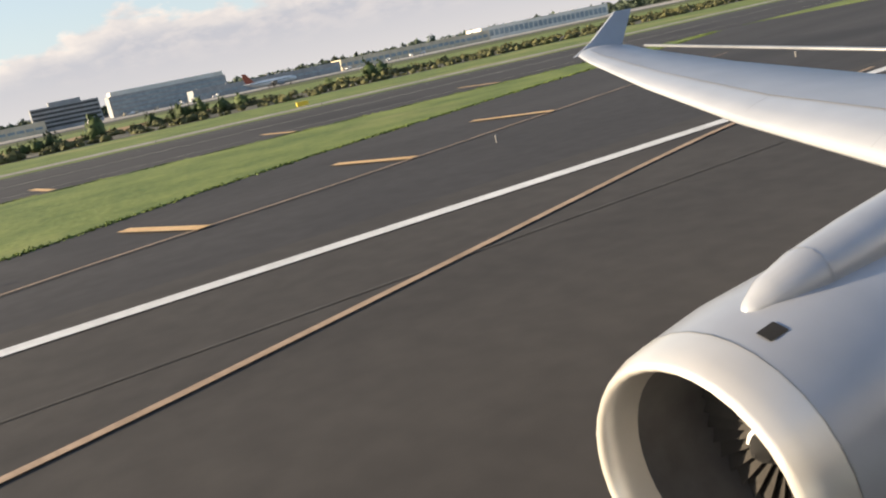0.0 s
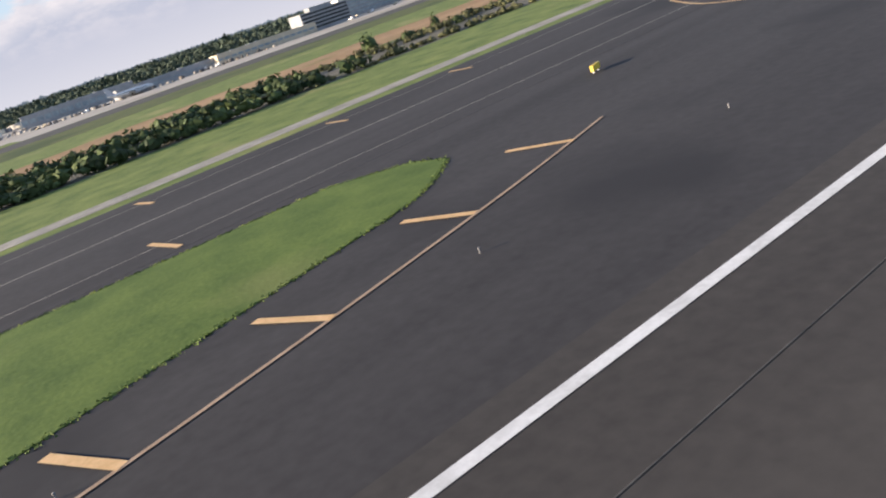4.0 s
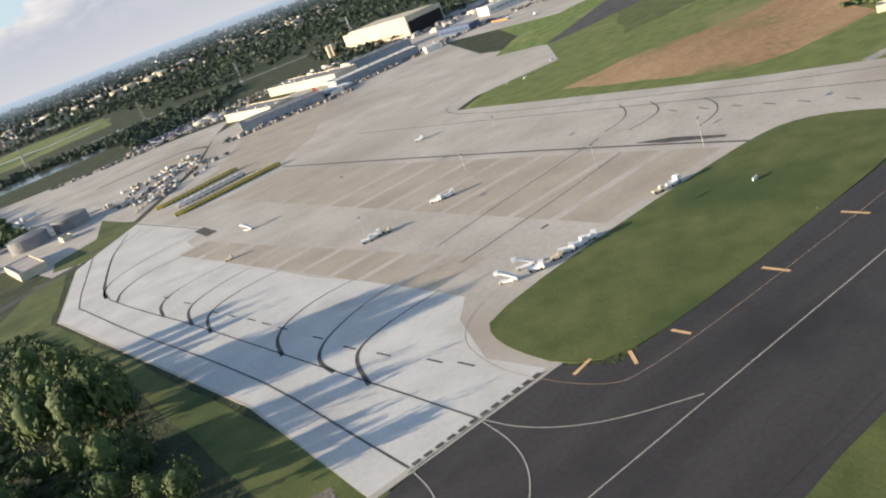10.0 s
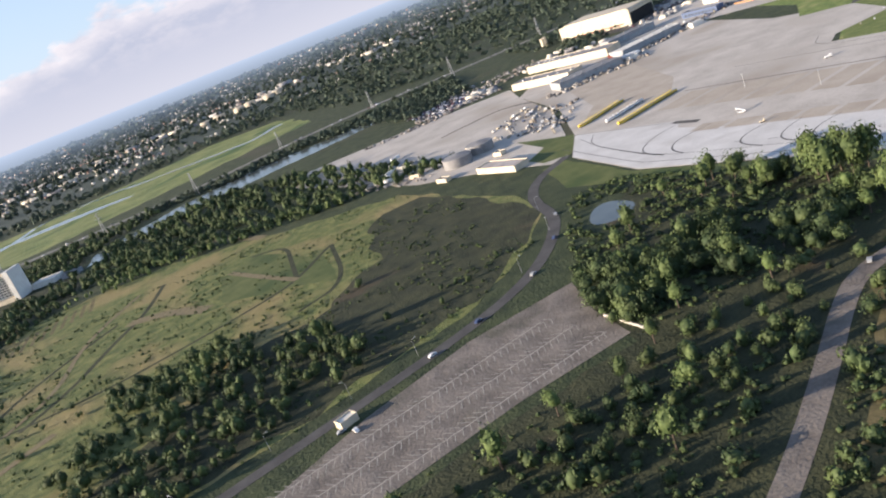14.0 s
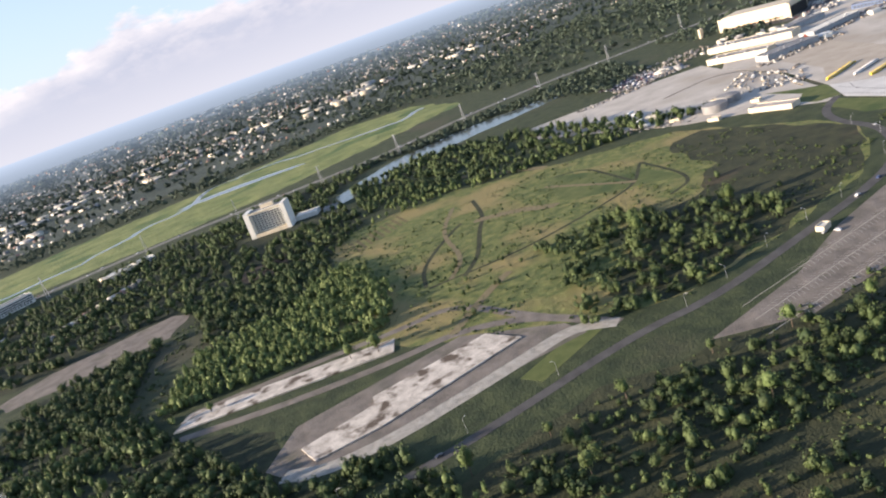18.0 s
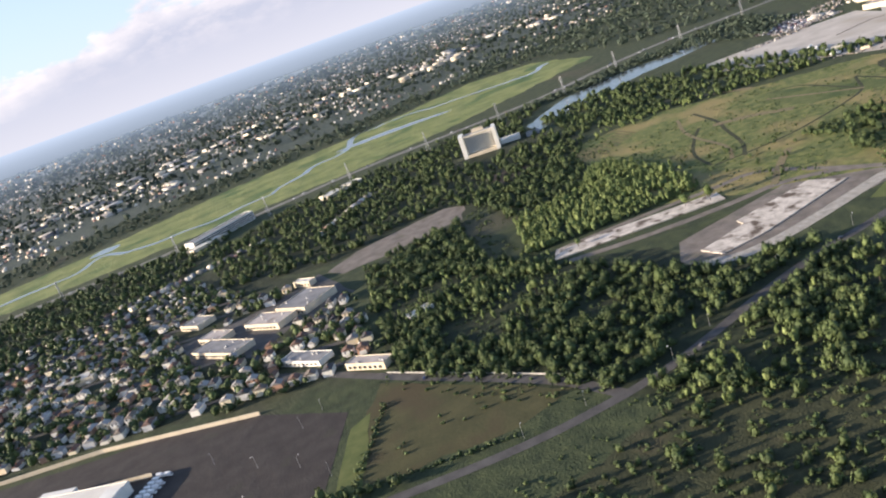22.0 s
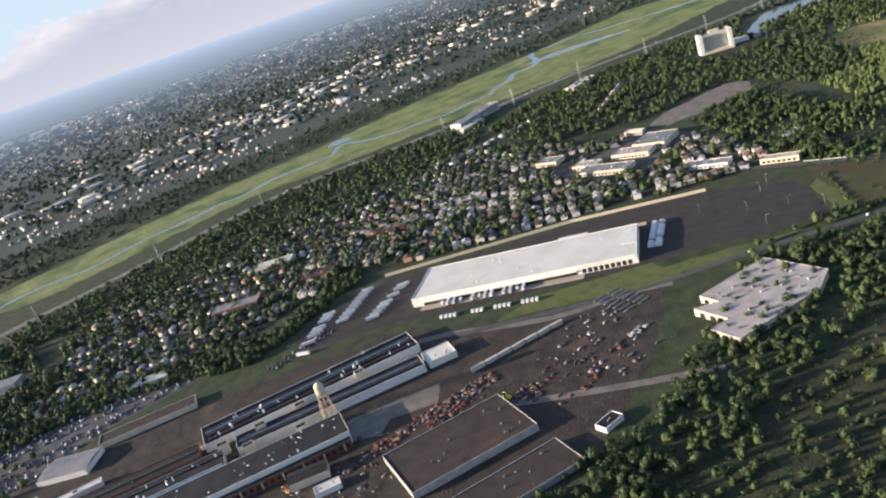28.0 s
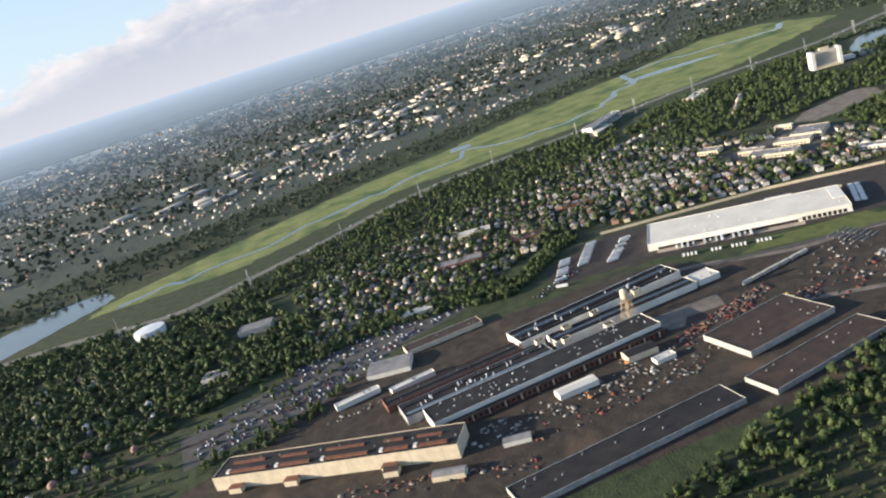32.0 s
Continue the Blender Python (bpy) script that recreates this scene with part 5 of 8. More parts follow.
w = scatter([(-1420, 545), (-1375, 480), (-1390, 400), (-1340, 385), (-1340, 300), (-1480, 240), (-1560, 340), (-1620, 515), (-1560, 640), (-1500, 800), (-1340, 700), (-1240, 545), (-1200, 700), (-1100, 860), (-1180, 900), (-1380, 790)], 2600, rng)
grove("wood_underbrush", clear_of(out_of(w, slabs), *roads), (0.8, 2.4), "low green underbrush between the trees", SHRUB, m_leaf, "bushes", trunk=0.0, low=0.4)


def fringe(ring, seed):
    """Long uneven grass along an island's edge: upright blades."""
    r = np.random.default_rng(seed)
    vs = []
    for a, b in zip(ring, ring[1:] + ring[:1]):
        for _ in range(int(math.dist(a, b) * 16) + 1):
            t, h, w = r.random(), r.uniform(0.05, 0.20), r.uniform(0.06, 0.18)
            x, y = a[0] + (b[0] - a[0]) * t + r.normal(0, 0.28), a[1] + (b[1] - a[1]) * t + r.normal(0, 0.28)
            c, q = math.cos(t * 40), math.sin(t * 40)
            vs += [(x - w * c, y - w * q, 0.08), (x + w * c, y + w * q, 0.08), (x + r.normal(0, 0.12), y + r.normal(0, 0.12), 0.1 + h)]
    ob = new("grass_fringe", fast_mesh("grass_fringe", vs, np.arange(len(vs)).reshape(-1, 3), m_fringe))
    return tagged(ob, "long uneven grass along the edge of the island", "grass", kind="stuff")


for k, ring in enumerate((ISLAND_A, ISLAND_B)):
    fringe(ring, 70 + k)


def tree_form(name, seed, height, radius, leaves=420, mat=m_leaf_tree):
    t = thing(name, "green broadleaf tree with a full uneven crown", "tree", "trees at the airfield edge")
    bm = bmesh.new()
    r = np.random.default_rng(seed)
    tube(bm, [(0, 0, 0), (0.15, 0.1, height * 0.3), (0.1, -0.1, height * 0.55), (0.3, 0.2, height * 0.85)], [0.35, 0.26, 0.18, 0.05], 7)
    for k in range(6):
        a, z = k * 1.05 + r.uniform(0, 0.5), height * r.uniform(0.28, 0.55)
        tube(bm, [(0.1, 0, z), (math.cos(a) * radius * 0.35, math.sin(a) * radius * 0.35, z + height * 0.12), (math.cos(a) * radius * 0.7, math.sin(a) * radius * 0.7, z + height * 0.2)], [0.13, 0.09, 0.03], 5)
    part("trunk", bm, m_bark, t)
    v, tri = crown_arrays(seed, leaves, 0.085, 1.0)
    v = v * (radius, radius, height * 0.48) + (0, 0, height * 0.58)
    part("crown", fast_mesh("crown", v, tri, mat), None, t)
    return t


forms = [tree_form("broadleaf_tree", 301, 15, 5.2), tree_form("broadleaf_tree", 302, 18, 5.6), tree_form("broadleaf_tree", 303, 12, 4.2), tree_form("broadleaf_tree", 304, 9, 3.6, 300)]
tall_tree = tree_form("tall_broadleaf_tree", 311, 25, 7.5, 900)
tall_tree.matrix_world = pose(-803, 262, 0)
for x, y, a in ((-810, 251, 40), (-812, 268, 160), (-800, 250, 250), (-819, 258, 80), (-806, 276, 300)):
    copy_thing(tall_tree, pose(x, y, 0, 0, 0, a))

spots = [(-797, 262), (-800, 275), (-806, 250), (-862, 232), (-880, 240), (-846, 222), (-833, 240), (-905, 228), (-925, 262), (-915, 300), (-900, 318), (-930, 285), (-880, 330), (-838, 345), (-822, 300), (-935, 250), (-900, 250), (-868, 290),
         (-960, 240), (-985, 232), (-1010, 240), (-1040, 235), (-1075, 245), (-1110, 240), (-1130, 250), (-1165, 270), (-1200, 290), (-1250, 300), (-1290, 310), (-1330, 320), (-1075, 470), (-1085, 455), (-1100, 475), (-1060, 500), (-1110, 430), (-1025, 420),
         (-980, 205), (-1005, 190), (-1060, 200), (-1150, 215), (-1220, 240), (-1300, 270), (-1380, 290), (-1440, 300), (-1500, 305), (-1430, 420), (-1450, 470), (-1470, 520), (-1500, 560), (-1520, 470), (-1540, 420), (-1285, 505), (-1300, 520), (-1392, 560)]
spots += [(-811, 301), (-806, 318), (-818, 312), (-822, 290), (-812, 286), (-808, 219), (-814, 230), (-818, 212), (-803, 195), (-810, 204), (-822, 240), (-826, 200), (-815, 330), (-826, 325), (-838, 318), (-836, 300), (-845, 330), (-850, 300), (-798, 186), (-832, 222)]
rt = random.Random(4)
for k, (x, y) in enumerate(spots):
    m = pose(x, y, 0, 0, 0, rt.uniform(0, 360))
    if k < len(forms):
        forms[k].matrix_world = m
    else:
        copy_thing(forms[rt.randrange(len(forms))], m)

# ---- buildings ----
def rot(deg, x=0, y=0, z=0):
    return pose(x, y, z, 0, 0, deg)


def shed(name, label, x, y, turn, w, d, h, wall, roof, roof_h=0.0, parapet=0.5, category="building", group=""):
    """A flat or ridged hall, its length w along the turned x axis, centred at x, y."""
    t = thing(name, label, category, group, rot(turn, x, y))
    bm = bmesh.new()
    vs = [(-w / 2, -d / 2), (w / 2, -d / 2), (w / 2, d / 2), (-w / 2, d / 2)]
    for (ax, ay), (bx, by) in zip(vs, vs[1:] + vs[:1]):
        if ay == by:
            box(bm, min(ax, bx), max(ax, bx), ay - (0.3 if ay < 0 else 0), ay + (0 if ay < 0 else 0.3), 0, h)
        else:
            box(bm, ax - (0.3 if ax < 0 else 0), ax + (0 if ax < 0 else 0.3), min(ay, by) - 0.3, max(ay, by) + 0.3, 0, h)
    part("wall", bm, wall, t)
    bm = bmesh.new()
    if roof_h:
        pts = [(-w / 2 - 0.4, -d / 2 - 0.4, h), (w / 2 + 0.4, -d / 2 - 0.4, h), (w / 2 + 0.4, 0, h + roof_h), (-w / 2 - 0.4, 0, h + roof_h), (w / 2 + 0.4, d / 2 + 0.4, h), (-w / 2 - 0.4, d / 2 + 0.4, h)]
        v = [bm.verts.new(p) for p in pts]
        for f in ((0, 1, 2, 3), (3, 2, 4, 5), (1, 4, 2), (0, 3, 5), (5, 4, 1, 0)):
            bm.faces.new([v[i] for i in f])
    else:
        box(bm, -w / 2, w / 2, -d / 2, d / 2, h - parapet - 0.3, h - parapet)
        for a in ((-w / 2 - 0.34, w / 2 + 0.34, -d / 2 - 0.34, -d / 2 + 0.05), (-w / 2 - 0.34, w / 2 + 0.34, d / 2 - 0.05, d / 2 + 0.34), (-w / 2 - 0.34, -w / 2 + 0.05, -d / 2 + 0.06, d / 2 - 0.06), (w / 2 - 0.05, w / 2 + 0.34, -d / 2 + 0.06, d / 2 - 0.06)):
            part("coping", boxes((*a, h, h + 0.12)), wall, t)
    part("roof", bm, roof, t)
    return t


def roof_units(t, w, d, h, count, seed, mat=m_steel, size=(1.2, 2.4)):
    r = random.Random(seed)
    for k in range(count):
        s, q = r.uniform(*size), r.uniform(0.6, 1.6)
        x, y = r.uniform(-w / 2 + 2, w / 2 - 2), r.uniform(-d / 2 + 2, d / 2 - 2)
        bm = boxes((x - s / 2, x + s / 2, y - s * 0.35, y + s * 0.35, h, h + q), (x - s * 0.3, x + s * 0.3, y - s * 0.2, y + s * 0.2, h + q, h + q + 0.25))
        part("roof_unit", bm, mat, t)


def door_row(t, x0, x1, step, y, w, h, z=0.0, mat=m_dark, name="loading_door", out=-0.36):
    x = x0
    while x < x1:
        bm = boxes((x, x + w, min(y, y + out), max(y, y + out), z + 0.1, z + h))
        part(name, bm, mat, t)
        x += step


# white warehouse with loading doors
wh = shed("warehouse", "huge long white warehouse with a white flat roof", -1899, 614, 138.2, 218, 74, 9.0, m_wall_w, m_roof_w)
roof_units(wh, 210, 66, 8.5, 14, 3, m_roof_w, (0.8, 1.4))
# the loading side faces the runway
door_row(wh, -104, -62, 5.2, 37.3, 3.9, 4.4, 0.4, out=0.06)
# flat dark panel painted in for the shade along the docks
part("dock_recess", boxes((-54, 98, 37.3, 37.36, 0.2, 4.0)), m_dark, wh, "dark panel for the shade of the recessed dock")
part("canopy", boxes((-54, 100, 37.3, 40.4, 4.3, 4.8)), m_wall_w, wh, "cream dock canopy")
part("dock_ramp", boxes((-60, 100, 37.4, 48, 0.02, 0.16)), m_conc_tan, wh, "brown concrete dock ramp")
for k in range(14):
    part("downpipe", boxes((-108 + k * 16.2, -107.7 + k * 16.2, 37.31, 37.45, 4.9, 9.0)), m_wall_c, wh)
part("parapet_step", boxes((-109, -96, -30, 10, 9.0, 9.6)), m_wall_w, wh)
part("annex", boxes((-60, -30, -44, -37.4, 0, 8.5)), m_wall_w, wh, "lower white annex at the back")
part("plinth", boxes((-109.4, 109.4, -37.5, -37.32, 0, 1.2)), m_wall_g, wh)

er = thing("patched_warehouse", "low warehouse with a patched pinkish roof and stepped docks", "building")
er_pts = [(-1803, 408), (-1801, 351), (-1826, 338), (-1906, 338), (-1906, 365), (-1889, 364), (-1890, 397), (-1873, 388), (-1873, 408)]
part("wall", prism(bmesh.new(), er_pts, 0, 5.7), m_wall_c, er)
bm = prism(bmesh.new(), [(-1854 + (x + 1854) * 0.994, 373 + (y - 373) * 0.992) for x, y in er_pts], 5.72, 5.95)
bmesh.ops.triangulate(bm, faces=bm.faces)
part("roof", bm, m_roof_p, er, "pinkish patched felt roof")
for (ax, ay), (bx, by) in zip(er_pts, er_pts[1:] + er_pts[:1]):
    o = part("coping", boxes((0, math.dist((ax, ay), (bx, by)), -0.2, 0.2, 5.75, 6.2)), m_wall_c, er)
    o.matrix_world = rot(math.degrees(math.atan2(by - ay, bx - ax)), ax, ay)
r8 = random.Random(8)
for k in range(16):
    x, y, q = r8.uniform(-1880, -1810), r8.uniform(346, 400), r8.uniform(0.7, 1.5)
    part("roof_unit", boxes((x - q, x + q, y - q * 0.7, y + q * 0.7, 5.96, 5.9 + q)), m_roof_g if k % 3 else m_roof_p, er)
for x0, y0 in ((-1906.4, 341), (-1906.4, 349), (-1906.4, 357), (-1889.4, 369), (-1890.3, 377), (-1890.3, 387), (-1873.4, 391), (-1873.4, 399)):
    part("dock_door", boxes((x0, x0 + 0.3, y0, y0 + 4.6, 0.2, 4.2)), m_dark, er)

# sound wall behind the yard
wall_t = thing("boundary_wall", "long pale cream panel wall behind the houses", "wall")
for a, b in (((-1694, 578), (-1768, 640)), ((-1768, 640), (-1802, 668)), ((-1802, 668), (-1985, 775)), ((-1778, 575), (-1812, 600))):
    L = math.dist(a, b)
    n = int(L / 6)
    for k in range(n):
        t0 = k / n
        p = part("panel", boxes((0, L / n - 0.15, -0.15, 0.15, 0, 3.4)), m_wall_c, wall_t)
        p.matrix_world = rot(math.degrees(math.atan2(b[1] - a[1], b[0] - a[0])), a[0] + (b[0] - a[0]) * t0, a[1] + (b[1] - a[1]) * t0)


def trailer(name="semi_trailer", label="white box trailer on dark wheels"):
    t = thing(name, label, "trailer", "trailers in the yard")
    part("box", boxes((-6.8, 6.8, -1.28, 1.28, 1.1, 3.9)), m_trailer, t)
    part("chassis", boxes((-6.6, 6.6, -0.5, 0.5, 0.75, 1.08)), m_steel, t)
    for x in (-5.6, -4.3):
        bm = bmesh.new()
        tube(bm, [(x, -1.25, 0.52), (x, 1.25, 0.52)], 0.52, 10)
        part("wheel_axle", bm, m_tyre, t)
    for y in (-0.9, 0.75):
        part("landing_leg", boxes((4.2, 4.4, y, y + 0.15, 0, 0.9)), m_steel, t)
    return t


tr = trailer()
tr.matrix_world = rot(138, -2118, 679)
rt = random.Random(11)
row_specs = [((-2106, 697), (-2066, 743), 9), ((-2076, 698), (-2008, 763), 12), ((-2054, 671), (-1986, 724), 12)]
for (x0, y0), (x1, y1), n in row_specs:
    for k in range(n):
        if rt.random() < 0.74:
            copy_thing(tr, rot(-17 + rt.uniform(-2, 2), x0 + (x1 - x0) * k / (n - 1), y0 + (y1 - y0) * k / (n - 1)))


def delivery_truck():
    t = thing("delivery_truck", "short white delivery truck parked at the warehouse", "truck", "trucks at the warehouse")
    part("box", boxes((-3.2, 1.0, -1.15, 1.15, 0.9, 3.2)), m_paint_w, t)
    cab = part("cab", boxes((1.05, 2.9, -1.05, 1.05, 0.6, 1.6), (1.05, 2.3, -1.0, 1.0, 1.6, 2.5)), m_paint_w, t)
    part("windscreen", boxes((2.32, 2.4, -0.9, 0.9, 1.65, 2.35)), m_glass, cab, "dark windscreen")
    part("chassis", boxes((-3.1, 2.6, -0.5, 0.5, 0.55, 0.88)), m_steel, t)
    for x in (-2.1, 2.0):
        for y in (-1.0, 1.0):
            bm = bmesh.new()
            tube(bm, [(x, y - 0.14, 0.45), (x, y + 0.14, 0.45)], 0.45, 9)
            part("wheel", bm, m_tyre, t)
    return t


van = delivery_truck()
van.matrix_world = rot(-47, -1815, 527)
for col in range(2):
    for k in range(13):
        if rt.random() < 0.9 and (col or k):
            copy_thing(van, rot(-47 + rt.uniform(-3, 3), -1815 + 3.5 * k + 4.8 * col, 527 + 3.3 * k - 5.0 * col))
for k in range(24):
    if k % 6 < 4 and rt.random() < 0.9:
        copy_thing(van, rot(48 + rt.uniform(-3, 3), -2001 + k * 3.2, 606 - k * 2.9))
for k in range(15):
    if k % 5 < 4:
        copy_thing(tr if k % 3 else van, rot(48, -1985 + k * 4.6, 634 - k * 4.2, 0.16))

# old works: long sheds with saw-tooth strips
def works_hall(label, x, y, turn, w, d, h, wall, roof, strips=0, seed=1, roof_h=0.0, cat="factory"):
    t = shed("factory_hall", label, x, y, turn, w, d, h, wall, roof, roof_h, category=cat, group="factory halls")
    for k in range(strips):
        half = d / (strips * 6.5)
        yy = -d / 2 + (k + 0.5) * d / strips
        bm = bmesh.new()
        v = [bm.verts.new(p) for p in ((-w / 2 + 2, yy - half, h - 0.45), (w / 2 - 2, yy - half, h - 0.45), (w / 2 - 2, yy + half * 0.4, h + 0.75), (-w / 2 + 2, yy + half * 0.4, h + 0.75), (w / 2 - 2, yy + half, h - 0.45), (-w / 2 + 2, yy + half, h - 0.45))]
        for f in ((0, 1, 2, 3), (3, 2, 4, 5), (1, 4, 2), (0, 3, 5)):
            bm.faces.new([v[i] for i in f])
        part("skylight", bm, m_sky_glass if k % 4 == 1 else m_roof_d, t, "long raised roof strip")
    if not roof_h:
        roof_units(t, w - 4, d - 4, h - 0.5, int(w * d / 520) + 2, seed, m_roof_g, (0.8, 1.6))
    return t


hA = works_hall("long white-walled factory hall with dark striped roof", -2137, 594, 173.3, 190, 34, 7.5, m_wall_w, m_roof_d, 4, 21)
hB = works_hall("long white-walled factory hall beside the water tower", -2134, 553, 170, 158, 22, 7.0, m_wall_w, m_roof_d, 3, 22)
hD = works_hall("low white factory annex with a pale roof", -2040, 538, 170, 24, 22, 6, m_wall_w, m_roof_w, 0, 24)
for k, (x, y) in enumerate(((-2166, 534), (-2206, 549), (-2100, 571), (-2155, 570), (-2190, 571), (-2222, 572))):
    works_hall("cream stair tower on the factory side", x, y, 172, 8, 6, 9.5, m_wall_c, m_roof_d, 0, 30 + k)
works_hall("wide factory hall with a rusty brown roof", -2093, 410, 176, 92, 56, 5.5, m_pale_wall, m_roof_r, 0, 41)
works_hall("long low hall with a dark brown roof", -2112, 344, 177, 122, 32, 4.5, m_pale_wall, m_roof_r, 0, 42)
works_hall("cream gabled shed among the works", -2183, 472, 165, 28, 15, 6, m_wall_c, m_roof_d, 0, 43, 2.0)
mill = works_hall("very long dark roofed mill with white upper wall", -2252, 522, 171, 226, 34, 10, m_wall_w, m_roof_d, 0, 44)
part("brick_aisle", boxes((-112, 112, 17.35, 23.5, 0, 5.6)), m_wall_b, mill, "red brick lower aisle")
part("aisle_roof", boxes((-112.4, 112.4, 17.4, 24.0, 5.64, 5.95)), m_roof_d, mill, "narrow dark aisle roof")
for k in range(42):
    part("aisle_window", boxes((-110 + k * 5.2, -107 + k * 5.2, 23.48, 23.58, 1.2, 4.4)), m_dark, mill)
    if k % 3 == 0:
        part("buttress", boxes((-106.6 + k * 5.2, -105.7 + k * 5.2, 23.5, 24.6, 0, 5.4)), m_wall_c, mill)
works_hall("dark roofed mill hall by the rails", -2300, 562, 171, 150, 30, 8, m_wall_g, m_roof_d, 2, 46)
works_hall("dark roofed mill hall by the rails", -2308, 598, 171, 140, 22, 7, m_wall_b, m_roof_d, 1, 47)
bigw = works_hall("tall cream works building with a rusty roof", -2446, 557, 138.6, 226, 32, 13, m_wall_c, m_roof_d, 0, 48)
for k in range(8):
    part("wall_joint", boxes((-100 + k * 28, -99.7 + k * 28, 16.3, 16.36, 0, 13)), m_wall_g, bigw)
for k, (x0, w_) in enumerate(((-104, 26), (-70, 22), (-34, 40), (20, 30), (62, 36))):
    part("roof_monitor", boxes((x0, x0 + w_, 8, 11.5, 12.4, 14.2)), m_roof_rust, bigw, "rust red roof monitor")
    part("monitor_end", boxes((x0 + w_ + 0.02, x0 + w_ + 3, 7.6, 12, 12.4, 14.6)), m_wall_w, bigw)
    part("roof_monitor", boxes((x0 + 8, x0 + w_ + 4, -6, -3, 12.4, 13.8)), m_roof_rust, bigw, "rust red roof monitor")
for x0 in (-60, 30, 84):
    part("lean_to", boxes((x0, x0 + 12, 16.4, 24, 0, 5)), m_wall_c, bigw, "small cream lean-to")
    part("lean_to_roof", boxes((x0 - 0.3, x0 + 12.3, 16.4, 24.3, 5.02, 5.4)), m_roof_rust, bigw)
works_hall("red-roofed shed beside the car park", -2265, 702, 170, 88, 20, 5, m_wall_c, m_roof_r, 0, 49)
works_hall("low pale curved-roof shed by the works", -2336, 690, 150, 46, 34, 5, m_wall_w, m_roof_g, 0, 50, 2.0)
works_hall("long low pale shed beside the works", -2388, 656, 175, 46, 9, 5, m_wall_w, m_roof_w, 0, 55)
works_hall("long low pale shed beside the works", -2337, 632, 175, 46, 8, 5, m_wall_w, m_roof_w, 0, 56)
works_hall("low white shed in the yard", -2253, 473, 169, 36, 12, 5, m_wall_w, m_roof_w, 0, 51, 1.5)
works_hall("small white-walled shed with a dark roof", -2017, 344, 10, 16, 9, 4, m_wall_w, m_roof_d, 0, 58)
works_hall("very long low hall with pale eaves and a dark roof", -2283, 371, 171.5, 184, 30, 4.5, m_pale_wall, m_roof_d, 0, 59)
works_hall("low white shed in the dirt yard", -2178, 447, 169, 18, 9, 4, m_wall_w, m_roof_w, 0, 57)
works_hall("low white shed in the yard", -2330, 450, 150, 22, 9, 4, m_wall_w, m_roof_g, 0, 52, 1.2)
works_hall("low grey shed in the yard", -2390, 455, 142, 26, 10, 4.5, m_wall_c, m_roof_g, 0, 53, 1.5)
works_hall("small shed in front of the tall works", -2420, 500, 142, 12, 9, 5, m_wall_c, m_roof_r, 0, 54, 1.5)

# water tower
wt = thing("water_tower", "cream water tower on a braced tan steel frame", "water tower", m=rot(0, -2143, 531))
for sx in (-1, 1):
    for sy in (-1, 1):
        bm = bmesh.new()
        tube(bm, [(sx * 6.0, sy * 6.0, 0), (sx * 3.0, sy * 3.0, 27)], [0.4, 0.3], 8)
        part("leg", bm, m_tan_steel, wt)
for z0, z1 in ((0, 9), (9, 18), (18, 27)):
    bm = bmesh.new()
    f = lambda z: 6.0 - 3.0 * z / 27
    for (ax, ay), (bx, by) in (((-1, -1), (1, -1)), ((1, -1), (1, 1)), ((1, 1), (-1, 1)), ((-1, 1), (-1, -1))):
        tube(bm, [(ax * f(z0), ay * f(z0), z0), (bx * f(z1), by * f(z1), z1)], 0.12, 5)
        tube(bm, [(bx * f(z0), by * f(z0), z0), (ax * f(z1), ay * f(z1), z1)], 0.12, 5)
        tube(bm, [(ax * f(z1), ay * f(z1), z1), (bx * f(z1), by * f(z1), z1)], 0.16, 5)
    part("bracing", bm, m_tan_steel, wt)
bm = bmesh.new()
tube(bm, [(0, 0, 24.5), (0, 0, 25.6), (0, 0, 27.2), (0, 0, 33), (0, 0, 35.2), (0, 0, 36.2)], [0.8, 2.6, 3.9, 3.9, 2.2, 0.3], 20)
part("tank", bm, m_wall_c, wt, "cream riveted tank with a conical cap")
bm = bmesh.new()
tube(bm, [(0, 0, 0), (0, 0, 25)], 0.5, 8)
part("riser", bm, m_tan_steel, wt)

# tall hotel with balconies
HT = -34.0
ht = thing("hotel", "white twelve-storey slab hotel with projecting wings", "hotel", m=rot(HT, -1158, 1075))
W2, D2, HH = 22.5, 8.0, 33.0
part("wall", boxes((-W2, W2, -D2 + 2.0, D2, 0, HH)), m_wall_w, ht)
part("wing", boxes((-W2 - 7, -W2 - 0.02, -D2 - 9, D2 + 3, 0, HH + 2)), m_wall_w, ht, "blank white end wing")
part("wing", boxes((W2 + 0.02, W2 + 6, -D2 - 9, D2 + 3, 0, HH + 2)), m_wall_w, ht, "blank white end wing")
part("roof", boxes((-W2 + 0.4, W2 - 0.4, -D2 + 2.4, D2 - 0.4, HH, HH + 0.4)), m_roof_g, ht)
part("roof_frame", boxes((-W2, W2, -D2 - 8.8, -D2 - 7.6, HH - 1.5, HH + 0.6)), m_wall_c, ht, "cream frame across the front")
part("podium", boxes((-W2, W2, -D2 - 8.8, -D2 + 1.9, 0, 4.5)), m_wall_c, ht)
part("plant_room", boxes((-8, 10, -1, 6, HH + 0.42, HH + 5)), m_wall_c, ht)
win = mesh_of("window", boxes((-1.5, 1.5, -0.10, 0.02, -0.95, 0.95)), m_glass)
rail = mesh_of("balcony", boxes((-1.9, 1.9, -1.2, 0, -0.15, 0.0), (-1.9, 1.9, -1.2, -1.1, 0.0, 1.0)), m_wall_w)
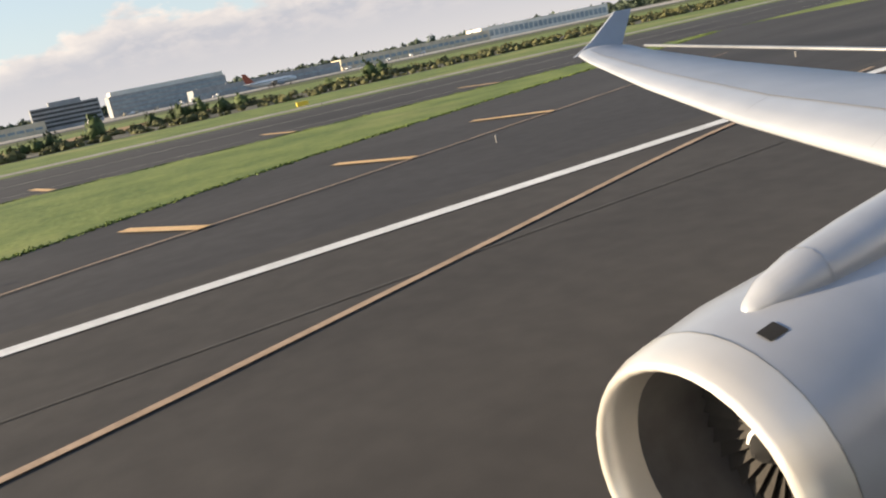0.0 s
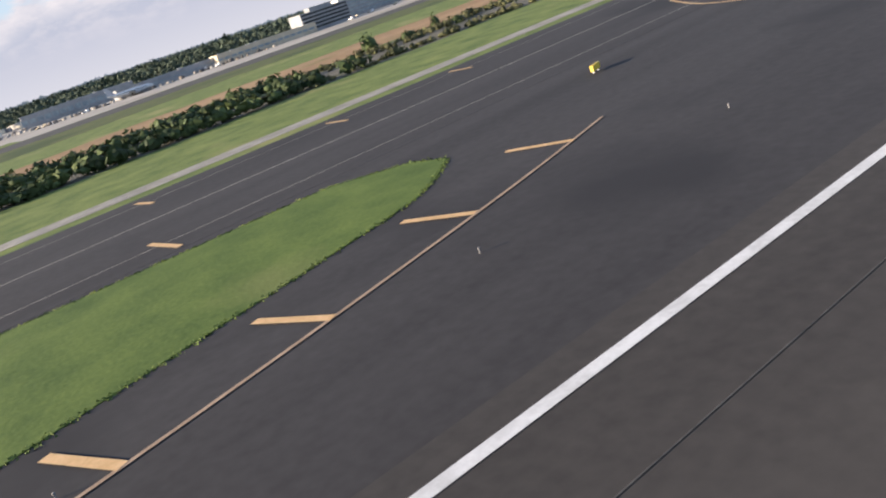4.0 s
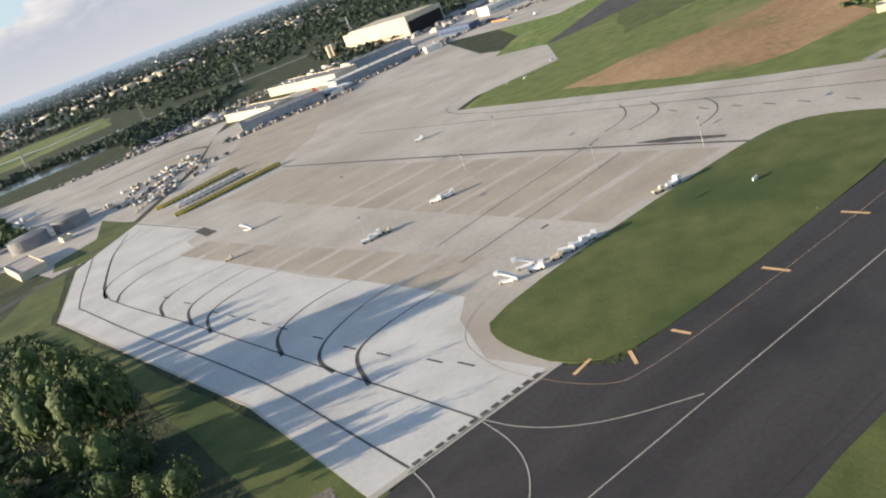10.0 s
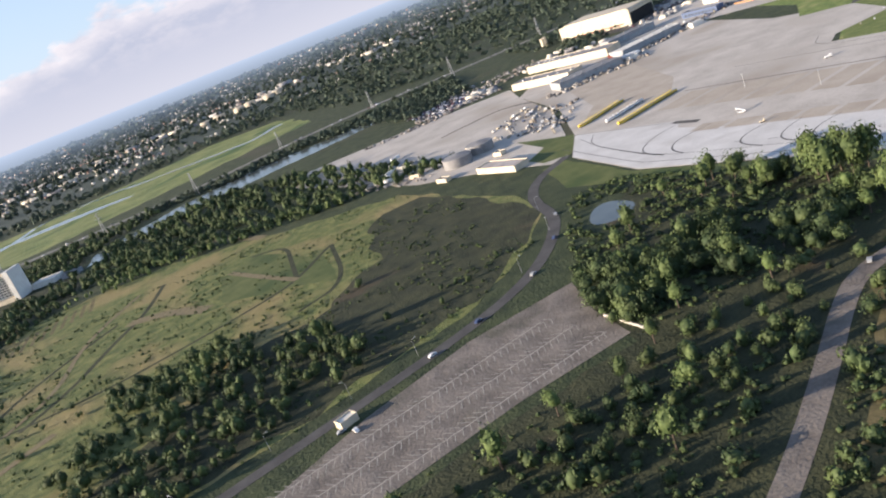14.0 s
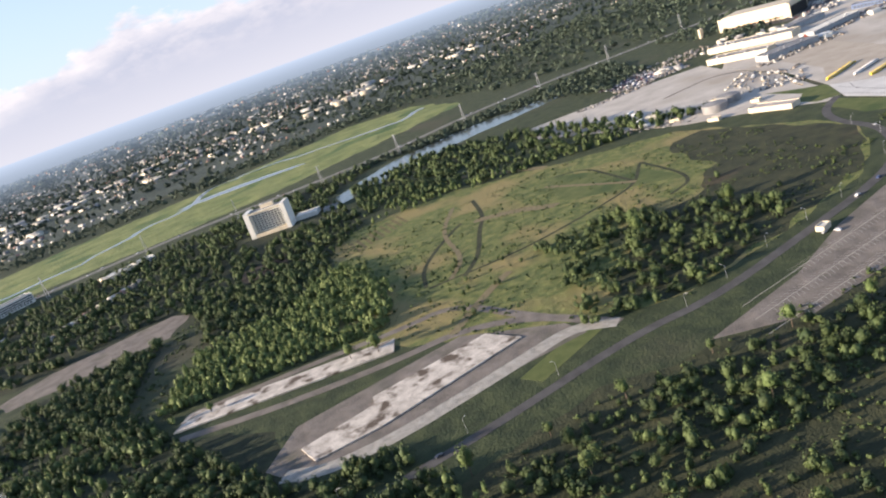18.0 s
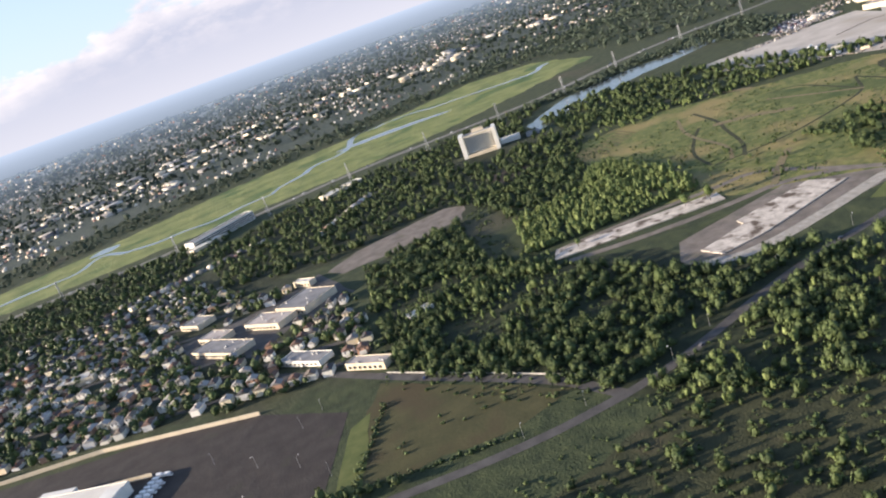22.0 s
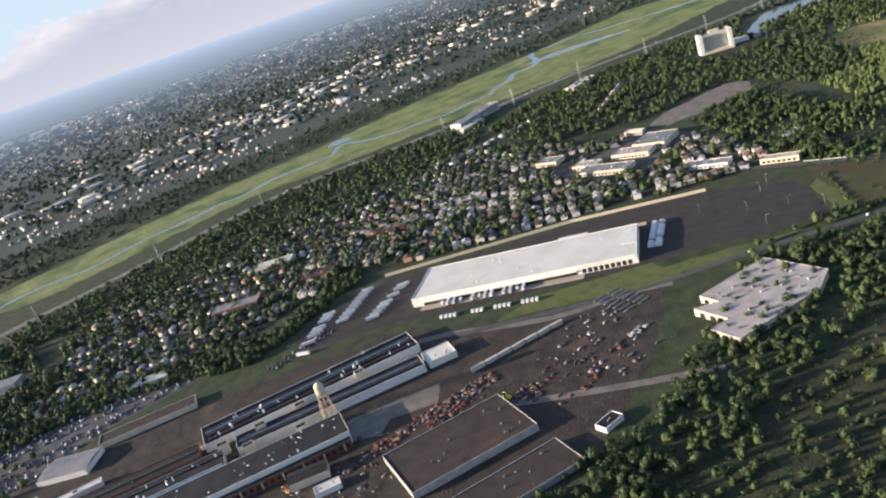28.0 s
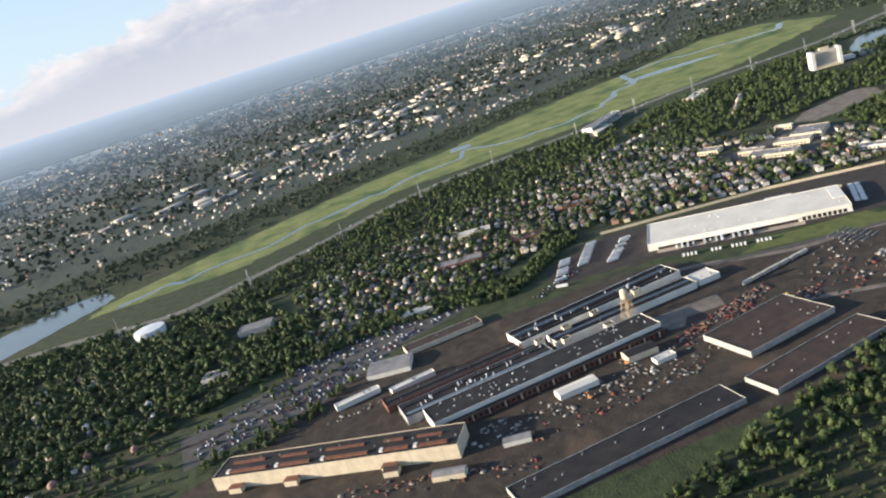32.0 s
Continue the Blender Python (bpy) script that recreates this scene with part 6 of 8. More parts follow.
for fl in range(9):
    for k in range(10):
        o = part("window", win, None, ht)
        o.location = (-W2 + 2.3 + k * 4.48, -D2 + 1.98, 6.4 + fl * 2.95)
        o = part("balcony", rail, None, ht)
        o.location = (-W2 + 2.3 + k * 4.48, -D2 + 1.95, 5.2 + fl * 2.95)
low = shed("hotel_annex", "low white annex behind the hotel", -1110, 1066, HT, 30, 22, 6, m_wall_w, m_roof_w)
shed("hotel_annex", "low grey annex beside the hotel", -1085, 1040, HT, 20, 14, 5, m_wall_g, m_roof_g)

# gas holder tank
tk = thing("storage_tank", "wide white round storage tank", "tank", m=rot(0, -2520, 1216))
bm = bmesh.new()
tube(bm, [(0, 0, 0), (0, 0, 11), (0, 0, 11.01), (0, 0, 12.6)], [24, 24, 23.5, 0.5], 40)
part("shell", bm, m_paint_w, tk)
bm = bmesh.new()
tube(bm, [(24.4, 0, 0), (24.4, 0, 12)], 0.35, 6)
part("ladder", bm, m_steel, tk)

# ---- airport buildings ----
def windows_on(t, x0, x1, step, y, z0, z1, out=-0.05, w=None, mat=m_glass, name="window"):
    x = x0
    while x < x1 - 0.1:
        part(name, boxes((x, x + (w or step * 0.7), min(y, y + out), max(y, y + out), z0, z1)), mat, t)
        x += step


hg = shed("hangar", "huge hangar with a cream long side and dark front", -290, 950, 12, 62, 124, 21, m_wall_c, m_roof_w)
part("roof_ridge", boxes((-26, 26, -56, 56, 20.52, 22.4)), m_wall_c, hg, "raised cream roof plane")
part("door_band", boxes((-29, 29, -62.9, -62.35, 0.1, 16)), m_dark, hg, "dark hangar doors")
part("red_band", boxes((-31.5, -31.34, -50, 40, 3.0, 4.4)), m_paint_r, hg, "long red band on the wall")
bo = shed("airport_office", "low blue office building beside the apron", -340, 730, 95, 50, 14, 7, m_blue, m_roof_g, category="office")
windows_on(bo, -22, 22, 5, 7.3, 2, 4.2, 0.06, 3)
ow = thing("orange_barrier", "low orange barrier wall on the apron", "barrier", m=rot(88, -325, 680))
for k in range(7):
    part("block", boxes((-13 + k * 4, -9.2 + k * 4, -0.4, 0.4, 0, 1.6)), m_paint_o, ow)
shed("apron_tent", "white box-shaped shelter on the apron", -403, 688, 170, 14, 8, 5, m_wall_w, m_roof_w, 1.2, category="shelter")
shed("apron_tent", "white box-shaped shelter on the apron", -510, 686, 165, 11, 7, 4.5, m_wall_w, m_roof_w, category="shelter")

piers = []
for (x, y, a, w, d, h, wl_, rf, lab) in (
        (-555, 712, 164, 76, 26, 8, m_wall_g, m_roof_g, "grey terminal pier with a glazed front"),
        (-450, 722, 176, 90, 24, 8, m_wall_g, m_roof_w, "grey terminal pier with a pale roof"),
        (-470, 830, 101, 128, 28, 9, m_wall_c, m_roof_g, "long cream-walled terminal block"),
        (-548, 790, 101, 88, 26, 8, m_wall_c, m_roof_g, "cream-walled terminal block with a grey roof"),
        (-400, 800, 170, 70, 20, 9, m_wall_g, m_roof_g, "grey terminal hall with a grey roof"),
        (-230, 760, 172, 100, 26, 9, m_wall_w, m_roof_w, "long white maintenance hall"),
        (-120, 730, 172, 90, 24, 10, m_wall_g, m_roof_w, "grey hall with a white roof"),
        (-40, 665, 176, 130, 18, 7, m_wall_g, m_roof_w, "long low terminal wing"),
        (20, 652, 176, 90, 20, 8, m_wall_c, m_roof_w, "low cream terminal wing"),
        (230, 640, 176, 120, 24, 8, m_wall_g, m_roof_g, "low grey terminal wing"),
        (380, 660, 176, 150, 24, 9, m_wall_c, m_roof_d, "long low terminal wing"),
        (560, 700, 176, 160, 30, 12, m_wall_w, m_roof_w, "white terminal hall with a white roof")):
    p = shed("terminal", lab, x, y, a, w, d, h, wl_, rf, category="terminal", group="airport terminals")
    roof_units(p, w, d, h - 0.5, int(w / 14), int(w + abs(x)))
    windows_on(p, -w / 2 + 2, w / 2 - 2, 6, d / 2 + 0.3, 3.0, h - 3.2, 0.06, 4.9, m_sky_glass)
    piers.append(p)
of = shed("office_block", "grey six-storey office block with ribbon windows", 82, 660, 176, 46, 26, 17, m_wall_g, m_roof_g, category="office")
for k in range(5):
    part("window_band", boxes((-22.5, 22.5, 13.3, 13.37, 2.5 + k * 3, 4.2 + k * 3)), m_glass, of, "dark ribbon window")
part("penthouse", boxes((-12, 10, -6, 6, 16.5, 20)), m_wall_g, of)
of2 = shed("office_block", "long grey terminal office with a glazed front", 165, 695, 176, 92, 30, 16, m_wall_g, m_roof_g, category="office")
for k in range(4):
    part("window_band", boxes((-45, 45, 15.3, 15.37, 2.5 + k * 3.3, 4.6 + k * 3.3)), m_sky_glass, of2, "pale ribbon window")
part("rooftop", boxes((-46, 44, -12, 10, 15.6, 19.5)), m_wall_w, of2)

# cylinders beside the cargo hall
for x, y in ((-345, 1036), (-337, 1040)):
    s = thing("silo", "pale concrete silo beside the hangar", "silo", "pair of silos", rot(0, x, y))
    bm = bmesh.new()
    tube(bm, [(0, 0, 0), (0, 0, 15), (0, 0, 16)], [3.2, 3.2, 0.6], 16)
    part("shell", bm, m_wall_c, s)


# ---- parked airliners ----
def airliner(label, tail_mat, m):
    t = thing("airliner", label, "airplane", "parked airliners", m)
    bm = bmesh.new()
    tube(bm, [(-17, 0, 3.2), (-16, 0, 3.3), (-13, 0, 3.6), (-9, 0, 3.7), (9, 0, 3.7), (14, 0, 4.2), (18.5, 0, 5.0)], [0.2, 0.95, 1.75, 1.98, 1.98, 1.2, 0.25], 16)
    part("fuselage", bm, m_paint_w, t)
    for s in (-1, 1):
        bm = bmesh.new()
        v = [bm.verts.new((x, s * y, z)) for x, y, z in ((-3, 1.5, 2.9), (3.2, 1.5, 2.9), (7.0, 17, 4.2), (5.4, 17, 4.2), (-3, 1.5, 3.4), (3.2, 1.5, 3.2), (7.0, 17, 4.35), (5.4, 17, 4.4))]
        for f in ((0, 1, 2, 3), (7, 6, 5, 4), (0, 4, 5, 1), (1, 5, 6, 2), (2, 6, 7, 3), (3, 7, 4, 0)):
            bm.faces.new([v[i] for i in f])
        part("wing", bm, m_aircraft, t)
        bm = bmesh.new()
        tube(bm, [(-5, s * 5.7, 2.0), (-4.6, s * 5.7, 2.0), (-2, s * 5.7, 2.0), (0.2, s * 5.7, 2.1)], [0.9, 1.1, 1.1, 0.6], 12)
        part("engine", bm, m_steel, t)
        part("tailplane", boxes((14.6, 17.4, s * 0.3 if s > 0 else -6, 6 if s > 0 else -0.3, 4.9, 5.1)), m_aircraft, t)
        bm = bmesh.new()
        tube(bm, [(1.5, s * 3.6, 0), (1.5, s * 3.6, 2.9)], 0.35, 8)
        part("main_gear", bm, m_tyre, t)
    bm = bmesh.new()
    v = [bm.verts.new(p) for p in ((12, -0.15, 5.2), (18, -0.12, 5.2), (19.5, -0.08, 11.5), (17, -0.08, 11.5), (12, 0.15, 5.2), (18, 0.12, 5.2), (19.5, 0.08, 11.5), (17, 0.08, 11.5))]
    for f in ((0, 1, 2, 3), (7, 6, 5, 4), (0, 4, 5, 1), (1, 5, 6, 2), (2, 6, 7, 3), (3, 7, 4, 0)):
        bm.faces.new([v[i] for i in f])
    part("tail_fin", bm, tail_mat, t)
    bm = bmesh.new()
    tube(bm, [(-12, 0, 0), (-12, 0, 2.2)], 0.3, 8)
    part("nose_gear", bm, m_tyre, t)
    part("window_line", boxes((-11, 12, -2.0, 2.0, 4.05, 4.35)), m_glass, t, "dark line of cabin windows")
    return t


airliner("white airliner with a red tail on the apron", m_paint_r, rot(185, 184, 500))
airliner("white airliner with a red tail at the pier", m_paint_r, rot(150, -505, 700))
airliner("white airliner parked at the hall", m_paint_r, rot(200, -270, 680))
airliner("white airliner parked beyond the pier", m_aircraft, rot(180, -100, 640))


# ---- ground vehicles and gear ----
def tug_row(label, mat, m, n, step, name="baggage_loader", cat="vehicle", grp="row of loaders"):
    first = thing(name, label, cat, grp, m)
    part("body", boxes((-1.3, 1.3, -3.2, 3.2, 0.6, 1.5), (-1.1, 1.1, 1.4, 3.0, 1.5, 2.6)), mat, first)
    part("deck", boxes((-1.2, 1.2, -3.1, 1.2, 2.0, 2.3)), m_steel, first)
    part("ladder_arm", boxes((-1.0, -0.8, -2.9, 1.0, 1.5, 2.0), (0.8, 1.0, -2.9, 1.0, 1.5, 2.0)), mat, first)
    for y in (-2.1, 2.1):
        bm = bmesh.new()
        tube(bm, [(-1.35, y, 0.5), (1.35, y, 0.5)], 0.5, 10)
        part("wheel_axle", bm, m_tyre, first)
    for k in range(1, n):
        copy_thing(first, Matrix.Translation((step[0] * k, step[1] * k, 0)) @ m)
    return first


tug_row("yellow airport loader parked in a long row", m_paint_y, rot(78, -713, 502, 0.12), 26, (2.65, 0.2))
tug_row("yellow airport loader parked in the back row", m_paint_y, rot(78, -713, 549, 0.12), 17, (3.4, 0.55))
tug_row("white airport loader between the yellow rows", m_paint_w, rot(80, -705, 524, 0.12), 10, (4.6, 0.6))
rt = random.Random(31)


def cart(label, mat, m, size=(2.2, 5.0, 2.4)):
    t = thing("service_cart", label, "vehicle", "apron service carts", m)
    w, l, h = size
    part("body", boxes((-w / 2, w / 2, -l / 2, l / 2, 0.5, h * 0.55), (-w / 2 + 0.1, w / 2 - 0.1, -l / 2, -l / 6, h * 0.55, h)), mat, t)
    for y in (-l * 0.32, l * 0.32):
        bm = bmesh.new()
        tube(bm, [(-w / 2 - 0.05, y, 0.42), (w / 2 + 0.05, y, 0.42)], 0.42, 9)
        part("wheel_axle", bm, m_tyre, t)
    return t


c3 = cart("dark blue service tug on the apron", m_carp, rot(20, -700, 610, 0.12), (2.0, 4.4, 1.9))
c1 = cart("white service truck on the apron", m_paint_w, rot(70, -696, 290, 0.12))
c2 = cart("cream baggage cart on the apron", m_wall_c, rot(60, -683, 195, 0.12), (1.8, 3.4, 2.0))
for x, y in ((-692, 291), (-688, 289), (-662, 292), (-657, 290), (-679, 195), (-675, 194), (-671, 194), (-640, 195), (-634, 194), (-690, 196), (-730, 360), (-605, 395)):
    copy_thing(rt.choice((c1, c2)), rot(rt.uniform(40, 90), x, y, 0.12))
for k in range(84):
    q, u = (k % 6) / 5, rt.random() ** 0.8
    x, y = -737 + 12 * q + (94 - 12 * q) * u, 672 - 100 * q + (42 + 55 * q) * u
    copy_thing(rt.choice((c1, c3, c3, c2, c2)), rot(-60 + 24 * q + rt.uniform(-6, 6), x + rt.uniform(-1.5, 1.5), y + rt.uniform(-1.5, 1.5), 0.12))
for k in range(18):
    copy_thing(rt.choice((c1, c2, c3)), rot(rt.uniform(0, 180), rt.uniform(-600, -330), rt.uniform(700, 735), 0.12))
for k in range(40):
    copy_thing(rt.choice((c1, c1, c2)), rot(rt.uniform(0, 180), rt.uniform(-330, 420), rt.uniform(615, 680), 0.12))


def stairs(x, y, a):
    t = thing("boarding_stairs", "white mobile boarding stairs on the apron", "stairs", "boarding stairs", rot(a, x, y, 0.12) @ Matrix.Scale(0.68, 4))
    part("chassis", boxes((-1.2, 1.2, -4, 4, 0.5, 1.1)), m_paint_w, t)
    bm = bmesh.new()
    v = [bm.verts.new(p) for p in ((-1, -4, 1.1), (1, -4, 1.1), (1, 3, 4.6), (-1, 3, 4.6), (-1, -4, 1.9), (1, -4, 1.9), (1, 3, 5.6), (-1, 3, 5.6))]
    for f in ((3, 2, 1, 0), (4, 5, 6, 7), (0, 1, 5, 4), (1, 2, 6, 5), (2, 3, 7, 6), (3, 0, 4, 7)):
        bm.faces.new([v[i] for i in f])
    part("flight", bm, m_paint_w, t)
    part("landing", boxes((-1.2, 1.2, 3, 5, 4.5, 5.7)), m_paint_w, t)
    part("strut", boxes((-0.9, -0.7, 3.0, 3.2, 1.1, 4.5), (0.7, 0.9, 3.0, 3.2, 1.1, 4.5)), m_steel, t)
    for yy in (-3, 3):
        bm = bmesh.new()
        tube(bm, [(-1.25, yy, 0.5), (1.25, yy, 0.5)], 0.5, 9)
        part("wheel_axle", bm, m_tyre, t)


stairs(-698, 199, 40)
stairs(-690, 201, 60)
stairs(-709, 392, 30)


def flood_mast(x, y, h=10.0, label="tall steel apron floodlight mast", z=0.12):
    t = thing("floodlight_mast", label, "lamp post", "floodlight masts", rot(0, x, y, z))
    bm = bmesh.new()
    tube(bm, [(0, 0, 0), (0, 0, h)], [0.16, 0.09], 8)
    part("pole", bm, m_steel, t)
    part("head", boxes((-1.4, 1.4, -0.25, 0.25, h - 0.1, h + 0.3)), m_steel, t)
    return t


fm = flood_mast(-683, 196)
for x, y in ((-696, 290), (-628, 234), (-640, 300), (-606, 205), (-668, 360), (-655, 430), (-600, 330)):
    copy_thing(fm, rot(rt.uniform(0, 90), x, y, 0.12))
lp = thing("street_lamp", "grey street lamp with a curved arm", "lamp post", "street lamps", rot(0, -1008, 345))
bm = bmesh.new()
tube(bm, [(0, 0, 0), (0, 0, 8.2), (0.6, 0, 8.8), (1.8, 0, 9.0)], [0.12, 0.09, 0.07, 0.06], 7)
part("pole", bm, m_steel, lp)
part("lamp", boxes((1.5, 2.3, -0.15, 0.15, 8.85, 9.05)), m_paint_w, lp)
for x, y in ((-1045, 345), (-1086, 344), (-1128, 340), (-1165, 338), (-885, 392), (-862, 430), (-930, 362), (-1250, 352), (-1310, 354), (-1380, 362), (-1460, 350), (-1500, 342), (-1560, 352), (-1600, 360), (-1700, 470), (-1680, 520), (-1720, 500), (-1740, 460), (-1660, 530), (-1690, 440), (-1740, 540)):
    copy_thing(lp, rot(rt.uniform(0, 360), x, y))

# lattice pylons along the highway
py = thing("transmission_tower", "tall thin steel power line tower", "pylon", "power line towers", rot(0, -1012, 1240))
for sx in (-1, 1):
    for sy in (-1, 1):
        bm = bmesh.new()
        tube(bm, [(sx * 2.2, sy * 2.2, 0), (sx * 0.6, sy * 0.6, 34)], 0.22, 5)
        part("leg", bm, m_steel, py)
for k in range(5):
    z0, z1 = k * 6.5, (k + 1) * 6.5
    a, b = 2.2 - 1.6 * z0 / 34, 2.2 - 1.6 * z1 / 34
    bm = bmesh.new()
    for sx, sy, tx, ty in ((-1, -1, 1, -1), (1, -1, 1, 1), (1, 1, -1, 1), (-1, 1, -1, -1)):
        tube(bm, [(sx * a, sy * a, z0), (tx * b, ty * b, z1)], 0.1, 4)
    part("lattice", bm, m_steel, py)
for z in (26, 30, 34):
    part("cross_arm", boxes((-4.5, 4.5, -0.2, 0.2, z - 0.2, z + 0.2)), m_steel, py)
for x, y in ((-878, 1215), (-726, 1240), (-563, 1225), (-421, 1190), (-233, 1180), (-1150, 1270), (-1290, 1310), (-1440, 1330), (-1600, 1330), (-1780, 1380), (-1960, 1370), (-2160, 1290), (-2350, 1230), (-2560, 1270)):
    copy_thing(py, rot(rt.uniform(60, 110), x, y))

# tanks, sheds and offices of the freight yard
def round_tank(label, x, y, r, h):
    t = thing("storage_tank", label, "tank", "freight yard tanks", rot(15, x, y, 0.1))
    bm = bmesh.new()
    tube(bm, [(0, 0, 0), (0, 0, h), (0, 0, h + 0.01), (0, 0, h + r * 0.12)], [r, r, r * 0.98, 0.4], 36)
    part("shell", bm, m_roof_g, t)
    bm = bmesh.new()
    for k in range(36):
        a, b = 2 * math.pi * k / 36, 2 * math.pi * (k + 1) / 36
        tube(bm, [((r + 0.1) * math.cos(a), (r + 0.1) * math.sin(a), h), ((r + 0.1) * math.cos(b), (r + 0.1) * math.sin(b), h)], 0.22, 4)
    part("rim", bm, m_pale_wall, t)
    part("ladder", boxes((r, r + 0.4, -0.35, 0.35, 0, h)), m_steel, t)


round_tank("wide grey round storage tank in the freight yard", -787, 634, 13.5, 8)
round_tank("grey round storage tank behind a wider one", -757, 640, 12.5, 8)
shed("freight_shed", "long low white-roofed freight shed", -798, 552, 96, 46, 15, 5.0, m_wall_c, m_roof_p, category="building")
shed("freight_shed", "low grey shed at the edge of the freight yard", -792, 716, 118, 24, 10, 4.5, m_pale_wall, m_roof_g, category="building")
for x, y, a, w in ((-822, 606, 100, 12), (-814, 668, 120, 10), (-768, 596, 100, 9), (-752, 664, 20, 8)):
    shed("freight_office", "small pale freight yard building", x, y, a, w, 6, 3.4, m_wall_c, m_roof_g, category="building")
for k in range(7):
    copy_thing(tr, rot(rt.choice((20, 110)), -826 + k * 9 - rt.uniform(0, 4), 700 + k * 13, 0.1))

# signs and boxes on the grass
for x, y, a, lab, mt in ((-419, 83.5, 150, "white airfield sign board on the grass", m_paint_w), (-420.3, 84.6, 150, "red airfield sign board beside a white one", m_signred), (-588, 148, 30, "yellow airfield sign board", m_paint_y), (-628, 169, 10, "white electrical box on the grass", m_paint_w), (-500, 152, 40, "dark airfield sign board", m_dark), (-515, 158, 40, "dark airfield sign board", m_dark), (-150, 58, 60, "dark yellow airfield sign board", m_paint_y), (-595, 146, 40, "white airfield sign board", m_paint_w), (-117, 85, 30, "dark yellow airfield sign board", m_paint_y), (-108, 53, 50, "dark airfield sign board", m_dark), (-195, 82, 20, "yellow airfield sign board", m_paint_y), (-522, 420, 10, "brown equipment box on the grass", m_wall_c), (-514, 413, 10, "white equipment box on the grass", m_paint_w), (-483, 423, 10, "white equipment box on the grass", m_paint_w), (60, 150, 0, "yellow equipment box on the grass", m_paint_y)):
    t = thing("airfield_sign", lab, "sign", "airfield signs", rot(a, x, y, 0.1))
    part("board", boxes((-1.2, 1.2, -0.22, 0.22, 0.3, 1.1)), mt, t)
    for fx in (-0.9, 0.7):
        part("foot", boxes((fx, fx + 0.2, -0.1, 0.1, 0, 0.295)), m_steel, t)
lh = shed("equipment_house", "small cream equipment house with a white roof", -464, 223, 25, 7, 5, 3.0, m_wall_c, m_roof_w)
part("door", boxes((-1, 0.2, -2.86, -2.81, 0.1, 2.2)), m_dark, lh)
el = thing("edge_light", "small white taxiway edge light", "lamp", "edge lights", rot(0, -60, 40, 0.08))
bm = bmesh.new()
tube(bm, [(0, 0, 0), (0, 0, 0.25), (0, 0, 0.42), (0, 0, 0.5)], [0.06, 0.06, 0.10, 0.04], 8)
part("body", bm, m_roof_g, el)
for k in range(24):
    copy_thing(el, rot(0, 60 - 30.5 * k, 43 if k < 6 else 48, 0.08))
    copy_thing(el, rot(0, 60 - 30.5 * k, 141, 0.08))

# machinery at the track
for x, y, a, mt, lab in ((-827, 175, 30, m_paint_o, "orange excavator on the dirt track"), (-819, 172, 80, m_paint_y, "yellow loader on the dirt track"), (-2200, 470, 30, m_paint_o, "orange excavator in the factory yard"), (-2255, 452, 10, m_paint_o, "orange excavator in the factory yard"), (-2040, 430, 10, m_paint_y, "yellow excavator in the dirt yard")):
    t = thing("excavator", lab, "excavator", "construction machines", rot(a, x, y))
    part("track", boxes((-1.6, -0.9, -2.2, 2.2, 0, 1.0)), m_tyre, t)
    part("track", boxes((0.9, 1.6, -2.2, 2.2, 0, 1.0)), m_tyre, t)
    part("body", boxes((-1.5, 1.5, -2.2, 1.6, 1.0, 2.2), (-1.4, -0.2, -0.2, 1.6, 2.2, 3.2)), mt, t)
    bm = bmesh.new()
    tube(bm, [(0.4, 1.2, 1.8), (0.4, 3.6, 4.6), (0.4, 6.2, 3.6)], [0.35, 0.3, 0.2], 6)
    part("boom", bm, mt, t)
    bm = bmesh.new()
    tube(bm, [(0.4, 6.1, 3.7), (0.4, 6.6, 1.0), (0.4, 6.0, 0.3)], [0.2, 0.2, 0.5], 6)
    part("bucket_arm", bm, m_steel, t)
for k in range(4):
    copy_thing(c2 if k % 3 else c1, rot(rt.uniform(0, 180), -818 - rt.uniform(-12, 12), 190 + rt.uniform(-6, 8)))


def car_form(label, m):
    t = thing("car", label, "car", "cars", m)
    bm = bmesh.new()
    prof = [(-2.2, 0.3), (2.2, 0.3), (2.2, 0.75), (1.2, 0.9), (0.6, 1.42), (-1.1, 1.42), (-1.9, 0.95), (-2.2, 0.9)]
    l = [bm.verts.new((x, -0.88, z)) for x, z in prof]
    r = [bm.verts.new((x, 0.88, z)) for x, z in prof]
    bm.faces.new(l)
    bm.faces.new(r[::-1])
    for i in range(8):
        j = (i + 1) % 8
        bm.faces.new((l[j], l[i], r[i], r[j]))
    part("body", bm, m_carp, t)
    part("windscreen", boxes((-1.0, 0.55, -0.9, 0.9, 0.98, 1.36)), m_glass, t)
    for x in (-1.35, 1.35):
        bm = bmesh.new()
        tube(bm, [(x, -0.9, 0.32), (x, 0.9, 0.32)], 0.32, 9)
        part("wheel_axle", bm, m_tyre, t)
    return t


car = car_form("white saloon car on the dirt track", rot(30, -885, 200, 0.1))
for x, y, a in ((-893, 378, 40), (-930, 352, 20), (-975, 340, 10), (-1061, 322, 0), (-866, 408, 60), (-1005, 336, 5), (-1057, 316, 90), (-1550, 395, 70), (-1575, 450, 65), (-1595, 490, 65), (-1480, 338, 5), (-1330, 350, 0), (-1700, 392, 25), (-1790, 435, 30)):
    copy_thing(car, rot(a, x, y, 0.1))["label"] = "small car on the grey road"
gate = shed("gatehouse", "small cream gatehouse beside the road", -1056, 326, 8, 8, 5, 3.4, m_wall_c, m_roof_w)
wl2 = thing("concrete_barrier", "low pale concrete barrier line by the wood", "barrier")
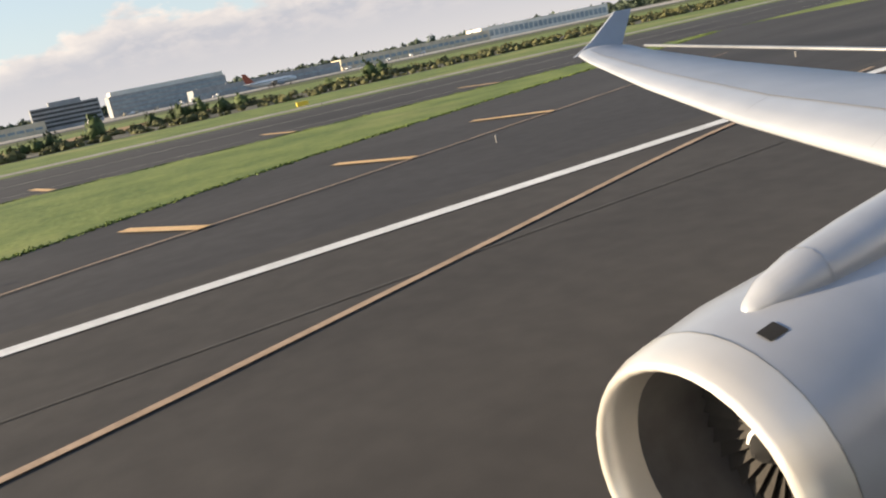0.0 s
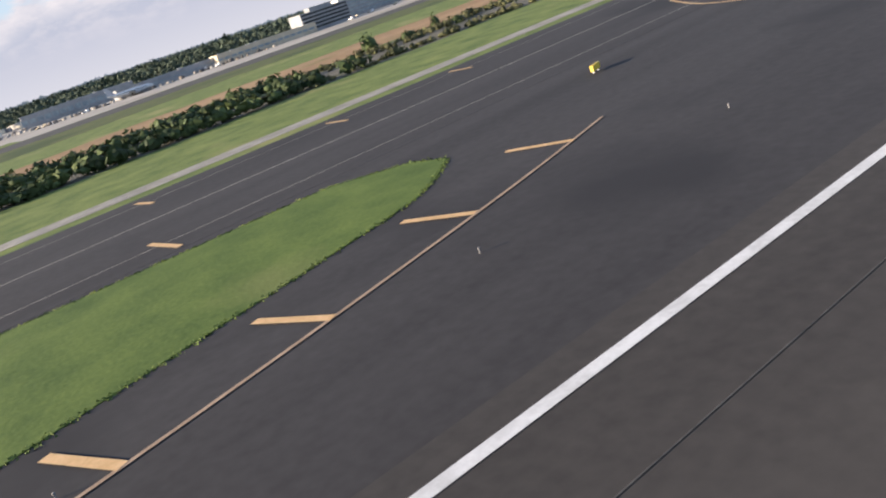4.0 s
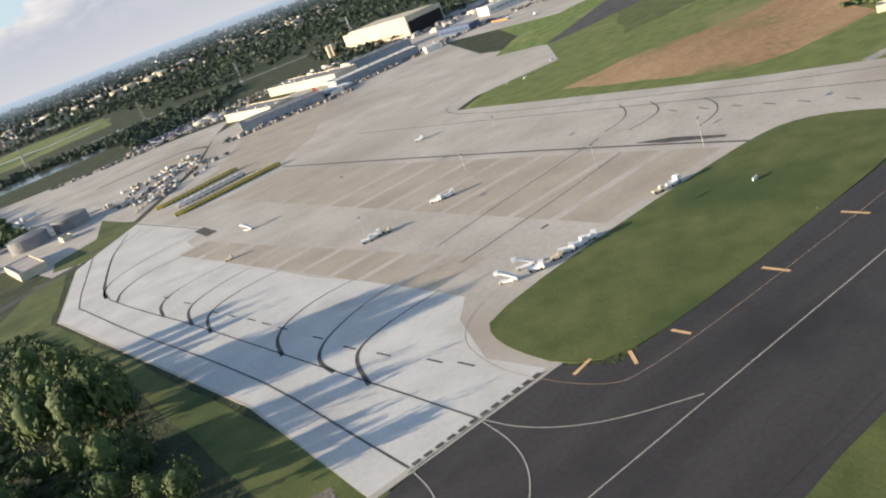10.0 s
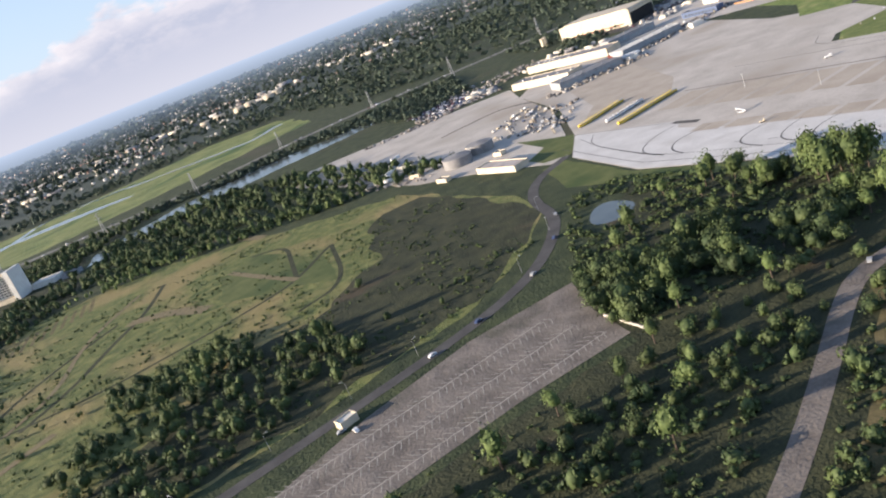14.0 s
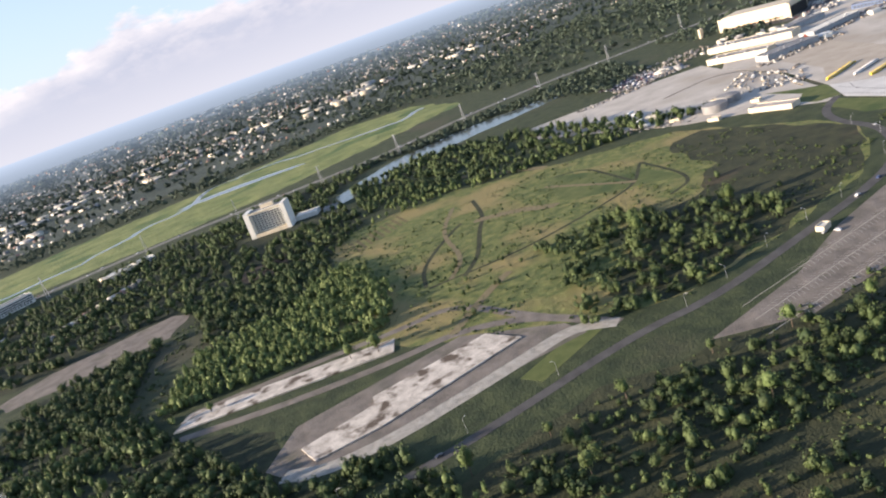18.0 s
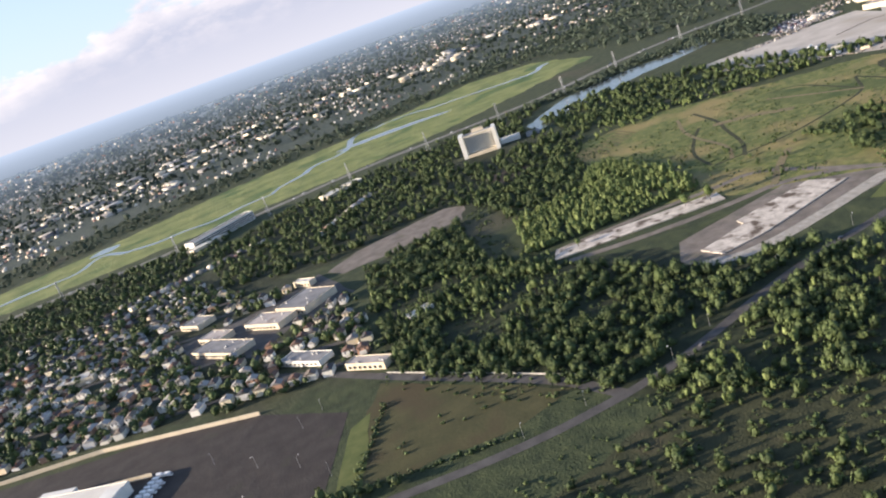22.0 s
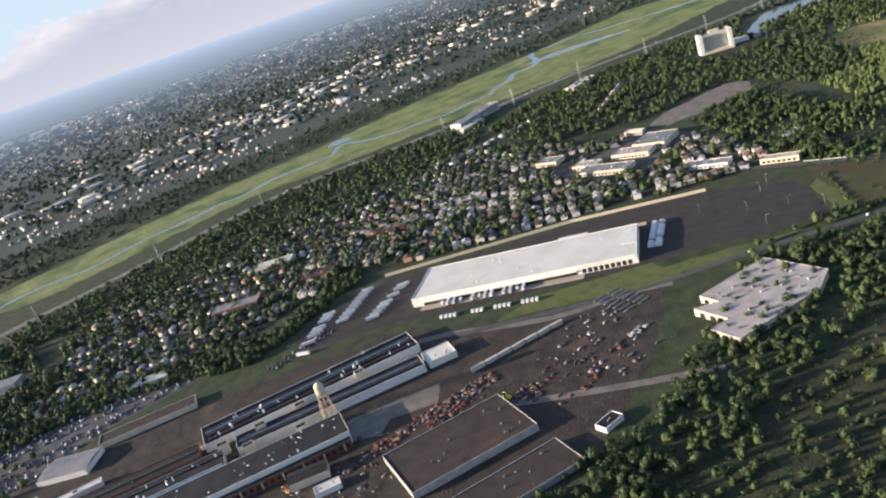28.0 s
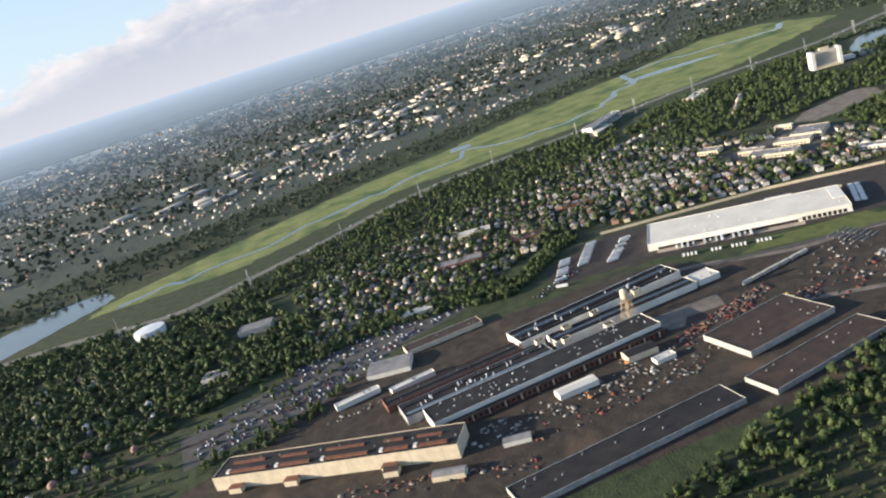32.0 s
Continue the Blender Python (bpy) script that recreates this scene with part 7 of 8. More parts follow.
for k in range(6):
    p = part("block", boxes((-0.3, 0.3, -2.1, 2.1, 0, 1.0)), m_conc, wl2)
    p.location = (-950.5 - k * 0.4, 276 - k * 4.6, 0)
fence = thing("pale_fence", "long pale fence along the side road", "fence")
for a, b in (((-1606, 530), (-1566, 444)), ((-1566, 444), (-1541, 388)), ((-1541, 388), (-1530, 352))):
    n = int(math.dist(a, b) / 5)
    for k in range(n):
        p = part("panel", boxes((0, 4.8, -0.08, 0.08, 0, 1.3)), m_pale_wall, fence)
        p.matrix_world = rot(math.degrees(math.atan2(b[1] - a[1], b[0] - a[0])), a[0] + (b[0] - a[0]) * k / n, a[1] + (b[1] - a[1]) * k / n)

# ---- town ----
def house_form(kind):
    w, d, h, r = ((7.5, 9.5, 5.2, 2.2), (10, 7, 3.0, 1.8), (6.5, 11, 5.6, 2.4), (13, 8, 5.2, 1.8))[kind]
    t = thing("house", ("two-storey house with a dark gable roof", "low bungalow with a shallow roof", "tall narrow house with a steep roof", "wide house with a dark hipped roof")[kind], "house", "houses of the town")
    part("wall", boxes((-w / 2, w / 2, -d / 2, d / 2, 0, h)), m_house, t)
    bm = bmesh.new()
    e = 0.5
    k = 0.0 if kind != 3 else 3.2
    v = [bm.verts.new(p) for p in ((-w / 2 - e, -d / 2 - e, h), (w / 2 + e, -d / 2 - e, h), (w / 2 + e, d / 2 + e, h), (-w / 2 - e, d / 2 + e, h), (-w / 2 - e + k, 0, h + r), (w / 2 + e - k, 0, h + r))]
    for f in ((0, 1, 5, 4), (2, 3, 4, 5), (1, 2, 5), (3, 0, 4), (3, 2, 1, 0)):
        bm.faces.new([v[i] for i in f])
    part("roof", bm, m_house_roof, t)
    part("chimney", boxes((w * 0.22, w * 0.22 + 0.7, 0.6, 1.3, h + 0.5, h + r + 0.9)), m_wall_b, t)
    part("porch", boxes((-w / 2 - 1.6, -w / 2 - 0.02, -d * 0.3, d * 0.3, 0, 2.8)), m_wall_w, t)
    for z in (1.2, 4.0)[: 2 if h > 5 else 1]:
        for y in (-d * 0.28, d * 0.16):
            part("window", boxes((-w / 2 - 0.06, -w / 2 + 0.02, y, y + 1.1, z + (1.7 if z < 2 else 0), z + (1.7 if z < 2 else 0) + 0.1 + 1.2)), m_glass, t)
    return t


TOWN_A = [(-1975, 1010), (-1750, 960), (-1591, 877), (-1540, 820), (-1570, 640), (-1600, 545), (-1660, 600), (-1760, 660), (-1960, 790)]
TOWN_B = [(-1960, 800), (-1990, 860), (-2150, 790), (-2290, 860), (-2420, 850), (-2330, 920), (-2330, 1060), (-2240, 1120), (-1900, 1160), (-1640, 1130), (-1600, 900), (-1760, 960), (-1970, 1020)]
streets = thing("town_streets", "grey town streets between houses and trees", "road", kind="structure")
ux, uy = math.cos(radians(147)), math.sin(radians(147))
vx, vy = -uy, ux
hs, taken = [], []
YELLOW = [(-1706, 770), (-1660, 702), (-1610, 736), (-1580, 735), (-1538, 745), (-1532, 862), (-1600, 830), (-1650, 840), (-1700, 850)]
BLOCKS = ([(-1700, 862), (-1700, 915), (-1645, 915), (-1645, 862)], [(-1662, 606), (-1645, 668), (-1606, 655), (-1612, 596)], [(-1632, 572), (-1612, 590), (-1586, 545), (-1606, 526)])
r6 = random.Random(77)
for i in range(-14, 15):
    a = (-1850 + vx * i * 46 - ux * 520, 850 + vy * i * 46 - uy * 520)
    b = (-1850 + vx * i * 46 + ux * 560, 850 + vy * i * 46 + uy * 560)
    run_pts = [(a[0] + (b[0] - a[0]) * k / 60, a[1] + (b[1] - a[1]) * k / 60) for k in range(61)]
    arr = np.array(run_pts)
    ok = inside(TOWN_A, arr[:, 0], arr[:, 1]) | inside(TOWN_B, arr[:, 0], arr[:, 1])
    seg = []
    for p, o in zip(run_pts, list(ok)):
        if o:
            seg.append(p)
        if (not o or p is run_pts[-1]) and len(seg) > 1:
            part("street", ribbon(bmesh.new(), seg, 7, 0.09), m_road, streets)
            seg = []
        elif not o:
            seg = []
    for k in range(0, 78):
        for side in (-1, 1):
            t_ = k / 78
            x = a[0] + (b[0] - a[0]) * t_ + vx * side * 13 + r6.uniform(-2, 2)
            y = a[1] + (b[1] - a[1]) * t_ + vy * side * 13 + r6.uniform(-2, 2)
            hs.append((x, y, 147 + (90 if side > 0 else -90) + r6.uniform(-4, 4)))
arr = np.array([h[:2] for h in hs])
ok = (inside(TOWN_A, arr[:, 0], arr[:, 1]) | inside(TOWN_B, arr[:, 0], arr[:, 1])) & ~inside(YELLOW, arr[:, 0], arr[:, 1])
for area in BLOCKS:
    ok &= ~inside(area, arr[:, 0], arr[:, 1])
hs = [h for h, o in zip(hs, ok) if o and r6.random() < 0.78]
houses = [house_form(k) for k in range(4)]
hs.sort(key=lambda h: (h[0] + 1800) ** 2 + (h[1] - 700) ** 2)
for k, (x, y, a) in enumerate(hs[:290]):
    m = rot(a, x, y)
    if k < 4:
        houses[k].matrix_world = m
    else:
        copy_thing(houses[r6.choice((0, 0, 1, 2, 3))], m)


def block_arrays(spots, size, height, seed, gable=True, split=False):
    """Many plain gabled houses in one mesh; with split, their roofs apart."""
    r = np.random.default_rng(seed)
    vs, ts, tops, base = [], [], [], 0
    for x, y, a in spots:
        w, d, h = r.uniform(*size), r.uniform(*size), r.uniform(*height)
        ca, sa = math.cos(radians(a)), math.sin(radians(a))
        q = h + (0.28 * min(w, d) if gable and r.random() < 0.8 else 0.0)
        p = np.array([(-w, -d, 0), (w, -d, 0), (w, d, 0), (-w, d, 0), (-w, -d, h), (w, -d, h), (w, d, h), (-w, d, h), (-w, 0, q), (w, 0, q)]) * (0.5, 0.5, 1)
        vs.append(np.column_stack([p[:, 0] * ca - p[:, 1] * sa + x, p[:, 0] * sa + p[:, 1] * ca + y, p[:, 2]]))
        wall = [(0, 1, 5), (0, 5, 4), (1, 2, 6), (1, 6, 5), (2, 3, 7), (2, 7, 6), (3, 0, 4), (3, 4, 7)]
        top = [(4, 5, 9), (4, 9, 8), (6, 7, 8), (6, 8, 9), (5, 6, 9), (7, 4, 8)]
        ts.append(np.array(wall) + base)
        tops.append(np.array(top) + base)
        base += 10
    return np.vstack(vs), np.vstack(ts if split else [q for pair in zip(ts, tops) for q in pair]), np.vstack(tops)


v, t, tops = block_arrays(hs[290:], (5.5, 9.5), (3.0, 5.5), 5, split=True)
rows_ob = tagged(new("house_rows", fast_mesh("house_rows", v, t, m_town)), "rows of small pale and brick houses among trees", "houses", kind="stuff")
part("roofs", fast_mesh("roofs", v, tops, m_town_roof), None, rows_ob, "dark and pale shingle roofs")
# street trees of the town
w = np.array([(h[0] + r6.uniform(-16, 16), h[1] + r6.uniform(-16, 16)) for h in hs for _ in range(5 if noise.noise((h[0] * 0.012, h[1] * 0.012, 6.0)) > 0.05 else 3)])
hpos = np.array([h[:2] for h in hs])
w = np.array([q for q in w if np.min(np.abs(hpos - q).max(axis=1)) > 3.6])
w = out_of(w, YELLOW, *BLOCKS, [(-1985, 640), (-1780, 500), (-1690, 580), (-1790, 690), (-1990, 760)])
grove("town_trees", w, (2.8, 6.6), "dark green street and garden trees", MID, m_leaf)

w = scatter([(-2550, 700), (-2540, 770), (-2425, 800), (-2345, 875), (-2180, 870), (-2185, 790), (-2340, 770), (-2420, 700)], 110, rng)
grove("car_park_trees", w, (1.6, 4.0), "dark trees between the rows of cars", FOREST, m_leaf)

# larger roofs of the town
sheet("commercial_yard", ragged(YELLOW, 3, 61.0), 0.075, m_road, "grey asphalt yard between commercial halls", "yard")
for x, y, a, w_, d, h, wl_, rf, lab in (
        (-1674, 762, -66, 66, 26, 6, m_wall_c, m_roof_g, "flat-roofed yellow commercial hall in the town"),
        (-1669, 807, -66, 34, 20, 6, m_wall_c, m_roof_p, "cream flat-roofed commercial building in the town"),
        (-1620, 773, -64, 50, 26, 6.5, m_wall_c, m_roof_p, "square yellow commercial hall with a pale roof"),
        (-1578, 778, -66, 44, 46, 7.5, m_wall_c, m_roof_g, "broad yellow commercial hall with a grey roof"),
        (-1555, 845, -66, 26, 10, 6, m_wall_c, m_roof_w, "small yellow commercial building with a pale roof"),
        (-1670, 889, -66, 32, 24, 6, m_wall_c, m_roof_g, "cream low commercial building with a grey roof"),
        (-1634, 632, -64, 48, 17, 5, m_wall_w, m_roof_g, "long pale flat-roofed building among houses"),
        (-1607, 557, -61, 38, 12, 6, m_wall_c, m_roof_p, "white building by the corner of the side road"),
        (-1522, 1345, 24, 130, 24, 15, m_wall_w, m_roof_g, "long white office building with ribbon windows"),
        (-1560, 1300, 20, 60, 20, 8, m_wall_c, m_roof_w, "low cream office annex"),
        (-1345, 1250, 12, 50, 26, 8, m_wall_c, m_roof_w, "cream roadside building with a white roof"),
        (-1310, 1272, 10, 40, 20, 6, m_wall_w, m_roof_w, "white roadside hall with a white roof"),
        (-2400, 1012, 155, 46, 26, 8, m_wall_g, m_roof_g, "grey flat-roofed school building"),
        (-2480, 900, 150, 34, 22, 5, m_wall_w, m_roof_g, "low grey pavilion among trees"),
        (-2130, 900, 150, 60, 24, 8, m_wall_b, m_roof_g, "brick block with a grey roof"),
        (-2050, 1000, 150, 50, 20, 8, m_wall_c, m_roof_w, "cream block with a pale roof"),
        (-1900, 920, 150, 60, 16, 7, m_wall_b, m_roof_g, "brick row building with a grey roof"),
        (-2030, 880, 150, 45, 18, 7, m_wall_b, m_roof_r, "brick row building with a dark roof"),
        (-1800, 890, 150, 40, 18, 7, m_wall_c, m_roof_w, "cream commercial building with a white roof"),
        (-1537, 601, 3, 24, 9, 4.5, m_wall_w, m_roof_w, "white low building at the wood's edge"),
        (-2250, 800, 160, 40, 16, 6, m_wall_c, m_roof_w, "low cream building in the car park")):
    p = shed("commercial_hall", lab, x, y, a, w_, d, h, wl_, rf, category="building")
    roof_units(p, w_, d, h - 0.5, int(w_ / 10), int(abs(x)))
    windows_on(p, -w_ / 2 + 2, w_ / 2 - 3, 5, -d / 2 - 0.3, 1.2, min(h - 2, 3.6), -0.06, 3.2)
    if h > 12:
        for k in range(3):
            part("window_band", boxes((-w_ / 2 + 1, w_ / 2 - 1, -d / 2 - 0.38, -d / 2 - 0.31, 4.6 + k * 3.2, 6.4 + k * 3.2)), m_glass, p)
row = []
for k in range(26):
    row.append((-1510 - k * 8.5 + r6.uniform(-2, 2), 1150 - k * 1.0 + r6.uniform(-5, 5), 20))
    row.append((-1340 - k * 5, 1130 - k * 4, 20))
for q in scatter([(-2780, 800), (-2560, 790), (-2540, 900), (-2600, 1180), (-2760, 1150)], 46, rng):
    row.append((q[0], q[1], 80))
v, t, _ = block_arrays(row, (5, 9), (2.8, 4.5), 6)
tagged(new("roadside_buildings", fast_mesh("roadside_buildings", v, t, m_town)), "rows of small pale roadside buildings and mobile homes", "houses", kind="stuff")

# far suburbs beyond the marsh
sub = scatter([(-5600, 2000), (-3000, 1950), (-2000, 2020), (-1000, 2120), (1200, 2150), (3200, 3400), (2400, 5600), (-1000, 6600), (-5600, 5200)], 15000, rng)
keep = np.array([noise.noise((x * 0.0035, y * 0.0035, 5.0)) > 0.10 - 0.25 * max(0, 1 - math.hypot(x + 1500, y - 2500) / 1500) for x, y in sub])
spots = [(x, y, 147 + 90 * (k % 2)) for k, (x, y) in enumerate(sub[keep])]
v, t, _ = block_arrays(spots, (5.0, 9.5), (3.0, 5.0), 8)
tagged(new("far_suburb", fast_mesh("far_suburb", v, t, m_town)), "far suburb of small houses among trees", "houses", kind="stuff")
big = scatter([(-2600, 2250), (-1300, 2350), (-500, 2900), (600, 2800), (600, 3300), (-900, 3500), (-2400, 2900)], 150, rng)
v, t, _ = block_arrays([(x, y, 20) for x, y in big], (16, 60), (5, 9), 9, False)
tagged(new("far_commercial_district", fast_mesh("far_commercial_district", v, t, m_far_roof)), "far strip of large cream commercial roofs", "buildings", kind="stuff")
w = scatter([(-6000, 2600), (-3000, 2200), (-1000, 2300), (1500, 2300), (3800, 3400), (3000, 5400), (-1000, 7000), (-5600, 5600)], 9000, rng)
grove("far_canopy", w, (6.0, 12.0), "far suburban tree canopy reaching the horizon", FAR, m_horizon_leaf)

w = scatter([(-9000, 3500), (-5600, 3600), (-1000, 5600), (3500, 4200), (6500, 3500), (4500, 8000), (-1200, 9900), (-7000, 8000)], 3200, rng)
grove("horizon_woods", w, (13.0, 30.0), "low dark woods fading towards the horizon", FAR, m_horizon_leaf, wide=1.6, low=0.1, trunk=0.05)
sub = scatter([(-8500, 3600), (-5600, 3800), (-1000, 5600), (3500, 4300), (5500, 4000), (4000, 7500), (-1200, 9500), (-6500, 7800)], 3400, rng)
sub = [(x, y, 147) for x, y in sub if noise.noise((x * 0.002, y * 0.002, 9.0)) > 0.08]
v, t, _ = block_arrays(sub, (10, 22), (6, 10), 18)
tagged(new("horizon_suburb", fast_mesh("horizon_suburb", v, t, m_town)), "pale specks of distant houses near the horizon", "houses", kind="stuff")

# storage tanks of a far refinery
for k, (x, y) in enumerate(((-420, 2750), (-360, 2790), (-300, 2740), (-240, 2800), (-180, 2760), (-120, 2830))):
    t = thing("refinery_tank", "far cream round storage tank", "tank", "far storage tanks", rot(0, x, y))
    bm = bmesh.new()
    tube(bm, [(0, 0, 0), (0, 0, 14), (0, 0, 16)], [21, 21, 1], 24)
    part("shell", bm, m_wall_c, t)


# ---- crowded car parks and yards ----
def car_arrays(spots, seed):
    r = np.random.default_rng(seed)
    vs, ts, base = [], [], 0
    p = np.array([(-2.2, -0.9, 0.25), (2.2, -0.9, 0.25), (2.2, 0.9, 0.25), (-2.2, 0.9, 0.25), (-2.2, -0.9, 0.85), (2.2, -0.9, 0.8), (2.2, 0.9, 0.8), (-2.2, 0.9, 0.85), (-1.3, -0.7, 1.45), (0.7, -0.7, 1.45), (0.7, 0.7, 1.45), (-1.3, 0.7, 1.45)])
    f = np.array([(0, 1, 5), (0, 5, 4), (1, 2, 6), (1, 6, 5), (2, 3, 7), (2, 7, 6), (3, 0, 4), (3, 4, 7), (4, 5, 9), (4, 9, 8), (5, 6, 10), (5, 10, 9), (6, 7, 11), (6, 11, 10), (7, 4, 8), (7, 8, 11), (8, 9, 10), (8, 10, 11)])
    for x, y, a in spots:
        ca, sa = math.cos(radians(a)), math.sin(radians(a))
        vs.append(np.column_stack([p[:, 0] * ca - p[:, 1] * sa + x, p[:, 0] * sa + p[:, 1] * ca + y, p[:, 2] * r.uniform(0.95, 1.25)]))
        ts.append(f + base)
        base += len(p)
    return np.vstack(vs), np.vstack(ts)


spots = []
for rowk in range(26):
    for k in range(130):
        x = -2190 - k * 2.75
        y = 730 + rowk * 7.0 + (x + 2190) * (0.02 if rowk > 6 else 0.10) - (8 if x < -2400 else 0)
        spots.append((x, y, 85 + r6.uniform(-4, 4)))
arr = np.array([s[:2] for s in spots])
lot_in = inside([(-2556, 694), (-2546, 762), (-2425, 786), (-2345, 864), (-2184, 864), (-2184, 756), (-2300, 741), (-2400, 696)], arr[:, 0], arr[:, 1])
spots = [s for s, o in zip(spots, lot_in) if o and r6.random() < 0.36]
spots += [(-2080 - k * 3.1, 700 - k * 0.9 + (k % 3) * 5, 75) for k in range(24)]
spots += [(x + r6.uniform(-8, 8), y + r6.uniform(-8, 8), a) for x, y, a in hs[::2]]
v, t = car_arrays(spots, 3)
tagged(new("parked_cars", fast_mesh("parked_cars", v, t, m_cars)), "hundreds of parked cars in mixed colours", "cars", kind="stuff")
spots = [(r6.uniform(-330, 420), r6.uniform(850, 940), r6.choice((0, 90))) for _ in range(260)] + [(r6.uniform(-640, -560), r6.uniform(900, 990), r6.choice((15, 105))) for _ in range(220)]
line = smooth_line(highway)
for _ in range(110):
    k = r6.randrange(len(line) - 1)
    q, s = r6.random(), r6.choice((-9, -5, 5, 9))
    (ax, ay), (bx, by) = line[k], line[k + 1]
    d = math.dist(line[k], line[k + 1])
    spots.append((ax + (bx - ax) * q - (by - ay) / d * s, ay + (by - ay) * q + (bx - ax) / d * s, math.degrees(math.atan2(by - ay, bx - ax))))
v, t = car_arrays(spots, 4)
v[:, 2] += 0.15
tagged(new("distant_cars", fast_mesh("distant_cars", v, t, m_cars)), "distant cars on the highway and in car parks", "cars", kind="stuff")
sheet("terminal_car_park", [(-650, 900), (-560, 890), (-540, 990), (-630, 1000)], 0.09, m_road, "grey car park behind the terminals", "parking lot")
sheet("terminal_car_park", [(-340, 845), (430, 845), (430, 945), (-340, 945)], 0.09, m_road, "grey car park behind the terminals", "parking lot")


def litter(name, label, areas, size, height, seed, mat=m_scrap, cat="scrap"):
    r = np.random.default_rng(seed)
    vs, ts, base = [], [], 0
    f = np.array([(0, 1, 5), (0, 5, 4), (1, 2, 6), (1, 6, 5), (2, 3, 7), (2, 7, 6), (3, 0, 4), (3, 4, 7), (4, 5, 6), (4, 6, 7)])
    for cx, cy, rx, ry, turn, n in areas:
        c, s = math.cos(radians(turn)), math.sin(radians(turn))
        for _ in range(n):
            u, w_ = r.uniform(-rx, rx), r.uniform(-ry, ry)
            x, y, a = cx + u * c - w_ * s, cy + u * s + w_ * c, radians(turn) + r.normal(0, 0.25)
            w, d, h = r.uniform(*size) / 2, r.uniform(*size) / 2 * r.choice((0.35, 1.0)), r.uniform(*height)
            p = np.array([(-w, -d, 0), (w, -d, 0), (w, d, 0), (-w, d, 0), (-w, -d, h), (w, -d, h), (w * 0.9, d * 0.9, h), (-w, d * 0.8, h * 0.8)])
            vs.append(np.column_stack([p[:, 0] * math.cos(a) - p[:, 1] * math.sin(a) + x, p[:, 0] * math.sin(a) + p[:, 1] * math.cos(a) + y, p[:, 2]]))
            ts.append(f + base)
            base += 8
    return tagged(new(name, fast_mesh(name, np.vstack(vs), np.vstack(ts), mat)), label, cat, kind="stuff")


litter("scrap_heaps", "heaps of red and brown scrap and pallets in the yard", [(-2060, 466, 32, 8, 5, 170), (-2076, 458, 20, 9, 5, 90), (-2120, 462, 22, 5, 10, 60), (-2026, 424, 9, 12, 130, 60), (-1985, 420, 45, 25, 20, 45), (-2240, 430, 80, 16, 169, 60), (-2400, 460, 80, 10, 142, 70), (-2110, 455, 60, 25, 165, 70)], (1.0, 5.0), (0.3, 1.3), 12)
litter("pale_stock", "pale crates and pipes stacked in the works yard", [(-1950, 450, 40, 26, 20, 34), (-1955, 400, 30, 14, 20, 16), (-2290, 470, 100, 14, 169, 120), (-2190, 430, 60, 22, 169, 60), (-2330, 620, 100, 6, 169, 70), (-1926, 420, 8, 4, 10, 26), (-825, 700, 20, 60, 20, 90)], (0.8, 4.4), (0.3, 1.3), 13, m_stock)
litter("roof_clutter", "small vents and units on the dark mill roofs", [(-2252, 522, 108, 14, 171, 46), (-2300, 562, 70, 12, 171, 20), (-2137, 594, 90, 14, 173.3, 24)], (0.7, 1.5), (10.0, 10.9), 14, m_paint_w)
litter("ground_equipment", "carts, tugs and crates crowding the terminal front", [(-560, 690, 60, 9, 164, 110), (-450, 702, 70, 8, 176, 120), (-360, 712, 40, 10, 176, 70), (-250, 700, 80, 14, 172, 90), (-80, 640, 100, 12, 176, 70)], (1.4, 4.5), (1.0, 2.6), 15, m_stock, "vehicles")
litter("service_vehicles", "vans, trucks and crates parked behind the freight yard", [(-600, 905, 60, 14, 160, 120), (-500, 960, 70, 40, 160, 120), (-680, 905, 60, 6, 165, 60), (-690, 640, 46, 36, 40, 70)], (1.6, 5.0), (1.2, 2.6), 17, m_stock, "vehicles")
litter("service_sheds", "small pale sheds and stores behind the terminals", [(-540, 900, 40, 20, 160, 8), (-430, 880, 60, 50, 101, 30), (-230, 850, 90, 40, 12, 34)], (5, 16), (3.0, 5.0), 16, m_far_roof, "buildings")
# container line
rr = random.Random(5)
for k in range(7):
    t = thing("freight_container", "pale grey container in a line across the yard", "container", "line of containers", rot(rr.uniform(-4, 2), -2030 + k * 12.6, 490 - k * 0.4))
    part("box", boxes((-5.6, 5.6, -1.4, 1.4, 0.12, 3.4)), m_stock_box, t)
    part("door_end", boxes((6.02, 6.1, -1.2, 1.2, 0.3, 2.8)), m_steel, t)
    for y in (-1.2, 0.9):
        part("foot", boxes((-6, 6, y, y + 0.3, 0, 0.115)), m_steel, t)
for k in range(14):
    t = thing("pipe_stack", "grey stacked beams on the yard ground", "beams", "stacked beams", rot(4 + rr.uniform(-3, 3), -1906 + (k // 7) * 15, 492 - (k % 7) * 6.5))
    for q in range(4):
        part("beam", boxes((-6, 6, -0.9 + q * 0.46, -0.5 + q * 0.46, 0, 0.5 + 0.35 * (q % 2))), m_roof_g, t)

# ---- the aircraft, standing on the runway at the start of the path ----
ac = thing("airliner_on_runway", "pale grey twin-engine airliner standing on the runway", "airplane", m=rot(0, 0, 0))
AX, AZ = -2.45, 6.3


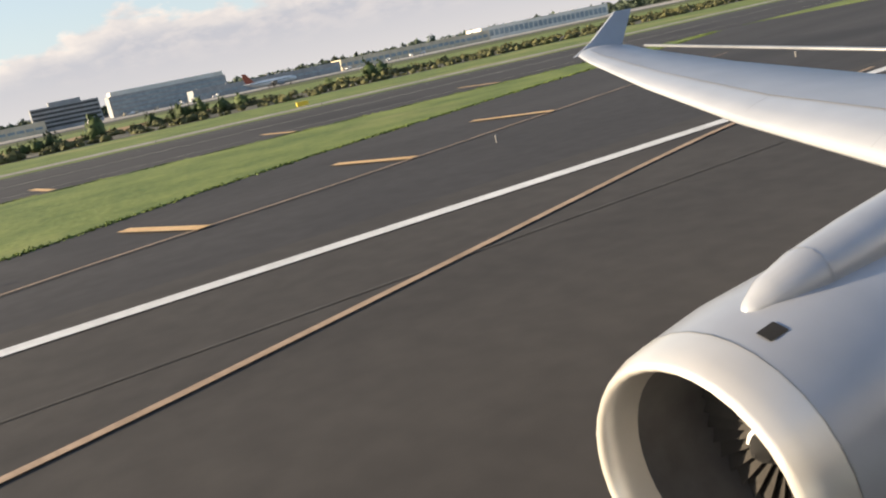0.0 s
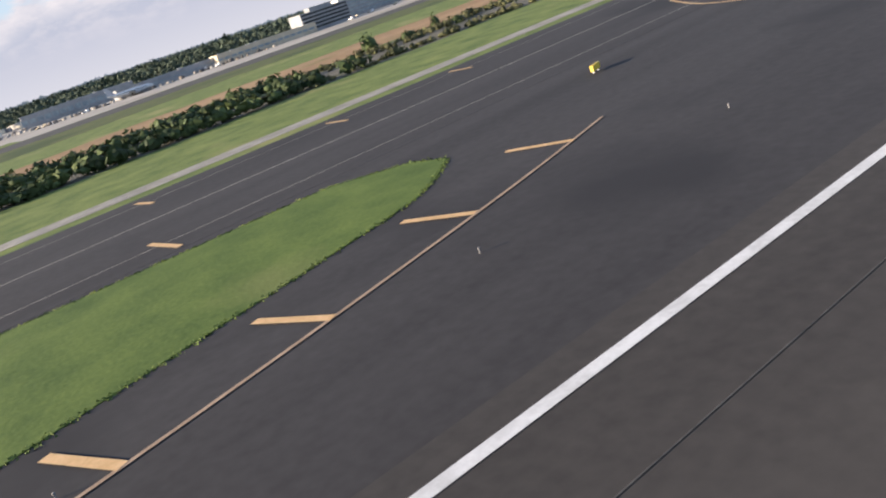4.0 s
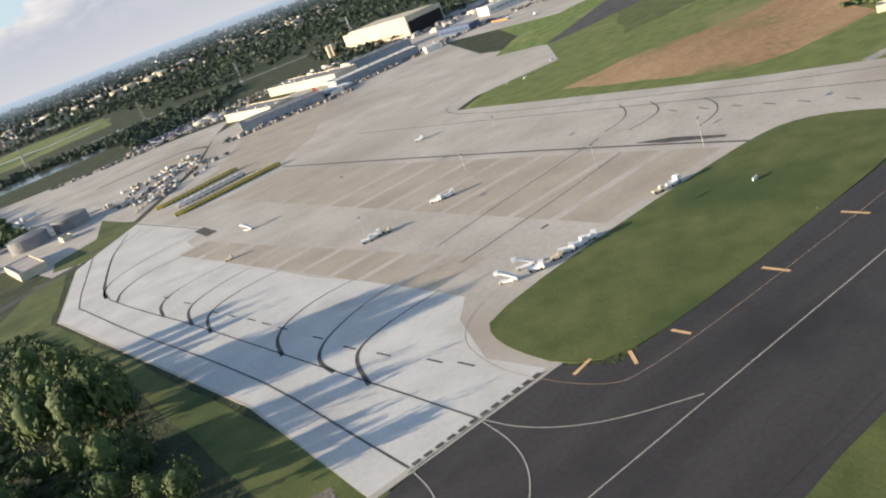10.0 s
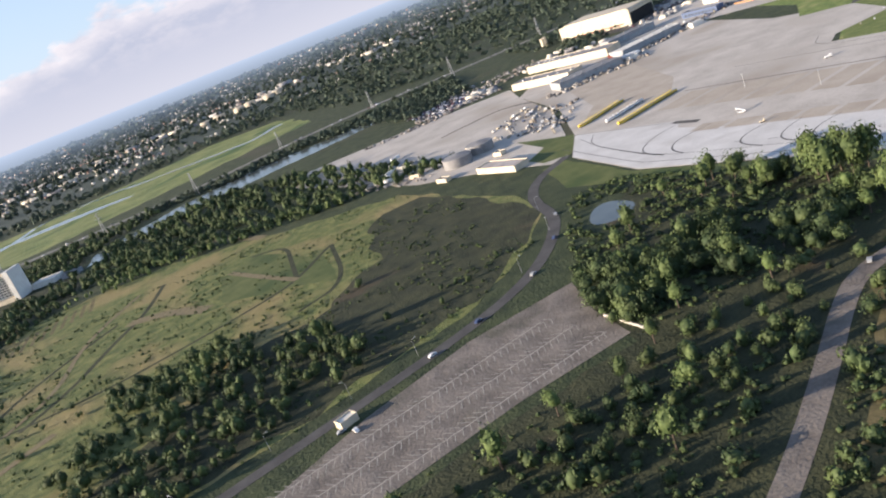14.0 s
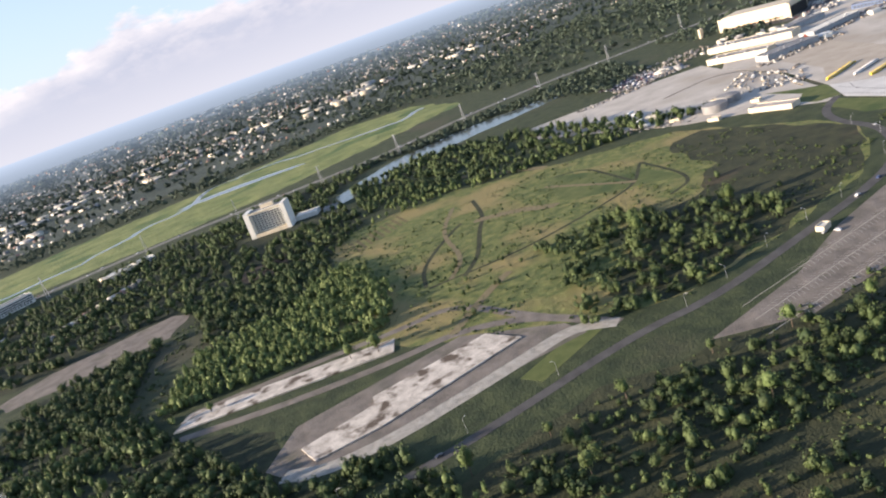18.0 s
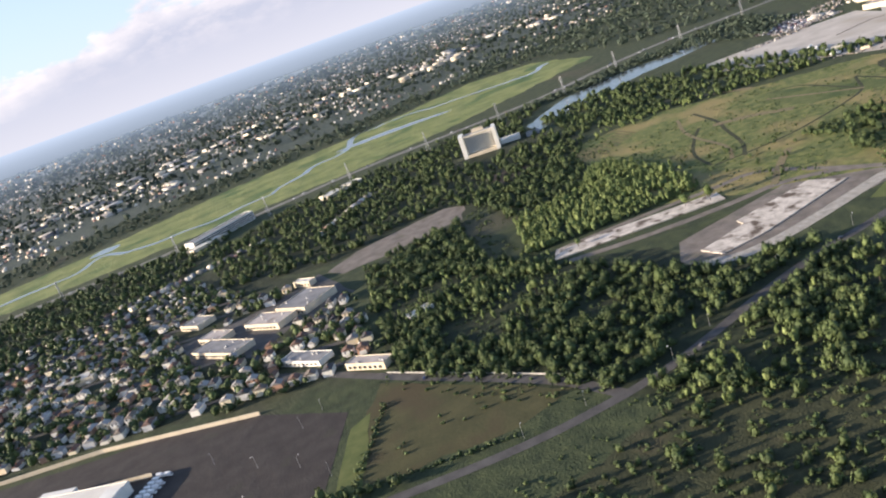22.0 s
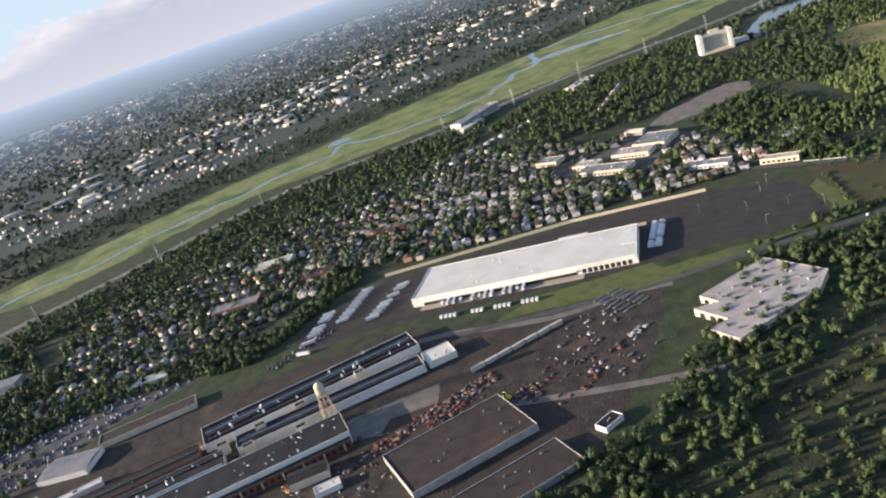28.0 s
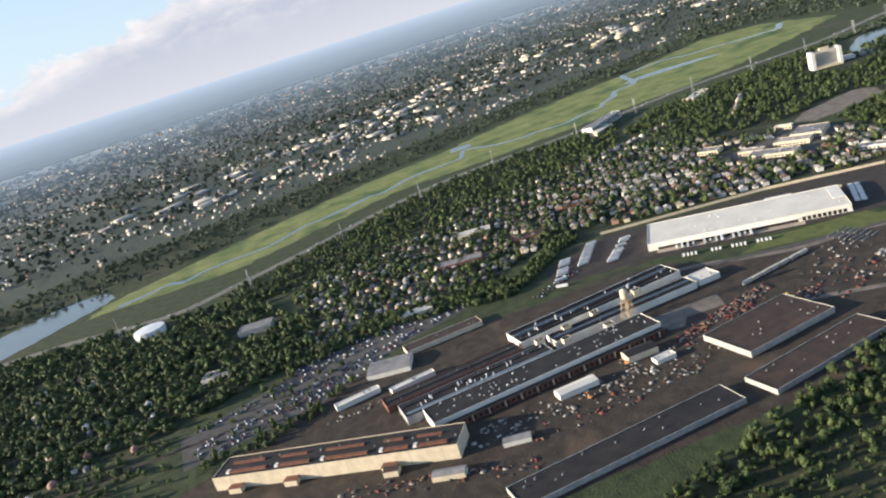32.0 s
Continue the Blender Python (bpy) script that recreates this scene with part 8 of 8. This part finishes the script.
def loft(bm, rings, close=True):
    vs = [[bm.verts.new(p) for p in r] for r in rings]
    n = len(rings[0])
    for a, b in zip(vs, vs[1:]):
        for k in range(n):
            bm.faces.new((a[k], a[(k + 1) % n], b[(k + 1) % n], b[k]))
    if close:
        bm.faces.new(vs[0][::-1])
        bm.faces.new(vs[-1])
    bmesh.ops.recalc_face_normals(bm, faces=bm.faces)
    for f in bm.faces:
        f.smooth = len(f.verts) == 4
    return bm


def foil(y, x, z, chord, thick, flat=False):
    out = []
    for k in range(20):
        a = 2 * math.pi * k / 20
        u = (1 - math.cos(a)) / 2
        h = thick * chord * (0.2969 * math.sqrt(u) - 0.126 * u - 0.3516 * u * u + 0.2843 * u ** 3 - 0.1015 * u ** 4) / 0.2
        out.append((x + u * chord, y, z + (h if a < math.pi else -h * 0.75) + 0.02 * chord * math.sin(math.pi * u)))
    return out


bm = bmesh.new()
rings = tube(bm, [(-14.2, AX, AZ - 0.5), (-13.8, AX, AZ - 0.45), (-12.6, AX, AZ - 0.3), (-10.5, AX, AZ - 0.1), (-8, AX, AZ), (12, AX, AZ), (17, AX, AZ + 0.5), (22.5, AX, AZ + 1.3)], [0.15, 0.7, 1.35, 1.8, 1.98, 1.98, 1.3, 0.3], 28)
for f in bm.faces:
    f.smooth = True
part("fuselage", bm, m_aircraft, ac)
for s in (1, -1):
    side = lambda y: y if s > 0 else 2 * AX - y
    tag = "right" if s > 0 else "left"
    bm = loft(bmesh.new(), [foil(side(y), x, z, c, th) for y, x, z, c, th in ((-1.2, 5.0, 4.75, 7.0, 0.14), (1.0, 5.9, 4.78, 5.9, 0.13), (4.6, 7.66, 4.86, 4.3, 0.12), (7.6, 9.2, 5.02, 3.45, 0.115), (11.0, 10.92, 5.36, 2.6, 0.11), (14.2, 12.55, 5.78, 1.8, 0.105), (15.0, 12.98, 5.92, 1.6, 0.10), (15.25, 13.3, 5.97, 1.2, 0.09))])
    wing = part("wing", bm, m_aircraft, ac, "long swept pale grey wing")
    bm = bmesh.new()
    pts = [(13.0, 15.15, 5.9), (14.6, 15.2, 5.95), (15.3, 15.45, 6.75), (14.75, 15.45, 6.75), (13.7, 15.3, 6.15)]
    v1 = [bm.verts.new((x, side(y), z)) for x, y, z in pts]
    v2 = [bm.verts.new((x, side(y + 0.06), z)) for x, y, z in pts]
    bm.faces.new(v1)
    bm.faces.new(v2[::-1])
    for i in range(5):
        j = (i + 1) % 5
        bm.faces.new((v1[j], v1[i], v2[i], v2[j]))
    bmesh.ops.recalc_face_normals(bm, faces=bm.faces)
    part("wingtip_fence", bm, m_wing_top, wing, "small upturned wing tip")
    bm = bmesh.new()
    tops = []
    for y, x, z, c, th in ((-0.4, 5.3, 4.75, 6.6, 0.14), (1.0, 5.9, 4.78, 5.9, 0.13), (4.6, 7.66, 4.86, 4.3, 0.12), (7.6, 9.2, 5.02, 3.45, 0.115), (11.0, 10.92, 5.36, 2.6, 0.11), (14.2, 12.55, 5.78, 1.8, 0.105), (14.9, 12.93, 5.90, 1.62, 0.10)):
        up_side = [q for q in foil(side(y), x, z, c, th)[:11] if (q[0] - x) / c > 0.2]
        tops.append([bm.verts.new((q[0], q[1], q[2] + 0.012)) for q in up_side])
    for ra, rb in zip(tops, tops[1:]):
        for k in range(len(ra) - 1):
            bm.faces.new((ra[k], ra[k + 1], rb[k + 1], rb[k])).smooth = True
    bmesh.ops.recalc_face_normals(bm, faces=bm.faces)
    part("upper_panel", bm, m_wing_top, wing, "grey upper wing panel, bluer for shade and reflected sky")
    for y0 in (4.9, 7.55, 10.2, 12.8):
        xs = 12.98 - 0.512 * (15 - y0)
        zs = 4.86 + (y0 - 4.6) ** 1.6 * 0.0245
        c = 4.3 - (y0 - 4.6) * 0.26
        pts = [q for q in foil(side(y0), xs, zs, c, 0.12)[1:11] if (q[0] - xs) / c < 0.26]
        bm = bmesh.new()
        tube(bm, [(q[0], q[1], q[2] - 0.004) for q in pts], 0.014, 5)
        part("slat_gap", bm, m_steel, wing, "thin gap between leading edge slats")
    part("flap_line", loft(bmesh.new(), [[(x, side(y), z + 0.02) for x, y, z in ((10.6, 1.5, 5.05), (10.75, 1.5, 5.05), (10.75, 1.5, 5.09), (10.6, 1.5, 5.09))], [(x, side(y), z) for x, y, z in ((14.1, 14.0, 5.86), (14.2, 14.0, 5.86), (14.2, 14.0, 5.9), (14.1, 14.0, 5.9))]]), m_steel, wing)
    # engine: polished lip, cowl, intake barrel, fan and spinner
    ex, ey, ez = 3.83, side(3.95), 3.33
    eng = part("engine_cowl", loft(bmesh.new(), [[(ex + dx, ey + r * math.cos(2 * math.pi * k / 36), ez + dz + r * math.sin(2 * math.pi * k / 36)) for k in range(36)] for dx, r, dz in ((0.42, 1.12, 0.0), (1.0, 1.2, 0.0), (2.2, 1.24, 0.02), (3.4, 1.18, 0.05), (4.6, 0.95, 0.1), (4.7, 0.8, 0.1))], False), m_aircraft, ac, "pale grey engine cowling")
    part("intake_lip", loft(bmesh.new(), [[(ex + dx, ey + r * math.cos(2 * math.pi * k / 36), ez + r * math.sin(2 * math.pi * k / 36)) for k in range(36)] for dx, r in ((0.42, 1.122), (0.2, 1.085), (0.06, 1.03), (0.0, 0.985), (0.05, 0.945), (0.2, 0.92), (0.4, 0.91))], False), m_lip, eng, "polished bare metal intake lip")
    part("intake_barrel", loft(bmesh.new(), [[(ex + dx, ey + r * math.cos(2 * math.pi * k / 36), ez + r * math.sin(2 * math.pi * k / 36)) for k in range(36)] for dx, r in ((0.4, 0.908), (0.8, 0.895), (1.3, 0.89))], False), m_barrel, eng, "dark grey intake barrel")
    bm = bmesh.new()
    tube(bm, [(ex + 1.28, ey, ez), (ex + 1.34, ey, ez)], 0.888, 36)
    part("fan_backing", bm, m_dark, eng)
    for k in range(38):
        a = 2 * math.pi * k / 38
        bm = bmesh.new()
        c, s_ = math.cos(a), math.sin(a)
        vv = [[bm.verts.new((ex + 1.15 + dx, ey + c * r - s_ * w, ez + s_ * r + c * w)) for dx, w in ((0.0, -0.5 * q), (0.05, 0.0), (0.10, 0.62 * q))] for r, q in ((0.24, 0.05), (0.45, 0.09), (0.68, 0.13), (0.87, 0.16))]
        for ra, rb in zip(vv, vv[1:]):
            for m_ in range(2):
                bm.faces.new((ra[m_], ra[m_ + 1], rb[m_ + 1], rb[m_])).smooth = True
        part("fan_blade", bm, m_fan, eng)
    bm = bmesh.new()
    tube(bm, [(ex + 0.72, ey, ez), (ex + 0.8, ey, ez), (ex + 0.98, ey, ez), (ex + 1.2, ey, ez)], [0.02, 0.1, 0.2, 0.26], 18)
    part("spinner", bm, m_dark, eng)
    bm = bmesh.new()
    tube(bm, [(ex + 0.84 + 0.02 * k, ey + (0.12 + 0.012 * k) * math.cos(0.5 * k), ez + (0.12 + 0.012 * k) * math.sin(0.5 * k)) for k in range(9)], 0.03, 6)
    part("spinner_swirl", bm, m_paint_w, eng, "white swirl mark on the spinner")
    bm = bmesh.new()
    tube(bm, [(ex + 0.415, ey, ez), (ex + 0.43, ey, ez)], 1.126, 36, False)
    part("cowl_seam", bm, m_steel, eng)
    bm = bmesh.new()
    vv = [[bm.verts.new((ex + dx, ey - r * math.sin(a), ez + r * math.cos(a))) for a in (0.22, 0.26, 0.30, 0.335)] for dx, r in ((0.60, 1.152), (0.79, 1.176))]
    for k in range(3):
        bm.faces.new((vv[0][k], vv[0][k + 1], vv[1][k + 1], vv[1][k]))
    part("cowl_vent", bm, m_dark, eng, "small dark cowl vent")
    bm = bmesh.new()
    tube(bm, [(ex + 0.78, ey, ez + 1.12), (ex + 0.88, ey, ez + 1.15), (ex + 1.1, ey, ez + 1.18), (ex + 1.5, ey, ez + 1.2), (ex + 2.3, ey, ez + 1.24), (ex + 3.4, ey, ez + 1.3), (ex + 6.0, ey, ez + 1.4)], [0.03, 0.09, 0.17, 0.24, 0.29, 0.32, 0.2], 20)
    for f in bm.faces:
        f.smooth = True
    tube(bm, [(ex + 1.55, ey, ez + 1.2), (ex + 1.58, ey, ez + 1.2)], 0.252, 20, False)
    part("pylon", bm, m_aircraft, eng, "smooth grey engine pylon")
    bm = bmesh.new()
    tube(bm, [(9.8, side(0.9), 4.7), (9.8, side(0.9), 0.7)], 0.16, 10)
    gear = part("main_gear", bm, m_steel, ac)
    for w in (-0.35, 0.35):
        bm = bmesh.new()
        tube(bm, [(9.8, side(0.9) + w - 0.18, 0.69), (9.8, side(0.9) + w + 0.18, 0.69)], 0.58, 18)
        part("wheel", bm, m_tyre, gear)
    bm = loft(bmesh.new(), [foil(AX + s * yy, x, AZ + 0.9 + zz, c, 0.1) for yy, x, zz, c in ((0.3, 17.5, 0, 3.2), (6.0, 20.6, 0.5, 1.5))])
    part("tailplane", bm, m_aircraft, ac)
bm = loft(bmesh.new(), [[(x + u * c, AX + w * thick, z) for u, w in ((0, 0), (0.3, 1), (1, 0), (0.3, -1))] for x, z, c, thick in ((14.0, AZ + 1.4, 5.5, 0.3), (19.2, AZ + 7.0, 2.4, 0.12))])
part("tail_fin", bm, m_aircraft, ac)
bm = bmesh.new()
tube(bm, [(-9.5, AX, AZ - 1.7), (-9.5, AX, 0.5)], 0.12, 10)
ng = part("nose_gear", bm, m_steel, ac)
for w in (-0.25, 0.25):
    bm = bmesh.new()
    tube(bm, [(-9.5, AX + w - 0.1, 0.48), (-9.5, AX + w + 0.1, 0.48)], 0.38, 16)
    part("wheel", bm, m_tyre, ng)

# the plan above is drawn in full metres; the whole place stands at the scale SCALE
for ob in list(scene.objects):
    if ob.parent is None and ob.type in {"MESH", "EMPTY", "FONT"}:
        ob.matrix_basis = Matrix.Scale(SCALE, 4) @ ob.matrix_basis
